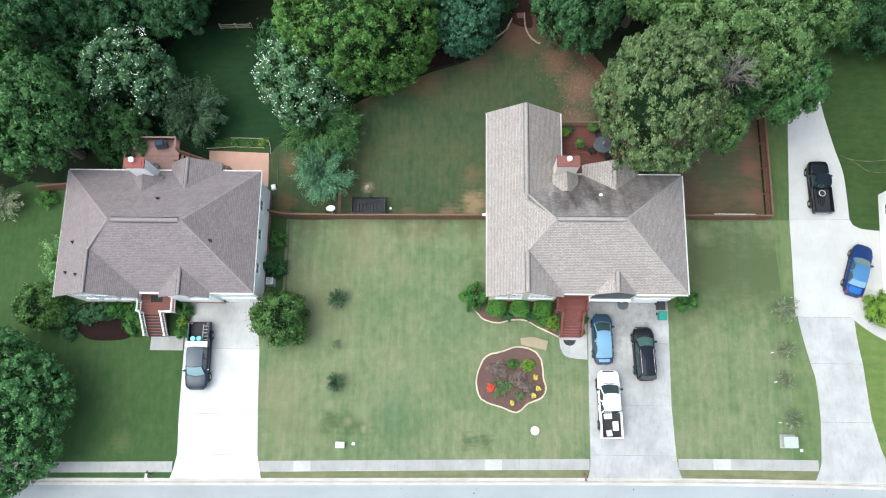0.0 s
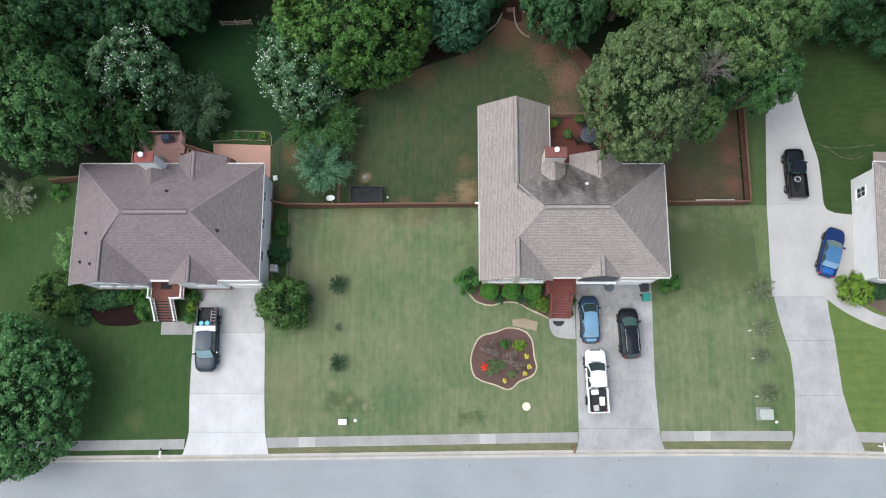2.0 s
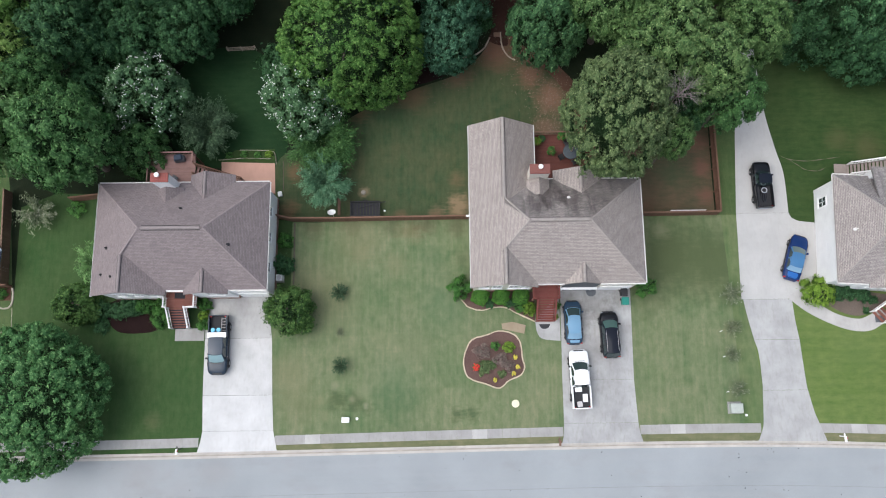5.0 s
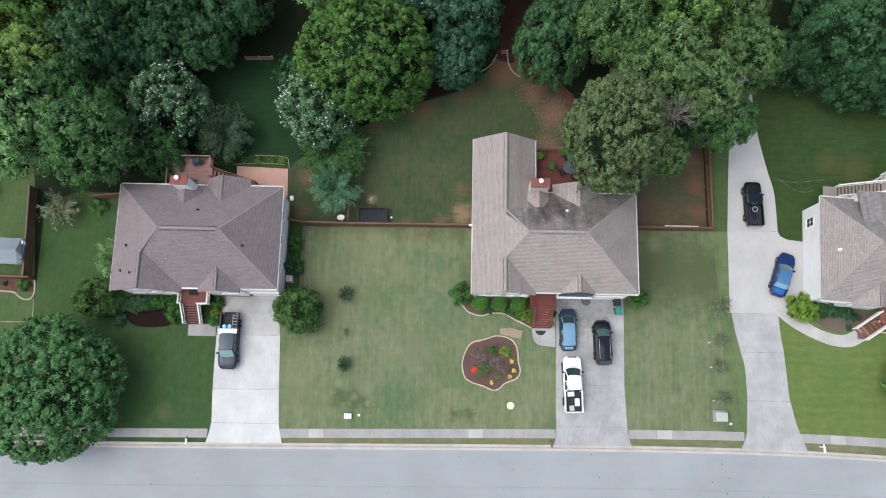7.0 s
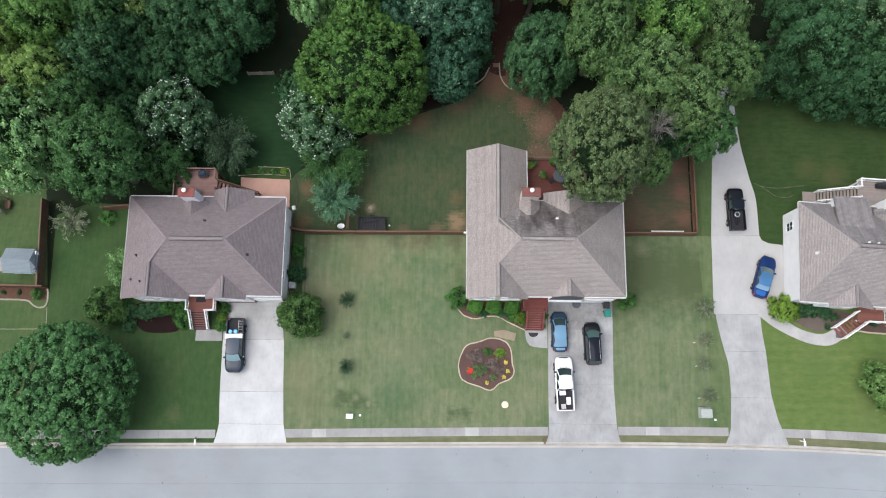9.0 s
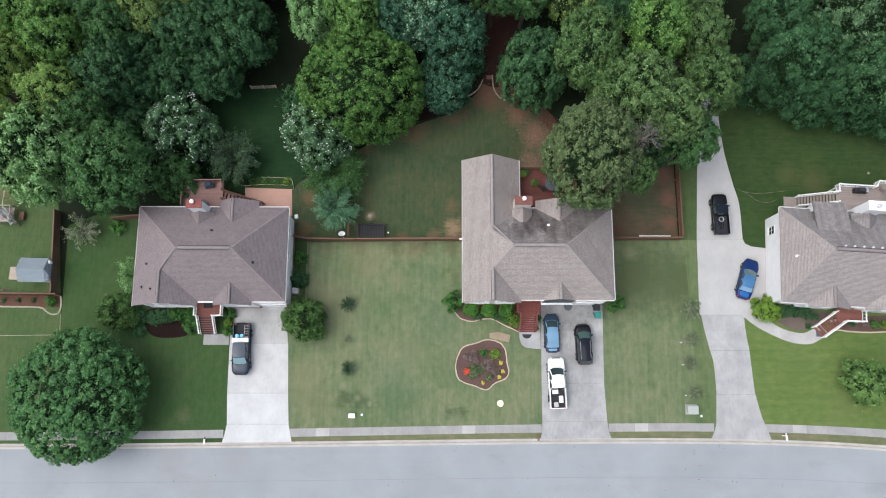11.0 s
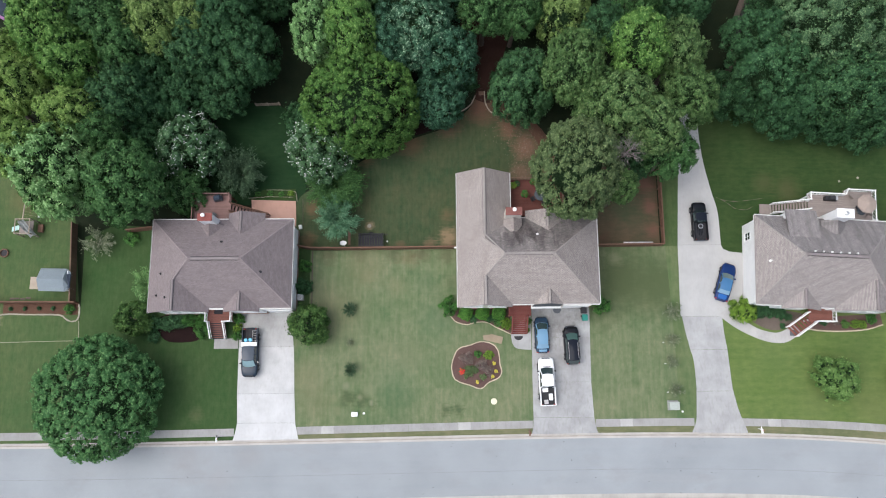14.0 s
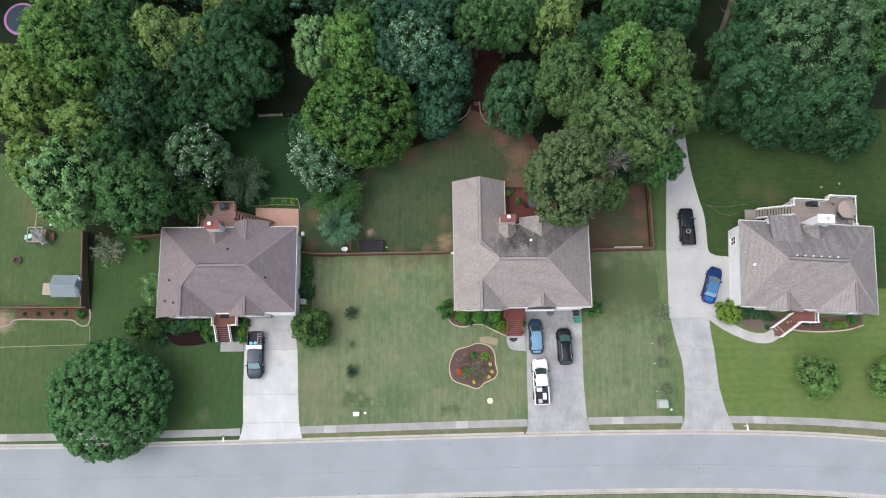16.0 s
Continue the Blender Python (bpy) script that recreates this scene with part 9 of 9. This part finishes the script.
# a bare grey trunk lying in a clearing of the woods
log = thing("fallen_trunk", (39.7, 46.6), 0, "bare grey-brown tree trunk lying in a clearing", "trunk")
bm = bmesh.new()
line = [Vector((0.0, 0.0, 0.42)), Vector((0.75, 2.2, 0.5)), Vector((1.7, 4.4, 0.55)), Vector((2.5, 6.8, 0.6)), Vector((3.5, 9.4, 0.55))]
for k, (a, b) in enumerate(zip(line, line[1:])):
    tube(bm, a, b, 0.40 + 0.04 * k, 0.44 + 0.04 * k, 12)
part("trunk", bm, M["bark"], log)
for k, (y, side, length) in enumerate(((2.0, 1, 1.1), (3.8, -1, 0.8), (6.0, 1, 1.3))):
    bm = bmesh.new()
    p = Vector((0.36 * y, y, 0.6))
    q = p + Vector((side * length, 0.5, 0.25))
    tube(bm, p, q, 0.12, 0.07, 8)
    tube(bm, q, q + Vector((side * 0.3, 0.45, 0.1)), 0.07, 0.03, 7)
    part("branch_stub", bm, M["bark"], log)

# worn tracks in the back lawn
def track(pts, w):
    pts = [Vector((*p, 0)) for p in smooth_loop(pts, False, 6)]
    sides = []
    for i, p in enumerate(pts):
        d = (pts[min(i + 1, len(pts) - 1)] - pts[max(i - 1, 0)]).normalized()
        n = Vector((-d.y, d.x, 0)) * w * (0.6 + 0.4 * math.sin(i * 1.3)) * min(1.0, 0.15 + min(i, len(pts) - 1 - i) / 4)
        sides.append((p + n, p - n))
    bm = bmesh.new()
    vs = [(bm.verts.new((a.x, a.y, 0.024)), bm.verts.new((b.x, b.y, 0.024))) for a, b in sides]
    for (a, b), (c, d) in zip(vs, vs[1:]):
        bm.faces.new((a, b, d, c))
    bmesh.ops.recalc_face_normals(bm, faces=bm.faces[:])
    return solid("worn_track", bm, M["litter"], "thin worn straw-brown track in the grass", "track", kind="structure")


track([(35.7, 23.7), (36.6, 23.3), (38.4, 23.1), (40.4, 23.3), (42.0, 23.5)], 0.05)
track([(36.6, 23.25), (37.4, 22.7), (38.2, 22.15), (39.5, 22.0), (40.4, 22.4)], 0.05)

# fallen leaves at the woods' edge
bm = bmesh.new()
rng_f = random.Random(12)
edge_line = [Vector((x, y, 0)) for x, y in smooth_loop([(-4.0, 31.2), (0.5, 33.0), (4.0, 35.2), (6.3, 37.6), (8.6, 35.0), (11.4, 32.8), (12.6, 29.5), (12.2, 26.6)], False, 6)]
for _ in range(420):
    p = edge_line[int(len(edge_line) * rng_f.random() ** 0.6)] + Vector((rng_f.gauss(-0.2, 0.8), rng_f.gauss(-0.5, 0.8), 0.03))
    s, a = rng_f.uniform(0.03, 0.075), rng_f.uniform(0, 6.28)
    vs = [bm.verts.new((p.x + s * math.cos(a + q) * k, p.y + s * math.sin(a + q) * k, p.z + dz)) for q, k, dz in ((0, 1.2, 0.015), (1.6, 0.6, 0.0), (3.14, 1.2, 0.015), (4.7, 0.6, 0.0))]
    bm.faces.new(vs)
solid("fallen_leaves", bm, M["litter"], "scattered tan fallen leaves and twigs at the woods' edge", "leaves", kind="stuff")

# pale straw and chips over the bare patch by the deck
bm = bmesh.new()
rng_s = random.Random(21)
for _ in range(700):
    k = rng_s.random()
    cx, cy, spread = (11.7, 30.6, 1.3) if k < 0.45 else (11.2, 27.6, 1.1) if k < 0.8 else (9.2, 33.4, 1.2)
    x, y = rng_s.gauss(cx, spread), rng_s.gauss(cy, spread * 1.2)
    s, w, a = rng_s.uniform(0.04, 0.13), rng_s.uniform(0.012, 0.028), rng_s.gauss(0.9, 0.8)
    ca, sa = math.cos(a), math.sin(a)
    bm.faces.new([bm.verts.new((x + u * s * ca - v * w * sa, y + u * s * sa + v * w * ca, 0.032 + 0.01 * abs(u))) for u, v in ((-1, -0.4), (0, -1), (1, 0.2), (0, 1))])
solid("straw_litter", bm, M["straw_pale"], "pale straw and wood chips over bare earth", "straw", kind="stuff")

# dead leaves on the road
bm = bmesh.new()
rng_l = random.Random(3)
for _ in range(44):
    x = rng_l.choice((rng_l.uniform(28, 32.5), rng_l.uniform(27, 33), rng_l.uniform(-60, 60), rng_l.uniform(-12, 40)))
    y = curb(x) - rng_l.uniform(0.6, 7.0)
    s = rng_l.uniform(0.03, 0.075)
    a = rng_l.uniform(0, 6.28)
    zz = -0.05 - abs((curb(x) - y) - ROAD_W / 2) / 3.5 * 0.065 + 0.012
    vs = [bm.verts.new((x + s * math.cos(a + q) * k, y + s * math.sin(a + q) * k, zz + dz)) for q, k, dz in ((0, 1.2, 0.02), (1.6, 0.7, 0.0), (3.14, 1.2, 0.02), (4.7, 0.7, 0.0))]
    bm.faces.new(vs)
solid("dead_leaves", bm, M["dark"], "scattered dark dead leaves and specks on the road", "leaves", kind="stuff")
